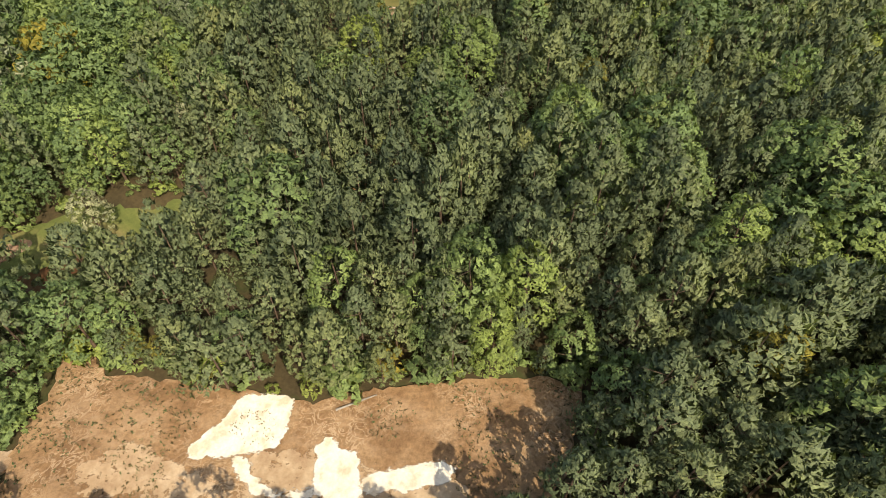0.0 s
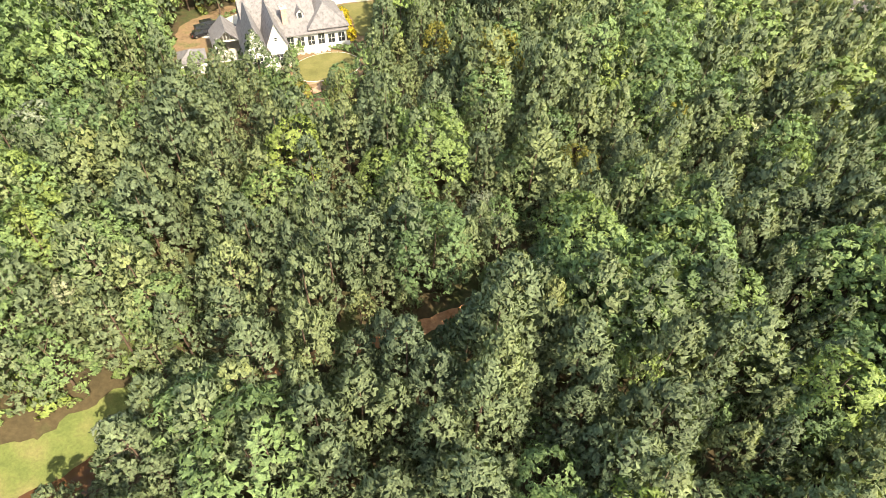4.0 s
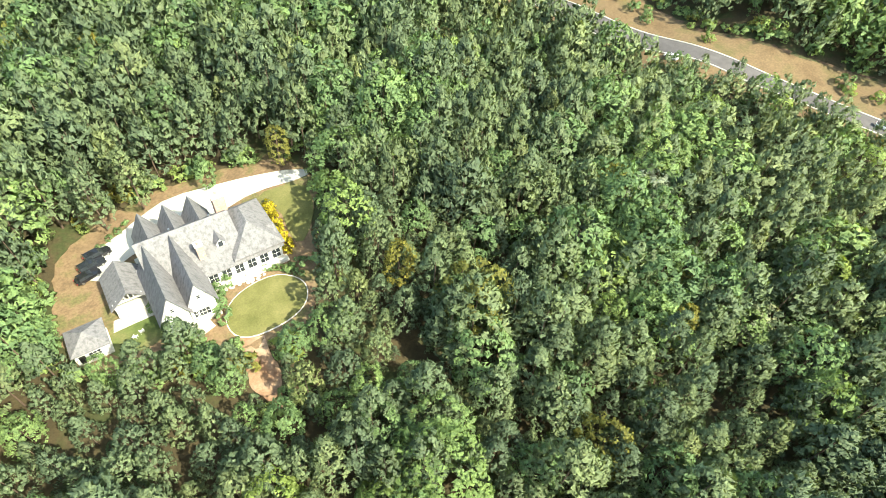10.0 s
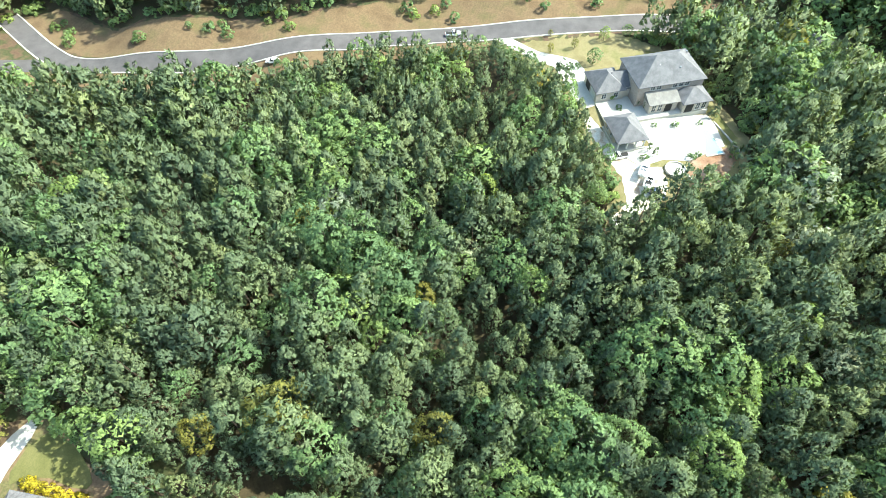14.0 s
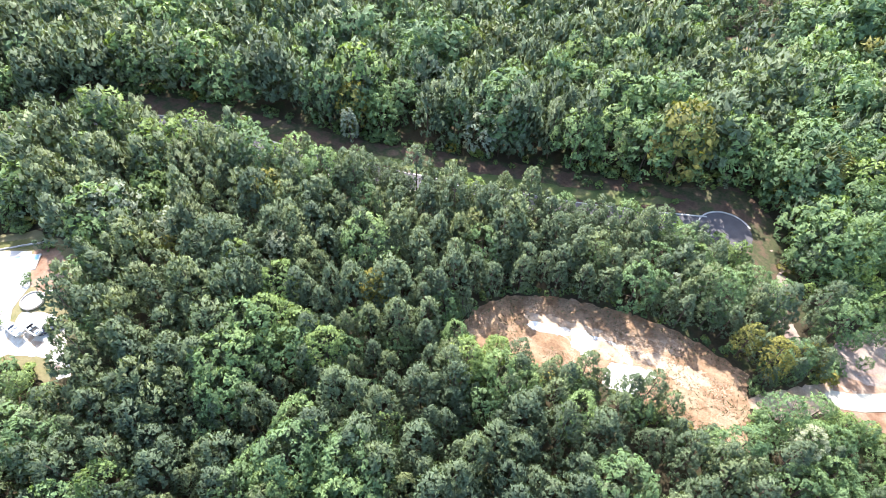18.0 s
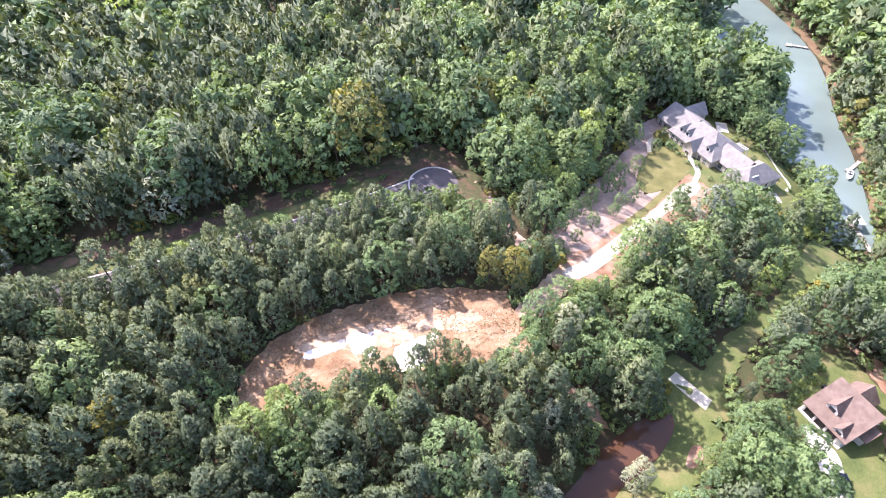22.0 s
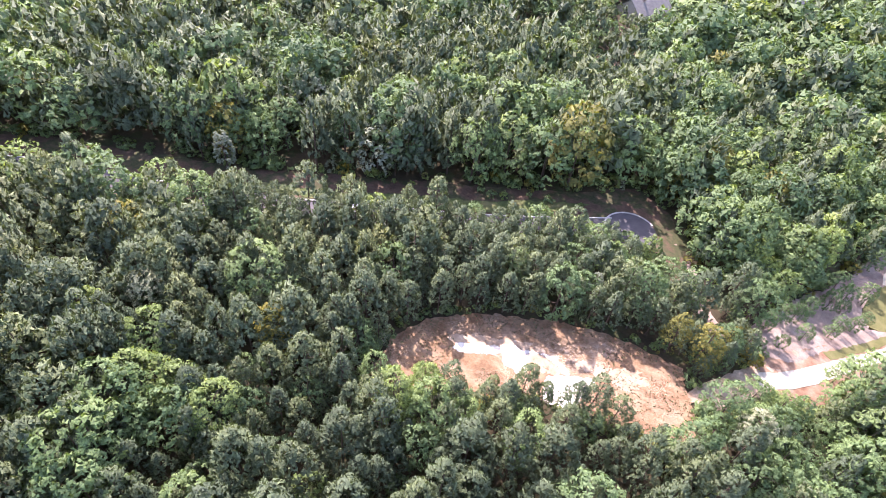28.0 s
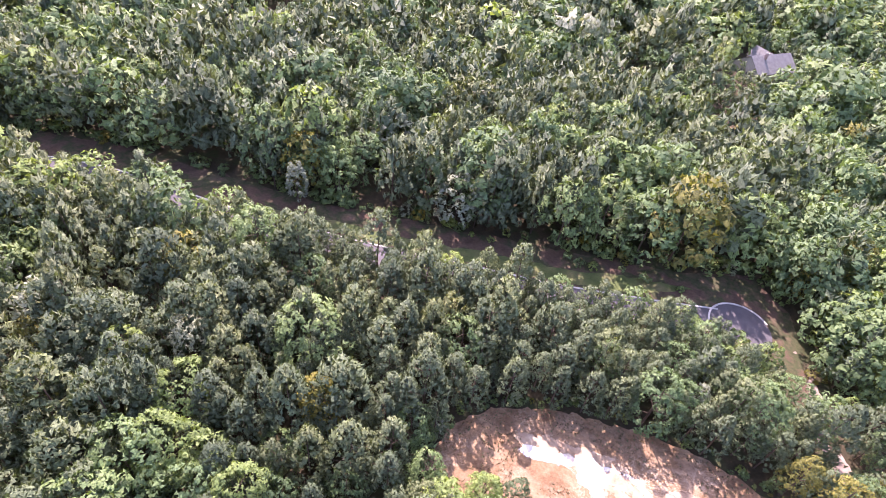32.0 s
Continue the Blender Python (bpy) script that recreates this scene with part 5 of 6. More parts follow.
stone = bpy.data.meshes.new("stepping_stone")
bm = bmesh.new()
bmesh.ops.create_circle(bm, cap_ends=True, segments=7, radius=0.42)
ex = bmesh.ops.extrude_face_region(bm, geom=bm.faces[:])
bmesh.ops.translate(bm, vec=(0, 0, 0.12), verts=[v for v in ex["geom"] if isinstance(v, bmesh.types.BMVert)])
bmesh.ops.recalc_face_normals(bm, faces=bm.faces[:])
bm.to_mesh(stone), bm.free()
stone.materials.append(M_STONE)
rnd = random.Random(4)
for k in range(26):
    t = k / 25
    x, y = SCALE * (-12.6 + 6.4 * t + rnd.uniform(-0.7, 0.7)), SCALE * (136.6 + 0.9 * math.sin(3 * t) + rnd.uniform(-0.8, 0.5))
    o = tagged(new("stepping_stone", stone), "flat pale stepping stone in the lawn", "stone", "stepping stones")
    o.matrix_world = pose(x, y, gh(x, y) + 0.10, 0, 0, rnd.uniform(0, 360)) @ Matrix.Diagonal((rnd.uniform(0.8, 1.5), rnd.uniform(0.7, 1.2), 1, 1))
stairs = new("garden_steps")
stairs.matrix_world = pose(SCALE * -16.9, SCALE * 131.2, gh(SCALE * -16.9, SCALE * 131.2) + 0.1, 0, 0, 24)
tagged(stairs, "wide pale stone garden steps beside the house", "steps")
for k in range(5):
    part("step", boxes((-1.7, 1.7, -1.8 + 0.75 * k, -1.8 + 0.75 * (k + 1) + 0.1, -0.6, 0.17 * k), bevel=0.03), M_STONE, stairs)

# ---------------------------------------------------------------- the grey house with a pool
POOL_GROUND = 5.2 * SCALE
h2 = house_root("grey_roofed_house", 119.2, 76.0, -61, "two-storey pale brick house with hipped dark grey roofs", 5.6 * SCALE)
foundation(h2, 0, 26.5, -8.5, 8.5)
part("garage_wall", boxes((0, 7.3, 0, 8.5, 0, 3.0)), M_CREAM, h2)
part("garage_roof", hip(0, 7.3, 0, 8.5, 3.0, 2.9), M_ROOF_SLATE, h2, "hipped dark grey shingle roof")
part("link_wall", boxes((7.2, 9.2, 0.5, 7.5, 0, 3.0)), M_CREAM, h2)
part("link_roof", gable(5.0, 10.0, 0.6, 7.6, 3.0, 2.4, "x", 0.3), M_ROOF_SLATE, h2)
part("wall", boxes((9.0, 26.0, -3.6, 8.0, 0, 6.0)), M_BRICK, h2)
part("roof", hip(9.0, 26.0, -3.6, 8.0, 6.0, 4.2, 0.5), M_ROOF_SLATE, h2, "large hipped dark grey shingle roof")
part("back_wing_wall", boxes((11.2, 18.6, -7.0, -3.5, 0, 3.0), (19.6, 26.3, -8.4, -3.5, 0, 2.9)), M_CREAM, h2)
part("back_wing_roof", solid([(10.8, -7.5, 3.0), (19.0, -7.5, 3.0), (19.0, -3.5, 4.3), (10.8, -3.5, 4.3), (10.8, -7.5, 2.85), (19.0, -7.5, 2.85), (19.0, -3.5, 2.85), (10.8, -3.5, 2.85)],
                             [(0, 1, 2, 3), (4, 5, 6, 7), (0, 1, 5, 4), (1, 2, 6, 5), (2, 3, 7, 6), (3, 0, 4, 7)]), M_ROOF_TAUPE, h2, "low pale grey roof")
part("sunroom_roof", hip(19.4, 26.5, -8.5, -2.0, 2.9, 2.0, 0.35), M_ROOF_SLATE, h2)
# porch and garage openings: panels on solid walls, interior shade painted near-black
part("porch_opening", boxes((20.2, 22.2, -8.46, -8.36, 0.05, 2.4), (15.4, 17.2, -7.06, -6.96, 0.05, 2.3)), M_DARK, h2)
part("garage_opening", boxes((-0.06, 0.04, 4.6, 7.2, 0.02, 2.4)), M_DARK, h2, "open garage doorway, its shade painted as a near-black panel")
part("garage_door", boxes((-0.07, 0.03, 1.0, 3.8, 0.02, 2.4)), M_WHITE, h2)
for x in (12.4, 14.0):
    window(h2, x, -7.0, 0.6, 1.0, 1.9, "-y")
for x in (12.6, 14.2, 18.4, 20.0, 21.6):
    window(h2, x, -3.6, 4.5, 1.1, 1.2, "-y")
for x in (23.4, 25.0):
    window(h2, x, -8.4, 0.6, 1.0, 1.8, "-y")
for y in (-1.5, 2.0, 5.5):
    window(h2, 26.0, y, 0.8, 1.2, 1.7, "+x"), window(h2, 26.0, y, 4.0, 1.1, 1.3, "+x")
for x in (2.0, 5.2):
    window(h2, x, 0, 0.9, 1.1, 1.4, "-y")
for x, y, z in ((15, 0.2, 8.6), (20, -1.0, 8.0), (23, 3.0, 9.3)):
    vent_pipe(h2, x, y, z)
ph = house_root("pool_house", 111.45, 72.8, -61, "small pool house with a hipped dark grey roof and a porch", POOL_GROUND, "pool house")
foundation(ph, 0, 7.2, -9.0, 0)
part("wall", boxes((0.2, 7.0, -6.0, -0.2, 0, 2.8)), M_CREAM, ph)
part("roof", hip(0, 7.2, -9.0, 0, 2.8, 2.5, 0.35), M_ROOF_SLATE, ph, "hipped dark grey shingle roof")
for x in (0.3, 2.6, 4.8, 6.9):
    part("porch_post", boxes((x - 0.14, x + 0.14, -8.8, -8.5, 0, 2.8)), M_WHITE, ph)
# panel on the solid wall, near-black for the shade within the porch
part("porch_opening", boxes((1.0, 3.0, -6.06, -5.96, 0.02, 2.2)), M_DARK, ph)
door(ph, 5.0, -6.0, 0.05, 1.0, 2.0, "-y", M_GLASS)
for y in (-2.0, -4.4):
    window(ph, 0.2, y, 0.9, 0.8, 1.2, "-x")
sheet("house_grounds", ragged(HOUSE_2, 0.4, 42), 0.05, M_DRY_LAWN, "dry tan lawn round the grey-roofed house", "lawn")
sheet("grey_house_drive", plan([(139.5, 107), (141.5, 104), (137.5, 94.5), (136.5, 87), (135.5, 83.5), (132, 81), (128, 79), (119.3, 75), (116.5, 78), (121, 82.4), (131.5, 89), (134, 95.5)]), 0.12, M_CONC, "pale concrete drive", "driveway", step=2.0)
sheet("pool_deck", plan([(117.8, 62.3), (118.6, 61.5), (124.3, 48.2), (121, 46.2), (114, 43.6), (106, 51.6), (104.6, 57.5), (101.0, 62.0), (103.8, 67.5), (108.5, 60.8), (115.6, 65.8)]), 0.16, M_CONC, "white paved pool deck", "patio", step=1.5)
sheet("parking_apron", ragged(plan([(103.6, 67.6), (101, 62.0), (102.2, 57.5), (98, 55.5), (93.5, 55.6), (88, 60.5), (83.5, 65.0), (85, 66.4), (90.5, 63.6), (97, 66.0), (105, 72.6), (112, 77.5), (115, 77), (111.2, 73)]), 0.25, 43), 0.10, M_SAND, "bleached sandy parking yard", "yard", step=1.5)
sheet("back_slope", ragged(plan([(109, 48.5), (113.8, 43.3), (110.5, 40.5), (101, 44.5), (98.5, 50), (102, 52), (106, 51.6)]), 0.3, 44), 0.09, M_DIRT, "bare tan slope below the pool", "ground", step=1.5)
sheet("side_grass", ragged(plan([(122, 46), (127, 49), (136, 57), (140, 63), (147, 66), (148, 62), (137, 55), (129, 47.5), (118, 40.5), (114, 43)]), 0.3, 45), 0.08, M_LAWN, "green grass strip beside the house", "lawn", step=1.5)
sheet("yard_track", ragged(plan([(87, 60.5), (83, 64.5), (80, 69.5), (81.5, 71), (85, 68.5), (88, 65)]), 0.3, 46), 0.08, M_BANK, "worn grass track from the yard into the woods", "path", step=1.5)
pool = new("swimming_pool")
PX, PY = SCALE * 113.6, SCALE * 47.6
deck_z = gh(PX, PY) + 0.17
pool.matrix_world = pose(PX, PY, deck_z, 0, 0, -61)
tagged(pool, "blue swimming pool with a pale coping", "pool")
part("water", boxes((-2.3, 2.3, -4.6, 4.6, -0.15, 0.03)), M_POOL, pool, "clear turquoise water")
part("coping", boxes((-2.7, -2.3, -5, 5, -0.2, 0.08), (2.3, 2.7, -5, 5, -0.2, 0.08), (-2.3, 2.3, 4.6, 5, -0.2, 0.08), (-2.3, 2.3, -5, -4.6, -0.2, 0.08)), M_STONE, pool)
terrace = new("round_terrace")
tx, ty = SCALE * 102.2, SCALE * 54.4
terrace.matrix_world = pose(tx, ty, gh(tx, ty))
tagged(terrace, "round white paved terrace with a low wall", "terrace")
bm = bmesh.new()
bmesh.ops.create_cone(bm, cap_ends=True, segments=28, radius1=2.6, radius2=2.6, depth=0.9)
part("terrace_floor", bm, M_CONC, terrace)
bm = bmesh.new()
for k in range(28):
    a, b = 2 * math.pi * k / 28, 2 * math.pi * (k + 1) / 28
    q = [(r * math.cos(t), r * math.sin(t), z) for z in (0.2, 0.75) for r, t in ((2.6, a), (2.85, a), (2.85, b), (2.6, b))]
    v = [bm.verts.new(p) for p in q]
    for f in ((0, 1, 5, 4), (1, 2, 6, 5), (2, 3, 7, 6), (3, 0, 4, 7), (4, 5, 6, 7)):
        bm.faces.new([v[i] for i in f])
part("terrace_wall", bm, M_STONE, terrace)
for x0, y0, x1, y1 in ((103, 53, 99.5, 49.6), (122, 46.5, 112.5, 39.5)):
    wall = new("retaining_wall")
    a, b = Vector((SCALE * x0, SCALE * y0)), Vector((SCALE * x1, SCALE * y1))
    mid = (a + b) / 2
    wall.matrix_world = pose(mid.x, mid.y, gh(mid.x, mid.y), 0, 0, math.degrees(math.atan2(b.y - a.y, b.x - a.x)))
    tagged(wall, "low pale stone retaining wall on the slope", "wall")
    n = int((b - a).length / 1.2)
    for k in range(n):
        part("wall_block", boxes((-(b - a).length / 2 + 1.2 * k, -(b - a).length / 2 + 1.2 * k + 1.15, -0.18, 0.18, -0.9, 0.45 + 0.04 * (k % 3)), bevel=0.03), M_STONE, wall)

# ---------------------------------------------------------------- the long house by the lake
h3 = house_root("lake_house", -131.5, -27.5, 99, "long cream house with taupe hipped roofs and dormers by the lake", -10.0 * SCALE)
foundation(h3, -18.5, 20, -7, 6.5)
part("wall", boxes((-11.5, 7.0, -6.6, 6.5, 0, 3.4)), M_CREAM, h3)
part("roof", hip(-11.5, 7.0, -6.6, 6.5, 3.4, 4.8, 0.5), M_ROOF_TAUPE, h3, "hipped taupe shingle roof")
part("north_wing_wall", gable_wall(-19.5, -9.0, -4.5, 7.5, 0, 3.4, 3.6, "x"), M_CREAM, h3)
part("north_wing_roof", gable(-19.5, -8.0, -4.5, 7.5, 3.4, 3.6, "x", 0.4), M_ROOF_TAUPE, h3)
part("north_cross_gable", gable_wall(-19.2, -13.6, 1.0, 11.0, 0, 3.4, 3.0, "y"), M_CREAM, h3)
part("north_cross_roof", gable(-19.2, -13.6, 1.0, 11.2, 3.4, 3.0, "y", 0.4), M_ROOF_TAUPE, h3)
part("middle_wall", boxes((6.5, 14.0, -3.6, 5.4, 0, 3.2)), M_CREAM, h3)
part("middle_roof", gable(5.0, 15.0, -3.6, 5.4, 3.2, 3.2, "x", 0.4), M_ROOF_TAUPE, h3)
part("south_wing_wall", boxes((13.0, 21.0, -6.4, 6.8, 0, 3.2)), M_CREAM, h3)
part("south_wing_roof", hip(13.0, 21.0, -6.4, 6.8, 3.2, 3.6, 0.45), M_ROOF_TAUPE, h3)
part("entry_wall", gable_wall(-3.2, 0.8, -8.2, -5.0, 0, 4.0, 2.2, "y"), M_CREAM, h3)
part("entry_roof", gable(-3.2, 0.8, -8.3, -2.0, 4.0, 2.2, "y", 0.35), M_ROOF_TAUPE, h3)
door(h3, -1.2, -8.2, 0.05, 1.5, 2.3, "-y", M_TIMBER, "front_door")
for x in (-8.2, -5.6, 3.4):
    dormer(h3, x, -5.4, -2.2, 4.6, 1.5, 0.9, "-y", M_ROOF_TAUPE, M_WHITE)
for x in (-9.6, -7.4, -5.2, 2.6, 4.8):
    window(h3, x, -6.6, 0.7, 1.1, 1.8, "-y")
for x in (-17.8, -15.6, -13.4):
    window(h3, x, -4.5, 0.7, 1.1, 1.7, "-y")
for x in (8.4, 11.2):
    window(h3, x, -3.6, 0.7, 1.4, 1.7, "-y", bars=2)
for y in (-4.0, -1.0, 2.0, 5.0):
    window(h3, 21.0, y, 0.8, 1.1, 1.5, "+x")
part("skylight", boxes((18.4, 19.4, -3.2, -1.0, 5.0, 5.15), (16.6, 17.4, -3.2, -1.0, 5.2, 5.35)), M_HULL, h3)
for k in range(6):
    part("arbour_beam", boxes((3.0 + 0.7 * k, 3.2 + 0.7 * k, 6.6, 9.6, 2.5, 2.75)), M_WHITE, h3)
for x in (3.1, 6.6):
    part("arbour_post", boxes((x - 0.12, x + 0.12, 9.3, 9.55, 0, 2.5)), M_WHITE, h3)
sheet("lake_house_drive", rounded(plan([(-60, 12.5), (-67, 11.5), (-83, 3.2), (-98, -5.5), (-112, -14), (-118.5, -14), (-117, -10.5), (-107, -6), (-98, -2.2), (-84.2, 6.2), (-70, 14.5), (-61, 16.5)]), 1), 0.13, M_WARM, "pale gravel drive", "driveway", step=2.0)
sheet("drive_grass_strip", ragged(ribbon(plan([(-80, 3.2), (-83, 1.6), (-98, -7.3), (-112, -15.8)]), 1.2), 0.25, 54), 0.10, M_LAWN, "strip of mown grass beside the gravel drive", "lawn", step=1.5)
sheet("garage_apron", plan([(-128, -12), (-131, -2), (-139, -1), (-140, -5), (-133, -8)]), 0.12, M_CONC, "pale concrete garage apron", "driveway", step=2.0)
sheet("front_walk", ribbon(curve_line(plan([(-117, -14), (-121, -18), (-122.5, -23), (-123.5, -27.5)])), 0.9), 0.15, M_CONC, "curving pale front walk", "path", step=1.5)
sheet("garden_walk", ribbon(curve_line(plan([(-112, -31), (-115, -36), (-121, -39), (-126, -41)])), 0.8), 0.14, M_WARM, "curving pale garden path", "path", step=1.5)

sheet("shore_walk", ribbon(curve_line(plan([(-154.0, -29.5), (-152.5, -25.0), (-150.0, -17.1), (-147.8, -8.3), (-144.5, -5.5)])), 0.55), 0.14, M_STONE, "narrow pale stone walk along the lake side of the house", "path", step=1.0)
sheet("lake_house_patio", plan([(-144.9, -42.2), (-148.0, -40.3), (-145.6, -35.4), (-142.2, -37.2)]), 0.15, M_CONC, "pale paved patio behind the lake house", "patio", step=1.5)

# ---------------------------------------------------------------- the red-roofed house
h5 = house_root("red_roofed_house", -93.6, 56.0, 98.5, "white house with a broad red-brown shingle roof and dormers", -5.2 * SCALE)
h5.matrix_world = h5.matrix_world @ Matrix.Diagonal((0.92, 0.9, 0.9, 1))
foundation(h5, 0, 10, 0, 13)
part("wall", gable_wall(0.3, 9.7, 0.6, 12.8, 0, 2.9, 4.2, "x", 2.2), M_WHITE, h5)
part("roof", gable(0.1, 9.9, 0.2, 13.0, 2.9, 4.3, "x", 0.35, 0.16, 2.2), M_ROOF_RED, h5, "broad red-brown shingle roof")
part("south_wing_wall", gable_wall(8.0, 11.5, 4.6, 10.0, 0, 2.6, 2.0, "x"), M_WHITE, h5)
part("south_wing_roof", gable(7.0, 11.7, 4.6, 10.0, 2.6, 2.0, "x", 0.25), M_ROOF_RED, h5)
part("rear_wing_wall", gable_wall(1.5, 6.5, 11.0, 15.0, 0, 2.7, 2.6, "y"), M_WHITE, h5)
part("rear_wing_roof", gable(1.3, 6.7, 10.0, 15.2, 2.7, 2.6, "y", 0.3), M_ROOF_RED, h5)
dormer(h5, 3.9, 2.6, 7.4, 4.1, 2.6, 1.5, "-y", M_ROOF_RED, M_WHITE)
dormer(h5, 7.9, 0.4, 3.4, 2.7, 2.2, 1.3, "-y", M_ROOF_RED, M_WHITE)
# no real openings: near-black panels paint the shade in the doorways
for x in (1.9, 4.6, 7.3):
    part("garage_opening", boxes((x - 1.05, x + 1.05, 0.5, 0.62, 0.02, 2.2)), M_DARK, h5, "garage doorway, its shade painted as a near-black panel")
for x in (0.5, 3.25, 5.95, 8.7):
    part("garage_pier", boxes((x - 0.2, x + 0.2, 0.3, 0.66, 0, 2.4)), M_WHITE, h5)
for y in (4.0, 7.0, 10.0):
    window(h5, 0.3, y, 0.7, 1.0, 1.5, "-x")
window(h5, 0.3, 8.4, 4.0, 0.9, 1.1, "-x")
for x in (2.2, 4.6, 7.6):
    vent_pipe(h5, x, 6.4 + 0.3 * x, 5.6)
part("hvac_unit", boxes((-1.6, -0.7, 9.0, 9.9, 0, 0.9), bevel=0.05), M_DARK, h5)
sheet("red_house_drive", rounded(plan([(-92.6, 58), (-94.6, 64.8), (-93.6, 68.2), (-88.4, 75.2), (-84, 82), (-79, 80), (-82.9, 73.2), (-89, 68.2), (-90.6, 63)]), 1), 0.12, M_CONC, "pale concrete drive", "driveway", step=1.5)


# ---------------------------------------------------------------- far houses among the trees
def far_house(name, x, y, turn, long, wide, roof, wall, label):
    top = house_root(name, x, y, turn, label)
    part("wall", boxes((-long / 2, long / 2, -wide / 2, wide / 2, -1, 3.2)), wall, top)
    part("roof", gable(-long / 2, long / 2, -wide / 2, wide / 2, 3.2, wide * 0.36, "x"), roof, top)
    part("gable_wall", gable_wall(-long / 2 + 0.1, long / 2 - 0.1, -wide / 2 + 0.1, wide / 2 - 0.1, 3.0, 3.2, wide * 0.35, "x"), wall, top)
    part("cross_wall", gable_wall(-long * 0.38, -long * 0.08, -wide * 0.85, 0, -1, 3.2, wide * 0.26, "y"), wall, top)
    part("cross_roof", gable(-long * 0.38, -long * 0.08, -wide * 0.86, 0.5, 3.2, wide * 0.26, "y"), roof, top)
    for k in range(4):
        window(top, -long * 0.02 + k * long * 0.13, -wide / 2, 0.6, 1.2, 1.5, "-y")
    for y2 in (-1.8, 1.8):
        window(top, long / 2, y2, 0.6, 1.2, 1.5, "+x")
    chimney(top, long * 0.2, wide * 0.1, 4, wide * 0.36 + 4.4)


far_house("far_taupe_house", -65, -192, 40, 23, 14, M_ROOF_TAUPE, M_CREAM, "large pale house with taupe gables among far trees")
far_house("far_shore_house", -148, -236, 20, 20, 12, M_ROOF_SLATE, M_CREAM, "pale house with a grey roof far off by the lake")
far_house("far_grey_house", 125, -107, 60, 18, 11, M_ROOF_SLATE, M_CREAM, "grey-roofed house far off among the trees")

# ---------------------------------------------------------------- shrubs and undergrowth
def shrub_mesh(seed, material, height, half, clumps=16, per=14, kind="broad"):
    return leaf_mesh("foliage", tree_template(seed, kind, height, half, clumps, per, 1.2, 0.05), material, per=per)


SHRUBS = {"green": [shrub_mesh(300 + k, M_LEAF, 1.6, 1.1) for k in range(3)], "yellow": [shrub_mesh(310 + k, M_GOLD, 1.3, 1.05) for k in range(2)],
          "round": [shrub_mesh(320 + k, M_LEAF, 1.2, 0.95, 18, 16) for k in range(2)], "cypress": [shrub_mesh(330 + k, M_PINE, 4.2, 0.75, 26, 16) for k in range(2)],
          "cone": [shrub_mesh(350, M_LEAF, 4.2, 1.7, 70, 14, "pine")],
          "bright": [shrub_mesh(340 + k, M_BRIGHT, 1.4, 1.0) for k in range(2)]}


def shrub(kind, x, y, size, label, group, turn=0.0):
    """A shrub at a place of the plan, with a short woody stem."""
    x, y = SCALE * x, SCALE * y
    top = new("shrub")
    top.matrix_world = pose(x, y, gh(x, y) + 0.08, 0, 0, turn) @ Matrix.Diagonal((size, size, size, 1))
    new("foliage", SHRUBS[kind][int(abs(x * 7 + y * 3)) % len(SHRUBS[kind])]).parent = top
    part("stem", boxes((-0.06, 0.06, -0.06, 0.06, -0.35, 0.7)), M_BARK, top)
    return tagged(top, label, "shrub", group)


rnd = random.Random(9)
for k in range(11):
    t = k / 10
    shrub("yellow", -1.0 + 0.5 * t + rnd.uniform(-0.2, 0.2), 151.0 - 10.6 * t, rnd.uniform(0.9, 1.25), "bright yellow-green hedge shrub beside the house wall", "yellow hedge", 50 * k)
for k in range(9):
    t = k / 8
    shrub("round", -5.5 + 5.4 * t, 138.0 - 0.6 * t - 2.9 * t * t, 0.75, "clipped green hedge ball along the lawn", "clipped hedge", 31 * k)
for x, y, size in ((-12.6, 137.3, 1.5), (-13.6, 135.0, 1.4), (-14.0, 133.4, 1.6), (-16.4, 133.2, 1.3), (-19.2, 129.6, 1.4), (-20.6, 128.6, 1.5), (-18.0, 128.4, 1.4), (-13.4, 131.2, 1.3), (-11.4, 138.4, 1.0), (-1.6, 136.2, 1.0), (0.2, 136.4, 1.2), (-22.8, 137.6, 1.0), (-22.0, 143.5, 0.9)):
    shrub("green", x, y, size, "green garden shrub beside the white house", "garden shrubs", 77 * x)
shrub("cone", -9.6, 162.4, 1.75, "broad dense conical green conifer beside the drive", "garden shrubs")
for k, (x, y) in enumerate(((-24.5, 157.0), (-26.0, 155.6), (-27.4, 154.4), (-29.0, 152.8))):
    shrub("round", x, y + 1.0, 0.8, "low clipped green shrub along the drive", "drive hedge", 40 * k)
for x, y, kind, size in ((132.4, 82.9, "round", 1.1), (122.6, 72.4, "bright", 1.7), (121.3, 65.6, "cypress", 0.8), (120.9, 63.6, "cypress", 0.8), (115.5, 60.6, "round", 0.8), (117.0, 55.7, "round", 1.1), (119.9, 49.9, "round", 0.8), (122.9, 47.8, "cypress", 0.75), (123.4, 46.4, "cypress", 0.8),
                         (125.5, 46.2, "cypress", 0.9), (112.2, 42.4, "cypress", 1.0), (111.0, 41.4, "bright", 1.3), (103.6, 61.6, "round", 1.1), (106.6, 61.0, "cypress", 0.75), (105.2, 59.6, "cypress", 0.8), (107.0, 51.2, "round", 1.1), (108.2, 49.6, "round", 1.0), (118.6, 70.0, "green", 0.9), (125.0, 76.6, "round", 0.8)):
    shrub(kind, x, y, size, "dark green evergreen shrub by the pool house and terrace" if kind != "bright" else "light green bushy shrub near the house", "pool garden shrubs", 61 * x)
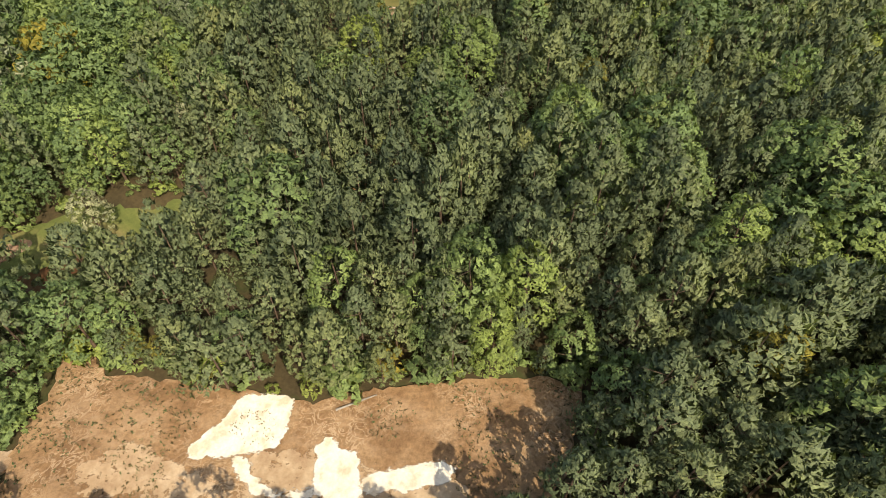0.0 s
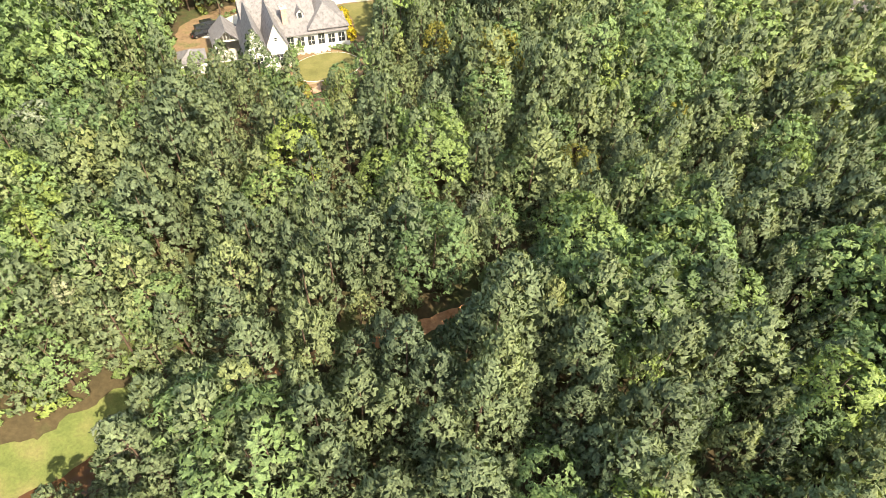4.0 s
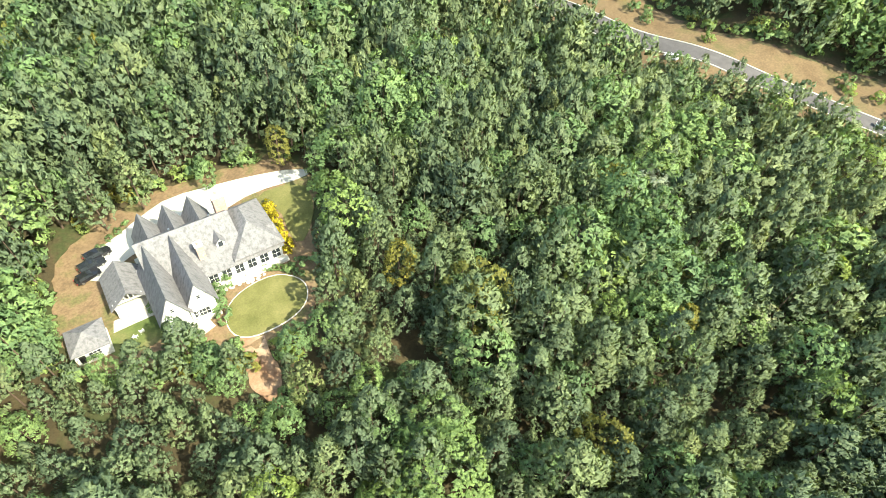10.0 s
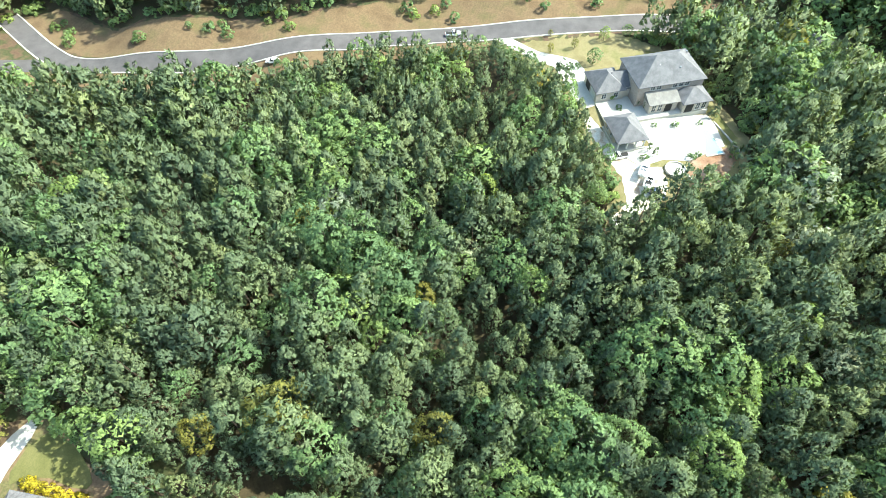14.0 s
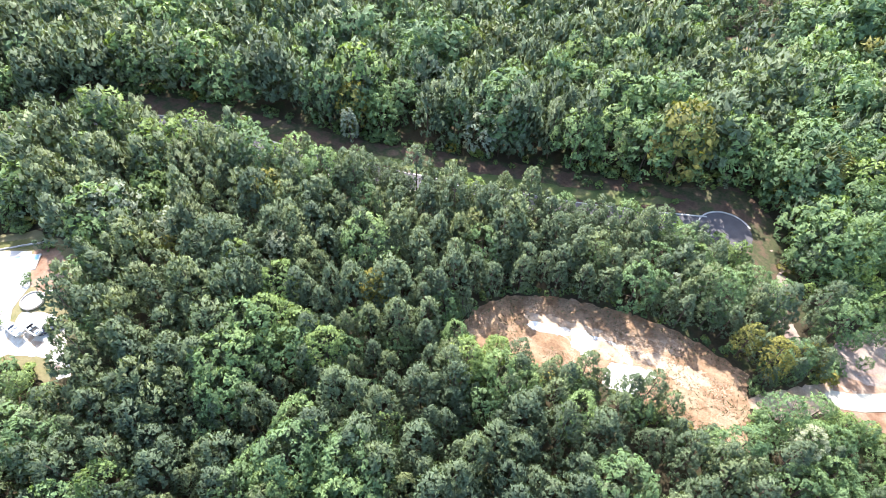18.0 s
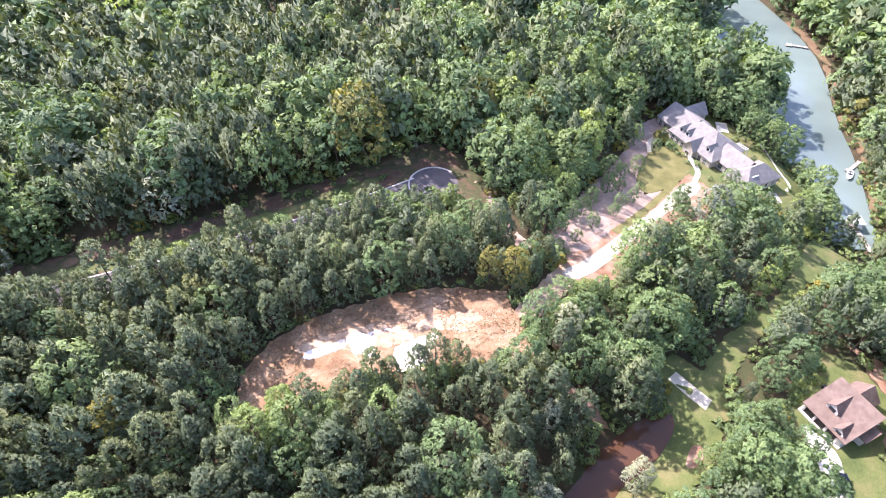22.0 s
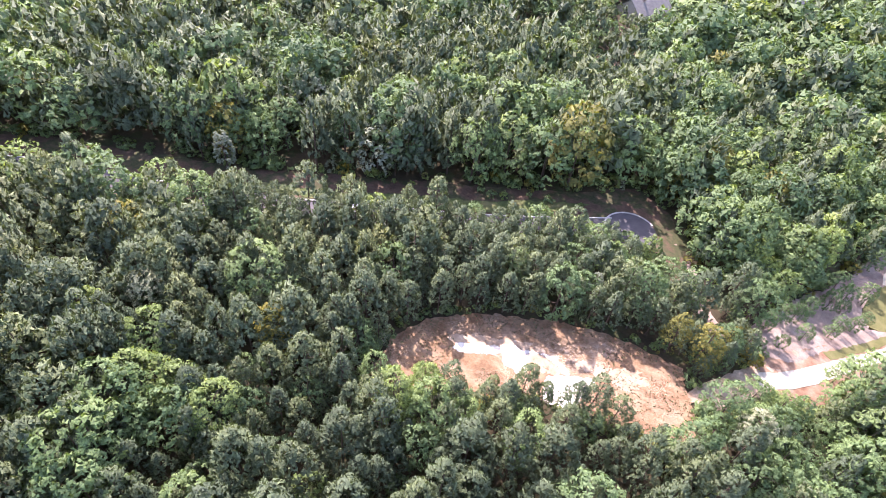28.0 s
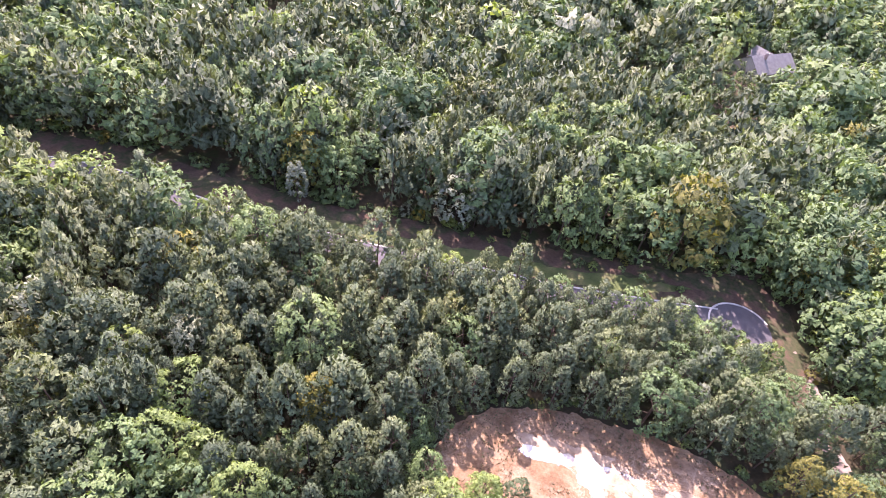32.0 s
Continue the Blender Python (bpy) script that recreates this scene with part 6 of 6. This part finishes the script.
for k in range(24):
    t = rnd.random()
    x, y = -119.5 - 3 * t + rnd.uniform(-1.2, 1.2), -37 + 25 * t
    if k > 15:
        x, y = -146 + rnd.uniform(-2, 3), -36 + 5.0 * (k - 15)
    shrub("round" if k % 3 else "green", x, y, rnd.uniform(0.8, 1.3), "green foundation shrub by the lake house", "lake house shrubs", 53 * k)
for k in range(10):
    shrub("green" if k % 2 else "bright", -91.6 - 1.5 * k + rnd.uniform(-1, 1), 54.4 - 0.55 * k + rnd.uniform(-0.8, 0.8), rnd.uniform(0.8, 1.3), "loose green shrub beside the red-roofed house", "red house shrubs", 67 * k)
for k in range(26):
    i = rnd.randrange(4, 66)
    x, y = ROAD[i]
    x, y = x / SCALE + rnd.uniform(6.5, 14), y / SCALE + rnd.uniform(0, 4)
    shrub("green" if k % 4 else "bright", x, y, rnd.uniform(1.1, 2.2), "scrubby green bush on the dry bank", "bank bushes", 71 * k)
for k in range(22):
    t = rnd.random()
    shrub("green" if k % 3 else "bright", 100 - 135 * t, -22.5 - 12 * t + rnd.uniform(-2.5, 1.0), rnd.uniform(0.7, 1.4), "weedy bush on the shaded verge", "verge bushes", 37 * k)

# young trees
for x, y, kind, size in ((137.6, 91.4, "yellow", 0.33), (141.2, 85.3, "yellow", 0.33), (135.4, 79.2, "broad", 0.38), (147.2, 78.0, "bright", 0.40), (152.0, 72.0, "broad", 0.28), (145.0, 93.0, "yellow", 0.22)):
    plant(kind, SCALE * x, SCALE * y, size, 30 * x, 1, "young staked tree on the tan lawn", "young lawn trees", 1.25)
for x, y, size in ((-62.5, 6.4, 0.32), (-66.2, -0.5, 0.42), (-71, -4, 0.5), (-74.5, 0.5, 0.42), (-79, -9, 0.5), (-83, -3.4, 0.36), (-87, -14, 0.55), (-92, -9, 0.42), (-95, -20, 0.5), (-103, -24, 0.45), (-97.5, -13.4, 0.35), (-109, -36, 0.6), (-100, 3, 0.62), (-96, 7.6, 0.6), (-104, -2.5, 0.5), (-110, 0, 0.6), (-88, 8.5, 0.5), (-114, -1.5, 0.65), (-124, -1, 0.7), (-78, 10.5, 0.55)):
    plant("broad", SCALE * x, SCALE * y, size, 47 * x, int(abs(x)) % 5, "young broadleaf tree in the bare yard", "young yard trees")
for x, y, size in ((-148, -30, 0.9), (-151, -24, 0.95), (-154, -20, 0.85), (-150, -40, 0.9), (-146, -44, 1.0), (-152, -34, 0.85), (-156, -12, 0.7), (-147, 4, 0.9), (-143, 8, 1.0), (-150, 0.5, 0.8)):
    plant("broad", SCALE * x, SCALE * y, size, 23 * x, int(abs(x)) % 5, "broadleaf tree between the lake house and the water", "shore trees")
for x, y, size in ((-86.8, -7.0, 0.42), (-91.7, -14.8, 0.36), (-74.2, -4.9, 0.5), (-80.7, -12.2, 0.36), (-67.9, 4.5, 0.34), (-100.8, -20.9, 0.34), (-113.4, -30.3, 0.42), (-101.1, -1.8, 0.7), (-91.1, -20.6, 0.7), (-106, -6, 0.6), (-124, -9, 0.62), (-119, -3, 0.66)):
    plant("broad", SCALE * x, SCALE * y, size, 61 * x, int(abs(y)) % 5, "young broadleaf tree in the bare yard", "young yard trees")
plant("pine", SCALE * -21.2, SCALE * 160.8, 1.0, 0, 1, "pine with a tall bare trunk beside the drive", "pines")
plant("pine", SCALE * -27.5, SCALE * 158.0, 1.0, 90, 2, "pine with a tall bare trunk beside the drive", "pines")


def undergrowth():
    """Brush and saplings along the edges of the woods."""
    g = np.random.default_rng(77)
    px, py, ph = [], [], []
    for poly, margin in OPEN:
        if poly is LAKE or poly is POND:
            lo, hi, count = 0.6, 4.0, 0.5
        elif poly is CLEARING:
            lo, hi, count = 0.3, 3.4, 1.7
        else:
            lo, hi, count = 0.3, 4.2, 0.8
        for x, y in resample(poly, 1.0):
            for _ in range(int(g.poisson(count))):
                px.append(x + g.uniform(-hi, hi)), py.append(y + g.uniform(-hi, hi))
                ph.append(g.uniform(0.9, 3.6))
    px, py, ph = np.array(px), np.array(py), np.array(ph)
    south = (py < 17 * SCALE) & (py > 4 * SCALE) & (px > -50 * SCALE) & (px < 16 * SCALE)
    ph = np.where(south, ph * 0.4, ph)
    keep = np.ones(px.size, bool)
    for poly, margin in OPEN:
        keep &= signed(poly, px, py) > 0.3
    keep &= from_edge(plan([(0, 0), (-6, 60), (0, 85)]), px, py, False) < 250
    px, py, ph = px[keep], py[keep], ph[keep]
    zs = ground_z(px, py)
    forms = [tree_template(500 + k, "broad", 1.0, 0.62, 14, 9, 1.1, 0.05) for k in range(6)]
    tris, faces, tints, slots = [], [], [], []
    for x, y, h, z in zip(px, py, ph, zs):
        q, face = forms[int(g.integers(6))]
        tris.append(q * [h * g.uniform(0.8, 1.3), h * g.uniform(0.8, 1.3), h] + [x, y, z])
        faces.append(face)
        tints.append(np.tile([g.uniform(0.3, 0.8), np.clip(g.normal(0.1, 0.25), 0, 0.9)], (len(q), 1)))
        slots.append(np.full(len(q), int(g.choice([0, 1, 2, 3], p=[0.82, 0.09, 0.07, 0.02]))))
    me = leaf_object_mesh("brush", np.concatenate(tris), np.concatenate(faces), np.concatenate(tints), [M_LEAF, M_BRIGHT, M_YELLOW, M_SILVER], np.concatenate(slots))
    return tagged(new("undergrowth", me), "leafy brush and saplings along the woods' edges", "undergrowth", kind="stuff")


undergrowth()


# ---------------------------------------------------------------- vehicles
def loft(rings):
    """A skin over cross-sections of equal count, closed at both ends."""
    bm = bmesh.new()
    rows = [[bm.verts.new(p) for p in ring] for ring in rings]
    for a, b in zip(rows, rows[1:]):
        for k in range(len(a)):
            bm.faces.new((a[k], a[(k + 1) % len(a)], b[(k + 1) % len(a)], b[k]))
    bm.faces.new(rows[0][::-1]), bm.faces.new(rows[-1])
    bmesh.ops.recalc_face_normals(bm, faces=bm.faces[:])
    return bm


def wheel(parent, x, y, r=0.36, w=0.24):
    top = new("wheel")
    top.parent = parent
    top.matrix_local = pose(x, y, r, 90, 0, 0)
    for name, rad, wid, mat in (("tyre", r, w, M_RUBBER), ("rim", r * 0.62, w + 0.02, M_STEEL)):
        bm = bmesh.new()
        bmesh.ops.create_cone(bm, cap_ends=True, segments=18, radius1=rad, radius2=rad, depth=wid)
        if name == "tyre":
            bmesh.ops.bevel(bm, geom=[e for e in bm.edges if abs(e.verts[0].co.z - e.verts[1].co.z) < 1e-4], offset=0.05, segments=2, affect="EDGES")
        part(name, bm, mat, top)


def car(name, x, y, turn, paint, label, shape="suv", z=None):
    """A car that heads along its own x; shape: suv, sedan or pickup."""
    top = new(name)
    x, y = SCALE * x, SCALE * y
    top.matrix_world = pose(x, y, (gh(x, y) + 0.14) if z is None else z, 0, 0, turn)
    long = {"suv": 5.0, "sedan": 4.7, "pickup": 5.7}[shape]
    h = long / 2
    belt = 1.05 if shape != "sedan" else 0.9
    stations = [(-h, 0.62, 0.45, belt - 0.25), (-h + 0.15, 0.86, 0.32, belt - 0.04), (-h * 0.4, 0.95, 0.28, belt), (h * 0.35, 0.95, 0.28, belt), (h * 0.6, 0.92, 0.28, belt - 0.08), (h - 0.2, 0.84, 0.32, belt - 0.2), (h, 0.62, 0.42, belt - 0.38)]
    part("body", loft([[(px, -w, z0), (px, -w * 1.02, (z0 + z1) / 2), (px, -w * 0.93, z1), (px, w * 0.93, z1), (px, w * 1.02, (z0 + z1) / 2), (px, w, z0)] for px, w, z0, z1 in stations]), paint, top)
    back, front, roof = {"suv": (-h + 0.12, h * 0.42, 1.78), "sedan": (-h + 0.55, h * 0.40, 1.42), "pickup": (-h * 0.10, h * 0.46, 1.80)}[shape]
    cab = [(back, 0.86, belt - 0.03), (back + 0.18, 0.74, roof), (front - 0.75, 0.74, roof), (front, 0.86, belt - 0.03)]
    part("glasshouse", solid([(cx, s * w, cz) for s in (-1, 1) for cx, w, cz in cab], [(0, 1, 2, 3), (7, 6, 5, 4), (0, 4, 5, 1), (1, 5, 6, 2), (2, 6, 7, 3), (3, 7, 4, 0)]), M_GLASS, top, "dark tinted windows")
    part("roof_panel", boxes((back + 0.2, front - 0.78, -0.73, 0.73, roof - 0.02, roof + 0.04), bevel=0.02), paint, top)
    for s in (-1, 1):
        for px in (back + 0.12, (back + front) / 2 - 0.2, front - 0.4):
            part("pillar", boxes((px - 0.05, px + 0.05, s * 0.80 - 0.035, s * 0.80 + 0.035, belt - 0.03, roof)), paint, top)
        part("headlight", boxes((h - 0.16, h - 0.03, s * 0.58 - 0.16, s * 0.58 + 0.16, belt - 0.42, belt - 0.26)), M_HULL, top)
        part("taillight", boxes((-h + 0.0, -h + 0.12, s * 0.64 - 0.1, s * 0.64 + 0.1, belt - 0.38, belt - 0.1)), M_RED, top)
        part("mirror", boxes((front - 0.2, front - 0.05, s * 1.02 - 0.09, s * 1.02 + 0.09, belt, belt + 0.16), bevel=0.02), paint, top)
        for px in (-h * 0.60, h * 0.62):
            wheel(top, px, s * 0.84)
    if shape == "pickup":
        part("bed_floor", boxes((-h + 0.25, back - 0.1, -0.78, 0.78, belt - 0.06, belt + 0.02)), M_DARK, top)
    return tagged(top, label, "car", "parked cars")


car("suv", -29.4, 152.1, 20, M_CAR_BLACK, "black sport utility vehicle parked on the drive")
car("suv", -30.4, 150.0, 22, M_CAR_GREY, "dark grey sport utility vehicle parked on the drive")
car("sedan", -31.2, 147.9, 24, M_CAR_BLACK, "black sedan parked at the drive's end", "sedan")
car("pickup_truck", 102.6, 67.6, 118, M_CAR_WHITE, "white pickup truck beside the pool house", "pickup")
car("pickup_truck", 94.0, 58.2, 60, M_CAR_BLUE, "dark blue pickup truck on the sandy yard", "pickup")
car("pickup_truck", 138.2, 120.2, -66, M_CAR_WHITE, "white pickup truck on the road", "pickup", gh(SCALE * 138.2, SCALE * 120.2) + 0.16)
car("suv", 29.5, -16.4, 190, M_CAR_WHITE, "white sport utility vehicle on the shaded road", "suv", gh(SCALE * 29.5, SCALE * -16.4) + 0.16)
car("jeep", -90.6, 71.2, 70, M_CAR_GREY, "dark open off-roader on the drive of the red-roofed house")
car("sedan", 113.5, 167.0, 110, M_CAR_WHITE, "white car under trees beside the road", "sedan")


def boat(name, x, y, turn, label, z=None, trailer=True, cover=False):
    top = new(name)
    x, y = SCALE * x, SCALE * y
    up = 0.75 if trailer else -0.25
    top.matrix_world = pose(x, y, (gh(x, y) + 0.1) if z is None else z, 0, 0, turn)
    st = [(-3.1, 1.05, 0.25, 0.95), (-1.0, 1.15, 0.12, 0.98), (1.2, 1.05, 0.12, 1.05), (2.4, 0.66, 0.32, 1.15), (3.2, 0.06, 0.75, 1.22)]
    part("hull", loft([[(px, -w, z1 + up), (px, -w * 0.75, z0 + 0.25 + up), (px, 0, z0 + up), (px, w * 0.75, z0 + 0.25 + up), (px, w, z1 + up), (px, w * 0.86, z1 + 0.03 + up), (px, -w * 0.86, z1 + 0.03 + up)] for px, w, z0, z1 in st]), M_HULL, top, "white hull")
    part("cockpit", boxes((-2.4, 0.5, -0.8, 0.8, 1.0 + up, 1.06 + up)), M_CANVAS if cover else M_DARK, top)
    part("windscreen", solid([(0.5, -0.85, 1.0 + up), (0.5, 0.85, 1.0 + up), (0.15, 0.7, 1.45 + up), (0.15, -0.7, 1.45 + up), (0.56, -0.85, 1.0 + up), (0.56, 0.85, 1.0 + up), (0.21, 0.7, 1.45 + up), (0.21, -0.7, 1.45 + up)],
                             [(0, 1, 2, 3), (4, 5, 6, 7), (0, 1, 5, 4), (1, 2, 6, 5), (2, 3, 7, 6), (3, 0, 4, 7)]), M_GLASS, top)
    for s in (-0.45, 0.45):
        part("seat", boxes((-1.0, -0.4, s - 0.28, s + 0.28, 1.02 + up, 1.4 + up), bevel=0.06), M_HULL, top)
    part("engine_cover", boxes((-2.9, -2.2, -0.5, 0.5, 1.0 + up, 1.3 + up), bevel=0.08), M_HULL, top)
    if trailer:
        part("trailer_frame", boxes((-2.9, 2.6, -0.85, -0.73, 0.55, 0.68), (-2.9, 2.6, 0.73, 0.85, 0.55, 0.68), (-2.0, -1.85, -0.85, 0.85, 0.5, 0.62), (2.5, 4.2, -0.06, 0.06, 0.5, 0.62)), M_STEEL, top)
        for s in (-1, 1):
            wheel(top, -1.3, s * 1.05, 0.32, 0.2)
        part("trailer_jack", boxes((3.9, 4.0, -0.05, 0.05, 0.0, 0.8)), M_STEEL, top)
    return tagged(top, label, "boat", "boats")


boat("motorboat", 96.6, 59.8, -12, "white motorboat on a trailer in the sandy yard")
boat("motorboat", 99.6, 61.4, -10, "white motorboat with a grey cover on a trailer", cover=True)


# ---------------------------------------------------------------- docks and the shore
def dock(x0, y0, x1, y1, width, head, label, roof=False):
    a, b = Vector((SCALE * x0, SCALE * y0)), Vector((SCALE * x1, SCALE * y1))
    long = (b - a).length
    top = new("dock")
    top.matrix_world = pose(a.x, a.y, LAKE_Z + 0.55, 0, 0, math.degrees(math.atan2(b.y - a.y, b.x - a.x)))
    n = int(long / 0.5)
    for k in range(n):
        part("plank", boxes((0.5 * k, 0.5 * k + 0.46, -width / 2, width / 2, 0.0, 0.07)), M_WOOD, top)
    for k in range(int(head / 0.5)):
        part("head_plank", boxes((long - 0.2 + 0.5 * k, long + 0.26 + 0.5 * k, -head / 2, head / 2, 0.0, 0.07)), M_WOOD, top)
    for px in [0.6 + 2.2 * k for k in range(max(2, int(long / 2.2)))] + [long + head * 0.8]:
        for s in (-1, 1):
            part("pile", boxes((px - 0.1, px + 0.1, s * (width / 2 + 0.08) - 0.1, s * (width / 2 + 0.08) + 0.1, -2.5, 0.5)), M_WOOD, top)
    if roof:
        for px in (long + 0.3, long + head - 0.5):
            for s in (-1, 1):
                part("roof_post", boxes((px - 0.08, px + 0.08, s * head * 0.4 - 0.08, s * head * 0.4 + 0.08, 0, 2.5)), M_WHITE, top)
        part("dock_roof", hip(long + 0.2, long + head - 0.4, -head * 0.4, head * 0.4, 2.5, 0.9, 0.3), M_HULL, top, "white boat dock roof")
    return tagged(top, label, "dock", "docks")


dock(-154.5, 19.5, -157.5, 11.0, 1.5, 4.5, "weathered wooden dock with a white roofed head", True)
dock(-183, -14.5, -176.5, -12.0, 1.3, 2.2, "short weathered wooden dock on the lake")
dock(-222, -84, -217, -88, 1.5, 3.0, "weathered wooden dock on the far shore")
dock(-176, -97, -181, -99.5, 1.3, 2.2, "small wooden dock by the wooded shore")
dock(-237, -146, -231, -149, 1.4, 3.0, "weathered wooden dock on the far shore")
boat("pontoon_boat", -174.5, -9.8, 40, "white motorboat moored by the short dock", LAKE_Z, False)
boat("motorboat", -159.5, 9.0, 70, "white motorboat with a red cover moored at the dock", LAKE_Z, False)
sheet("far_shore_sand", ragged(plan([(-219, -131), (-229, -99), (-221, -74), (-196, -38), (-185, -16), (-171, 3), (-158, 18), (-154, 22), (-158, 24), (-173, 8), (-187, -12), (-199, -36), (-222, -70), (-232, -98), (-228, -132)]), 0.5, 51, 2.0), 0.05, M_BANK, "bank of dry grass and clay along the far shore", "shore")
sheet("far_shore_grass", ragged(plan([(-157, 23), (-172, 7.5), (-186, -12), (-195, -30), (-198, -29), (-190, -9), (-176, 11), (-163, 26)]), 0.5, 52, 2.0), 0.06, M_GREEN, "strip of grass along the far shore", "grass")
sheet("far_shore_beach", ragged(plan([(-238, -150), (-249, -208), (-258, -205), (-252, -160), (-244, -140)]), 0.6, 53, 2.0), 0.07, M_SANDY, "pale sandy shore far up the lake", "shore")

# ---------------------------------------------------------------- small things
log = new("fallen_log")
lx, ly = SCALE * -9.8, SCALE * 27.2
log.matrix_world = pose(lx, ly, gh(lx, ly) + 0.25, 0, 0, 22)
bm = bmesh.new()
bmesh.ops.create_cone(bm, cap_ends=True, segments=9, radius1=0.16, radius2=0.09, depth=5.6, matrix=pose(0, 0, 0, 0, 90, 0))
part("stem", bm, M_GREY_BARK, log)
part("broken_branch", boxes((0.6, 1.4, 0.05, 0.12, 0.0, 0.08), bevel=0.02), M_GREY_BARK, log)
tagged(log, "pale bare fallen log at the field's edge", "log")
for x, y, tilt in ((17.0, 42.0, 8), (-88.0, 31.0, 5), (-90.0, 33.5, 12)):
    snag = new("dead_tree")
    snag.matrix_world = pose(SCALE * x, SCALE * y, gh(SCALE * x, SCALE * y), tilt, 0, 40 * x)
    tv, tf = trunk_faces(11.0, 0.17, int(x) + 200, 16, 6, 3.2, 0.4)
    new("trunk", raw_mesh("trunk", tv, tf, [M_GREY_BARK], smooth=True)).parent = snag
    tagged(snag, "bare grey dead tree with leafless limbs", "dead tree", "dead trees")


# ---------------------------------------------------------------- garden furniture
def lawn_chair(x, y, turn, label="white slatted lawn chair on the grass", group="white lawn chairs"):
    """A low chair with a sloped slatted back."""
    top = new("lawn_chair")
    x, y = SCALE * x, SCALE * y
    top.matrix_world = pose(x, y, gh(x, y) + 0.12, 0, 0, turn)
    part("seat", boxes((-0.3, 0.3, -0.3, 0.3, 0.34, 0.40)), M_WHITE, top)
    for k in range(4):
        sx = -0.26 + 0.14 * k
        part("back_slat", solid([(sx, 0.28, 0.36), (sx + 0.11, 0.28, 0.36), (sx + 0.11, 0.55, 1.0), (sx, 0.55, 1.0), (sx, 0.31, 0.36), (sx + 0.11, 0.31, 0.36), (sx + 0.11, 0.58, 1.0), (sx, 0.58, 1.0)],
                                [(0, 1, 2, 3), (4, 5, 6, 7), (0, 1, 5, 4), (1, 2, 6, 5), (2, 3, 7, 6), (3, 0, 4, 7)]), M_WHITE, top)
    for s in (-0.34, 0.34):
        part("armrest", boxes((s - 0.06, s + 0.06, -0.34, 0.36, 0.56, 0.60)), M_WHITE, top)
        for ly in (-0.28, 0.26):
            part("leg", boxes((s - 0.03, s + 0.03, ly - 0.03, ly + 0.03, 0, 0.56)), M_WHITE, top)
    return tagged(top, label, "chair", group)


for x, y, turn in ((-26.0, 133.0, 150), (-25.0, 133.6, 200), (-20.4, 132.4, 90)):
    lawn_chair(x, y, turn)
for k in range(4):
    lawn_chair(-25.8 + 1.0 * math.cos(1.57 * k), 136.9 + 0.9 * math.sin(1.57 * k), 90 * k - 90, "white slatted chair at the patio table", "patio chairs")
table = new("patio_table")
table.matrix_world = pose(SCALE * -25.8, SCALE * 136.9, gh(SCALE * -25.8, SCALE * 136.9) + 0.14)
bm = bmesh.new()
bmesh.ops.create_cone(bm, cap_ends=True, segments=20, radius1=0.62, radius2=0.62, depth=0.05, matrix=pose(0, 0, 0.73))
part("tabletop", bm, M_WHITE, table)
part("pedestal", boxes((-0.06, 0.06, -0.06, 0.06, 0, 0.72)), M_STEEL, table)
part("foot", boxes((-0.35, 0.35, -0.05, 0.05, 0, 0.05), (-0.05, 0.05, -0.35, 0.35, 0.0, 0.045)), M_STEEL, table)
tagged(table, "round white patio table among chairs", "table")


def stubble():
    """Tufts of dry grass and weeds scattered over the cleared field."""
    g = np.random.default_rng(91)
    xs, ys = np.array(CLEARING).T
    px, py = g.uniform(xs.min(), xs.max(), 5200), g.uniform(ys.min(), ys.max(), 5200)
    d = signed(CLEARING, px, py)
    patch = np.array([noise.noise((x * 0.12, y * 0.12, 5.0)) for x, y in zip(px, py)])
    bare = (px > -29 * SCALE) & (px < 3 * SCALE) & (py > 14.5 * SCALE) & (py < 29 * SCALE)
    ok = (d < -0.4) & (~bare | (patch > 0.3)) & ((patch > 0.02) | (d > -2.5) | (g.uniform(0, 1, px.size) < 0.15))
    px, py = px[ok], py[ok]
    zs = ground_z(px, py) + 0.06
    verts, faces, mats = [], [], []
    for x, y, z in zip(px, py, zs):
        m = 0 if g.uniform() < 0.72 else 1
        for _ in range(4):
            a, h, w = g.uniform(0, 6.283), g.uniform(0.10, 0.26), g.uniform(0.06, 0.15)
            ox, oy = g.uniform(-0.2, 0.2, 2)
            o = len(verts)
            verts += [(x + ox - w * math.cos(a), y + oy - w * math.sin(a), z), (x + ox + w * math.cos(a), y + oy + w * math.sin(a), z), (x + ox + g.uniform(-0.2, 0.2), y + oy + g.uniform(-0.2, 0.2), z + h)]
            faces.append((o, o + 1, o + 2))
            mats.append(m)
    me = raw_mesh("stubble", verts, faces, [M_DRY, M_LEAF], mats)
    return tagged(new("stubble", me), "dry grass tufts and weeds on the cleared field", "grass", kind="stuff")


stubble()
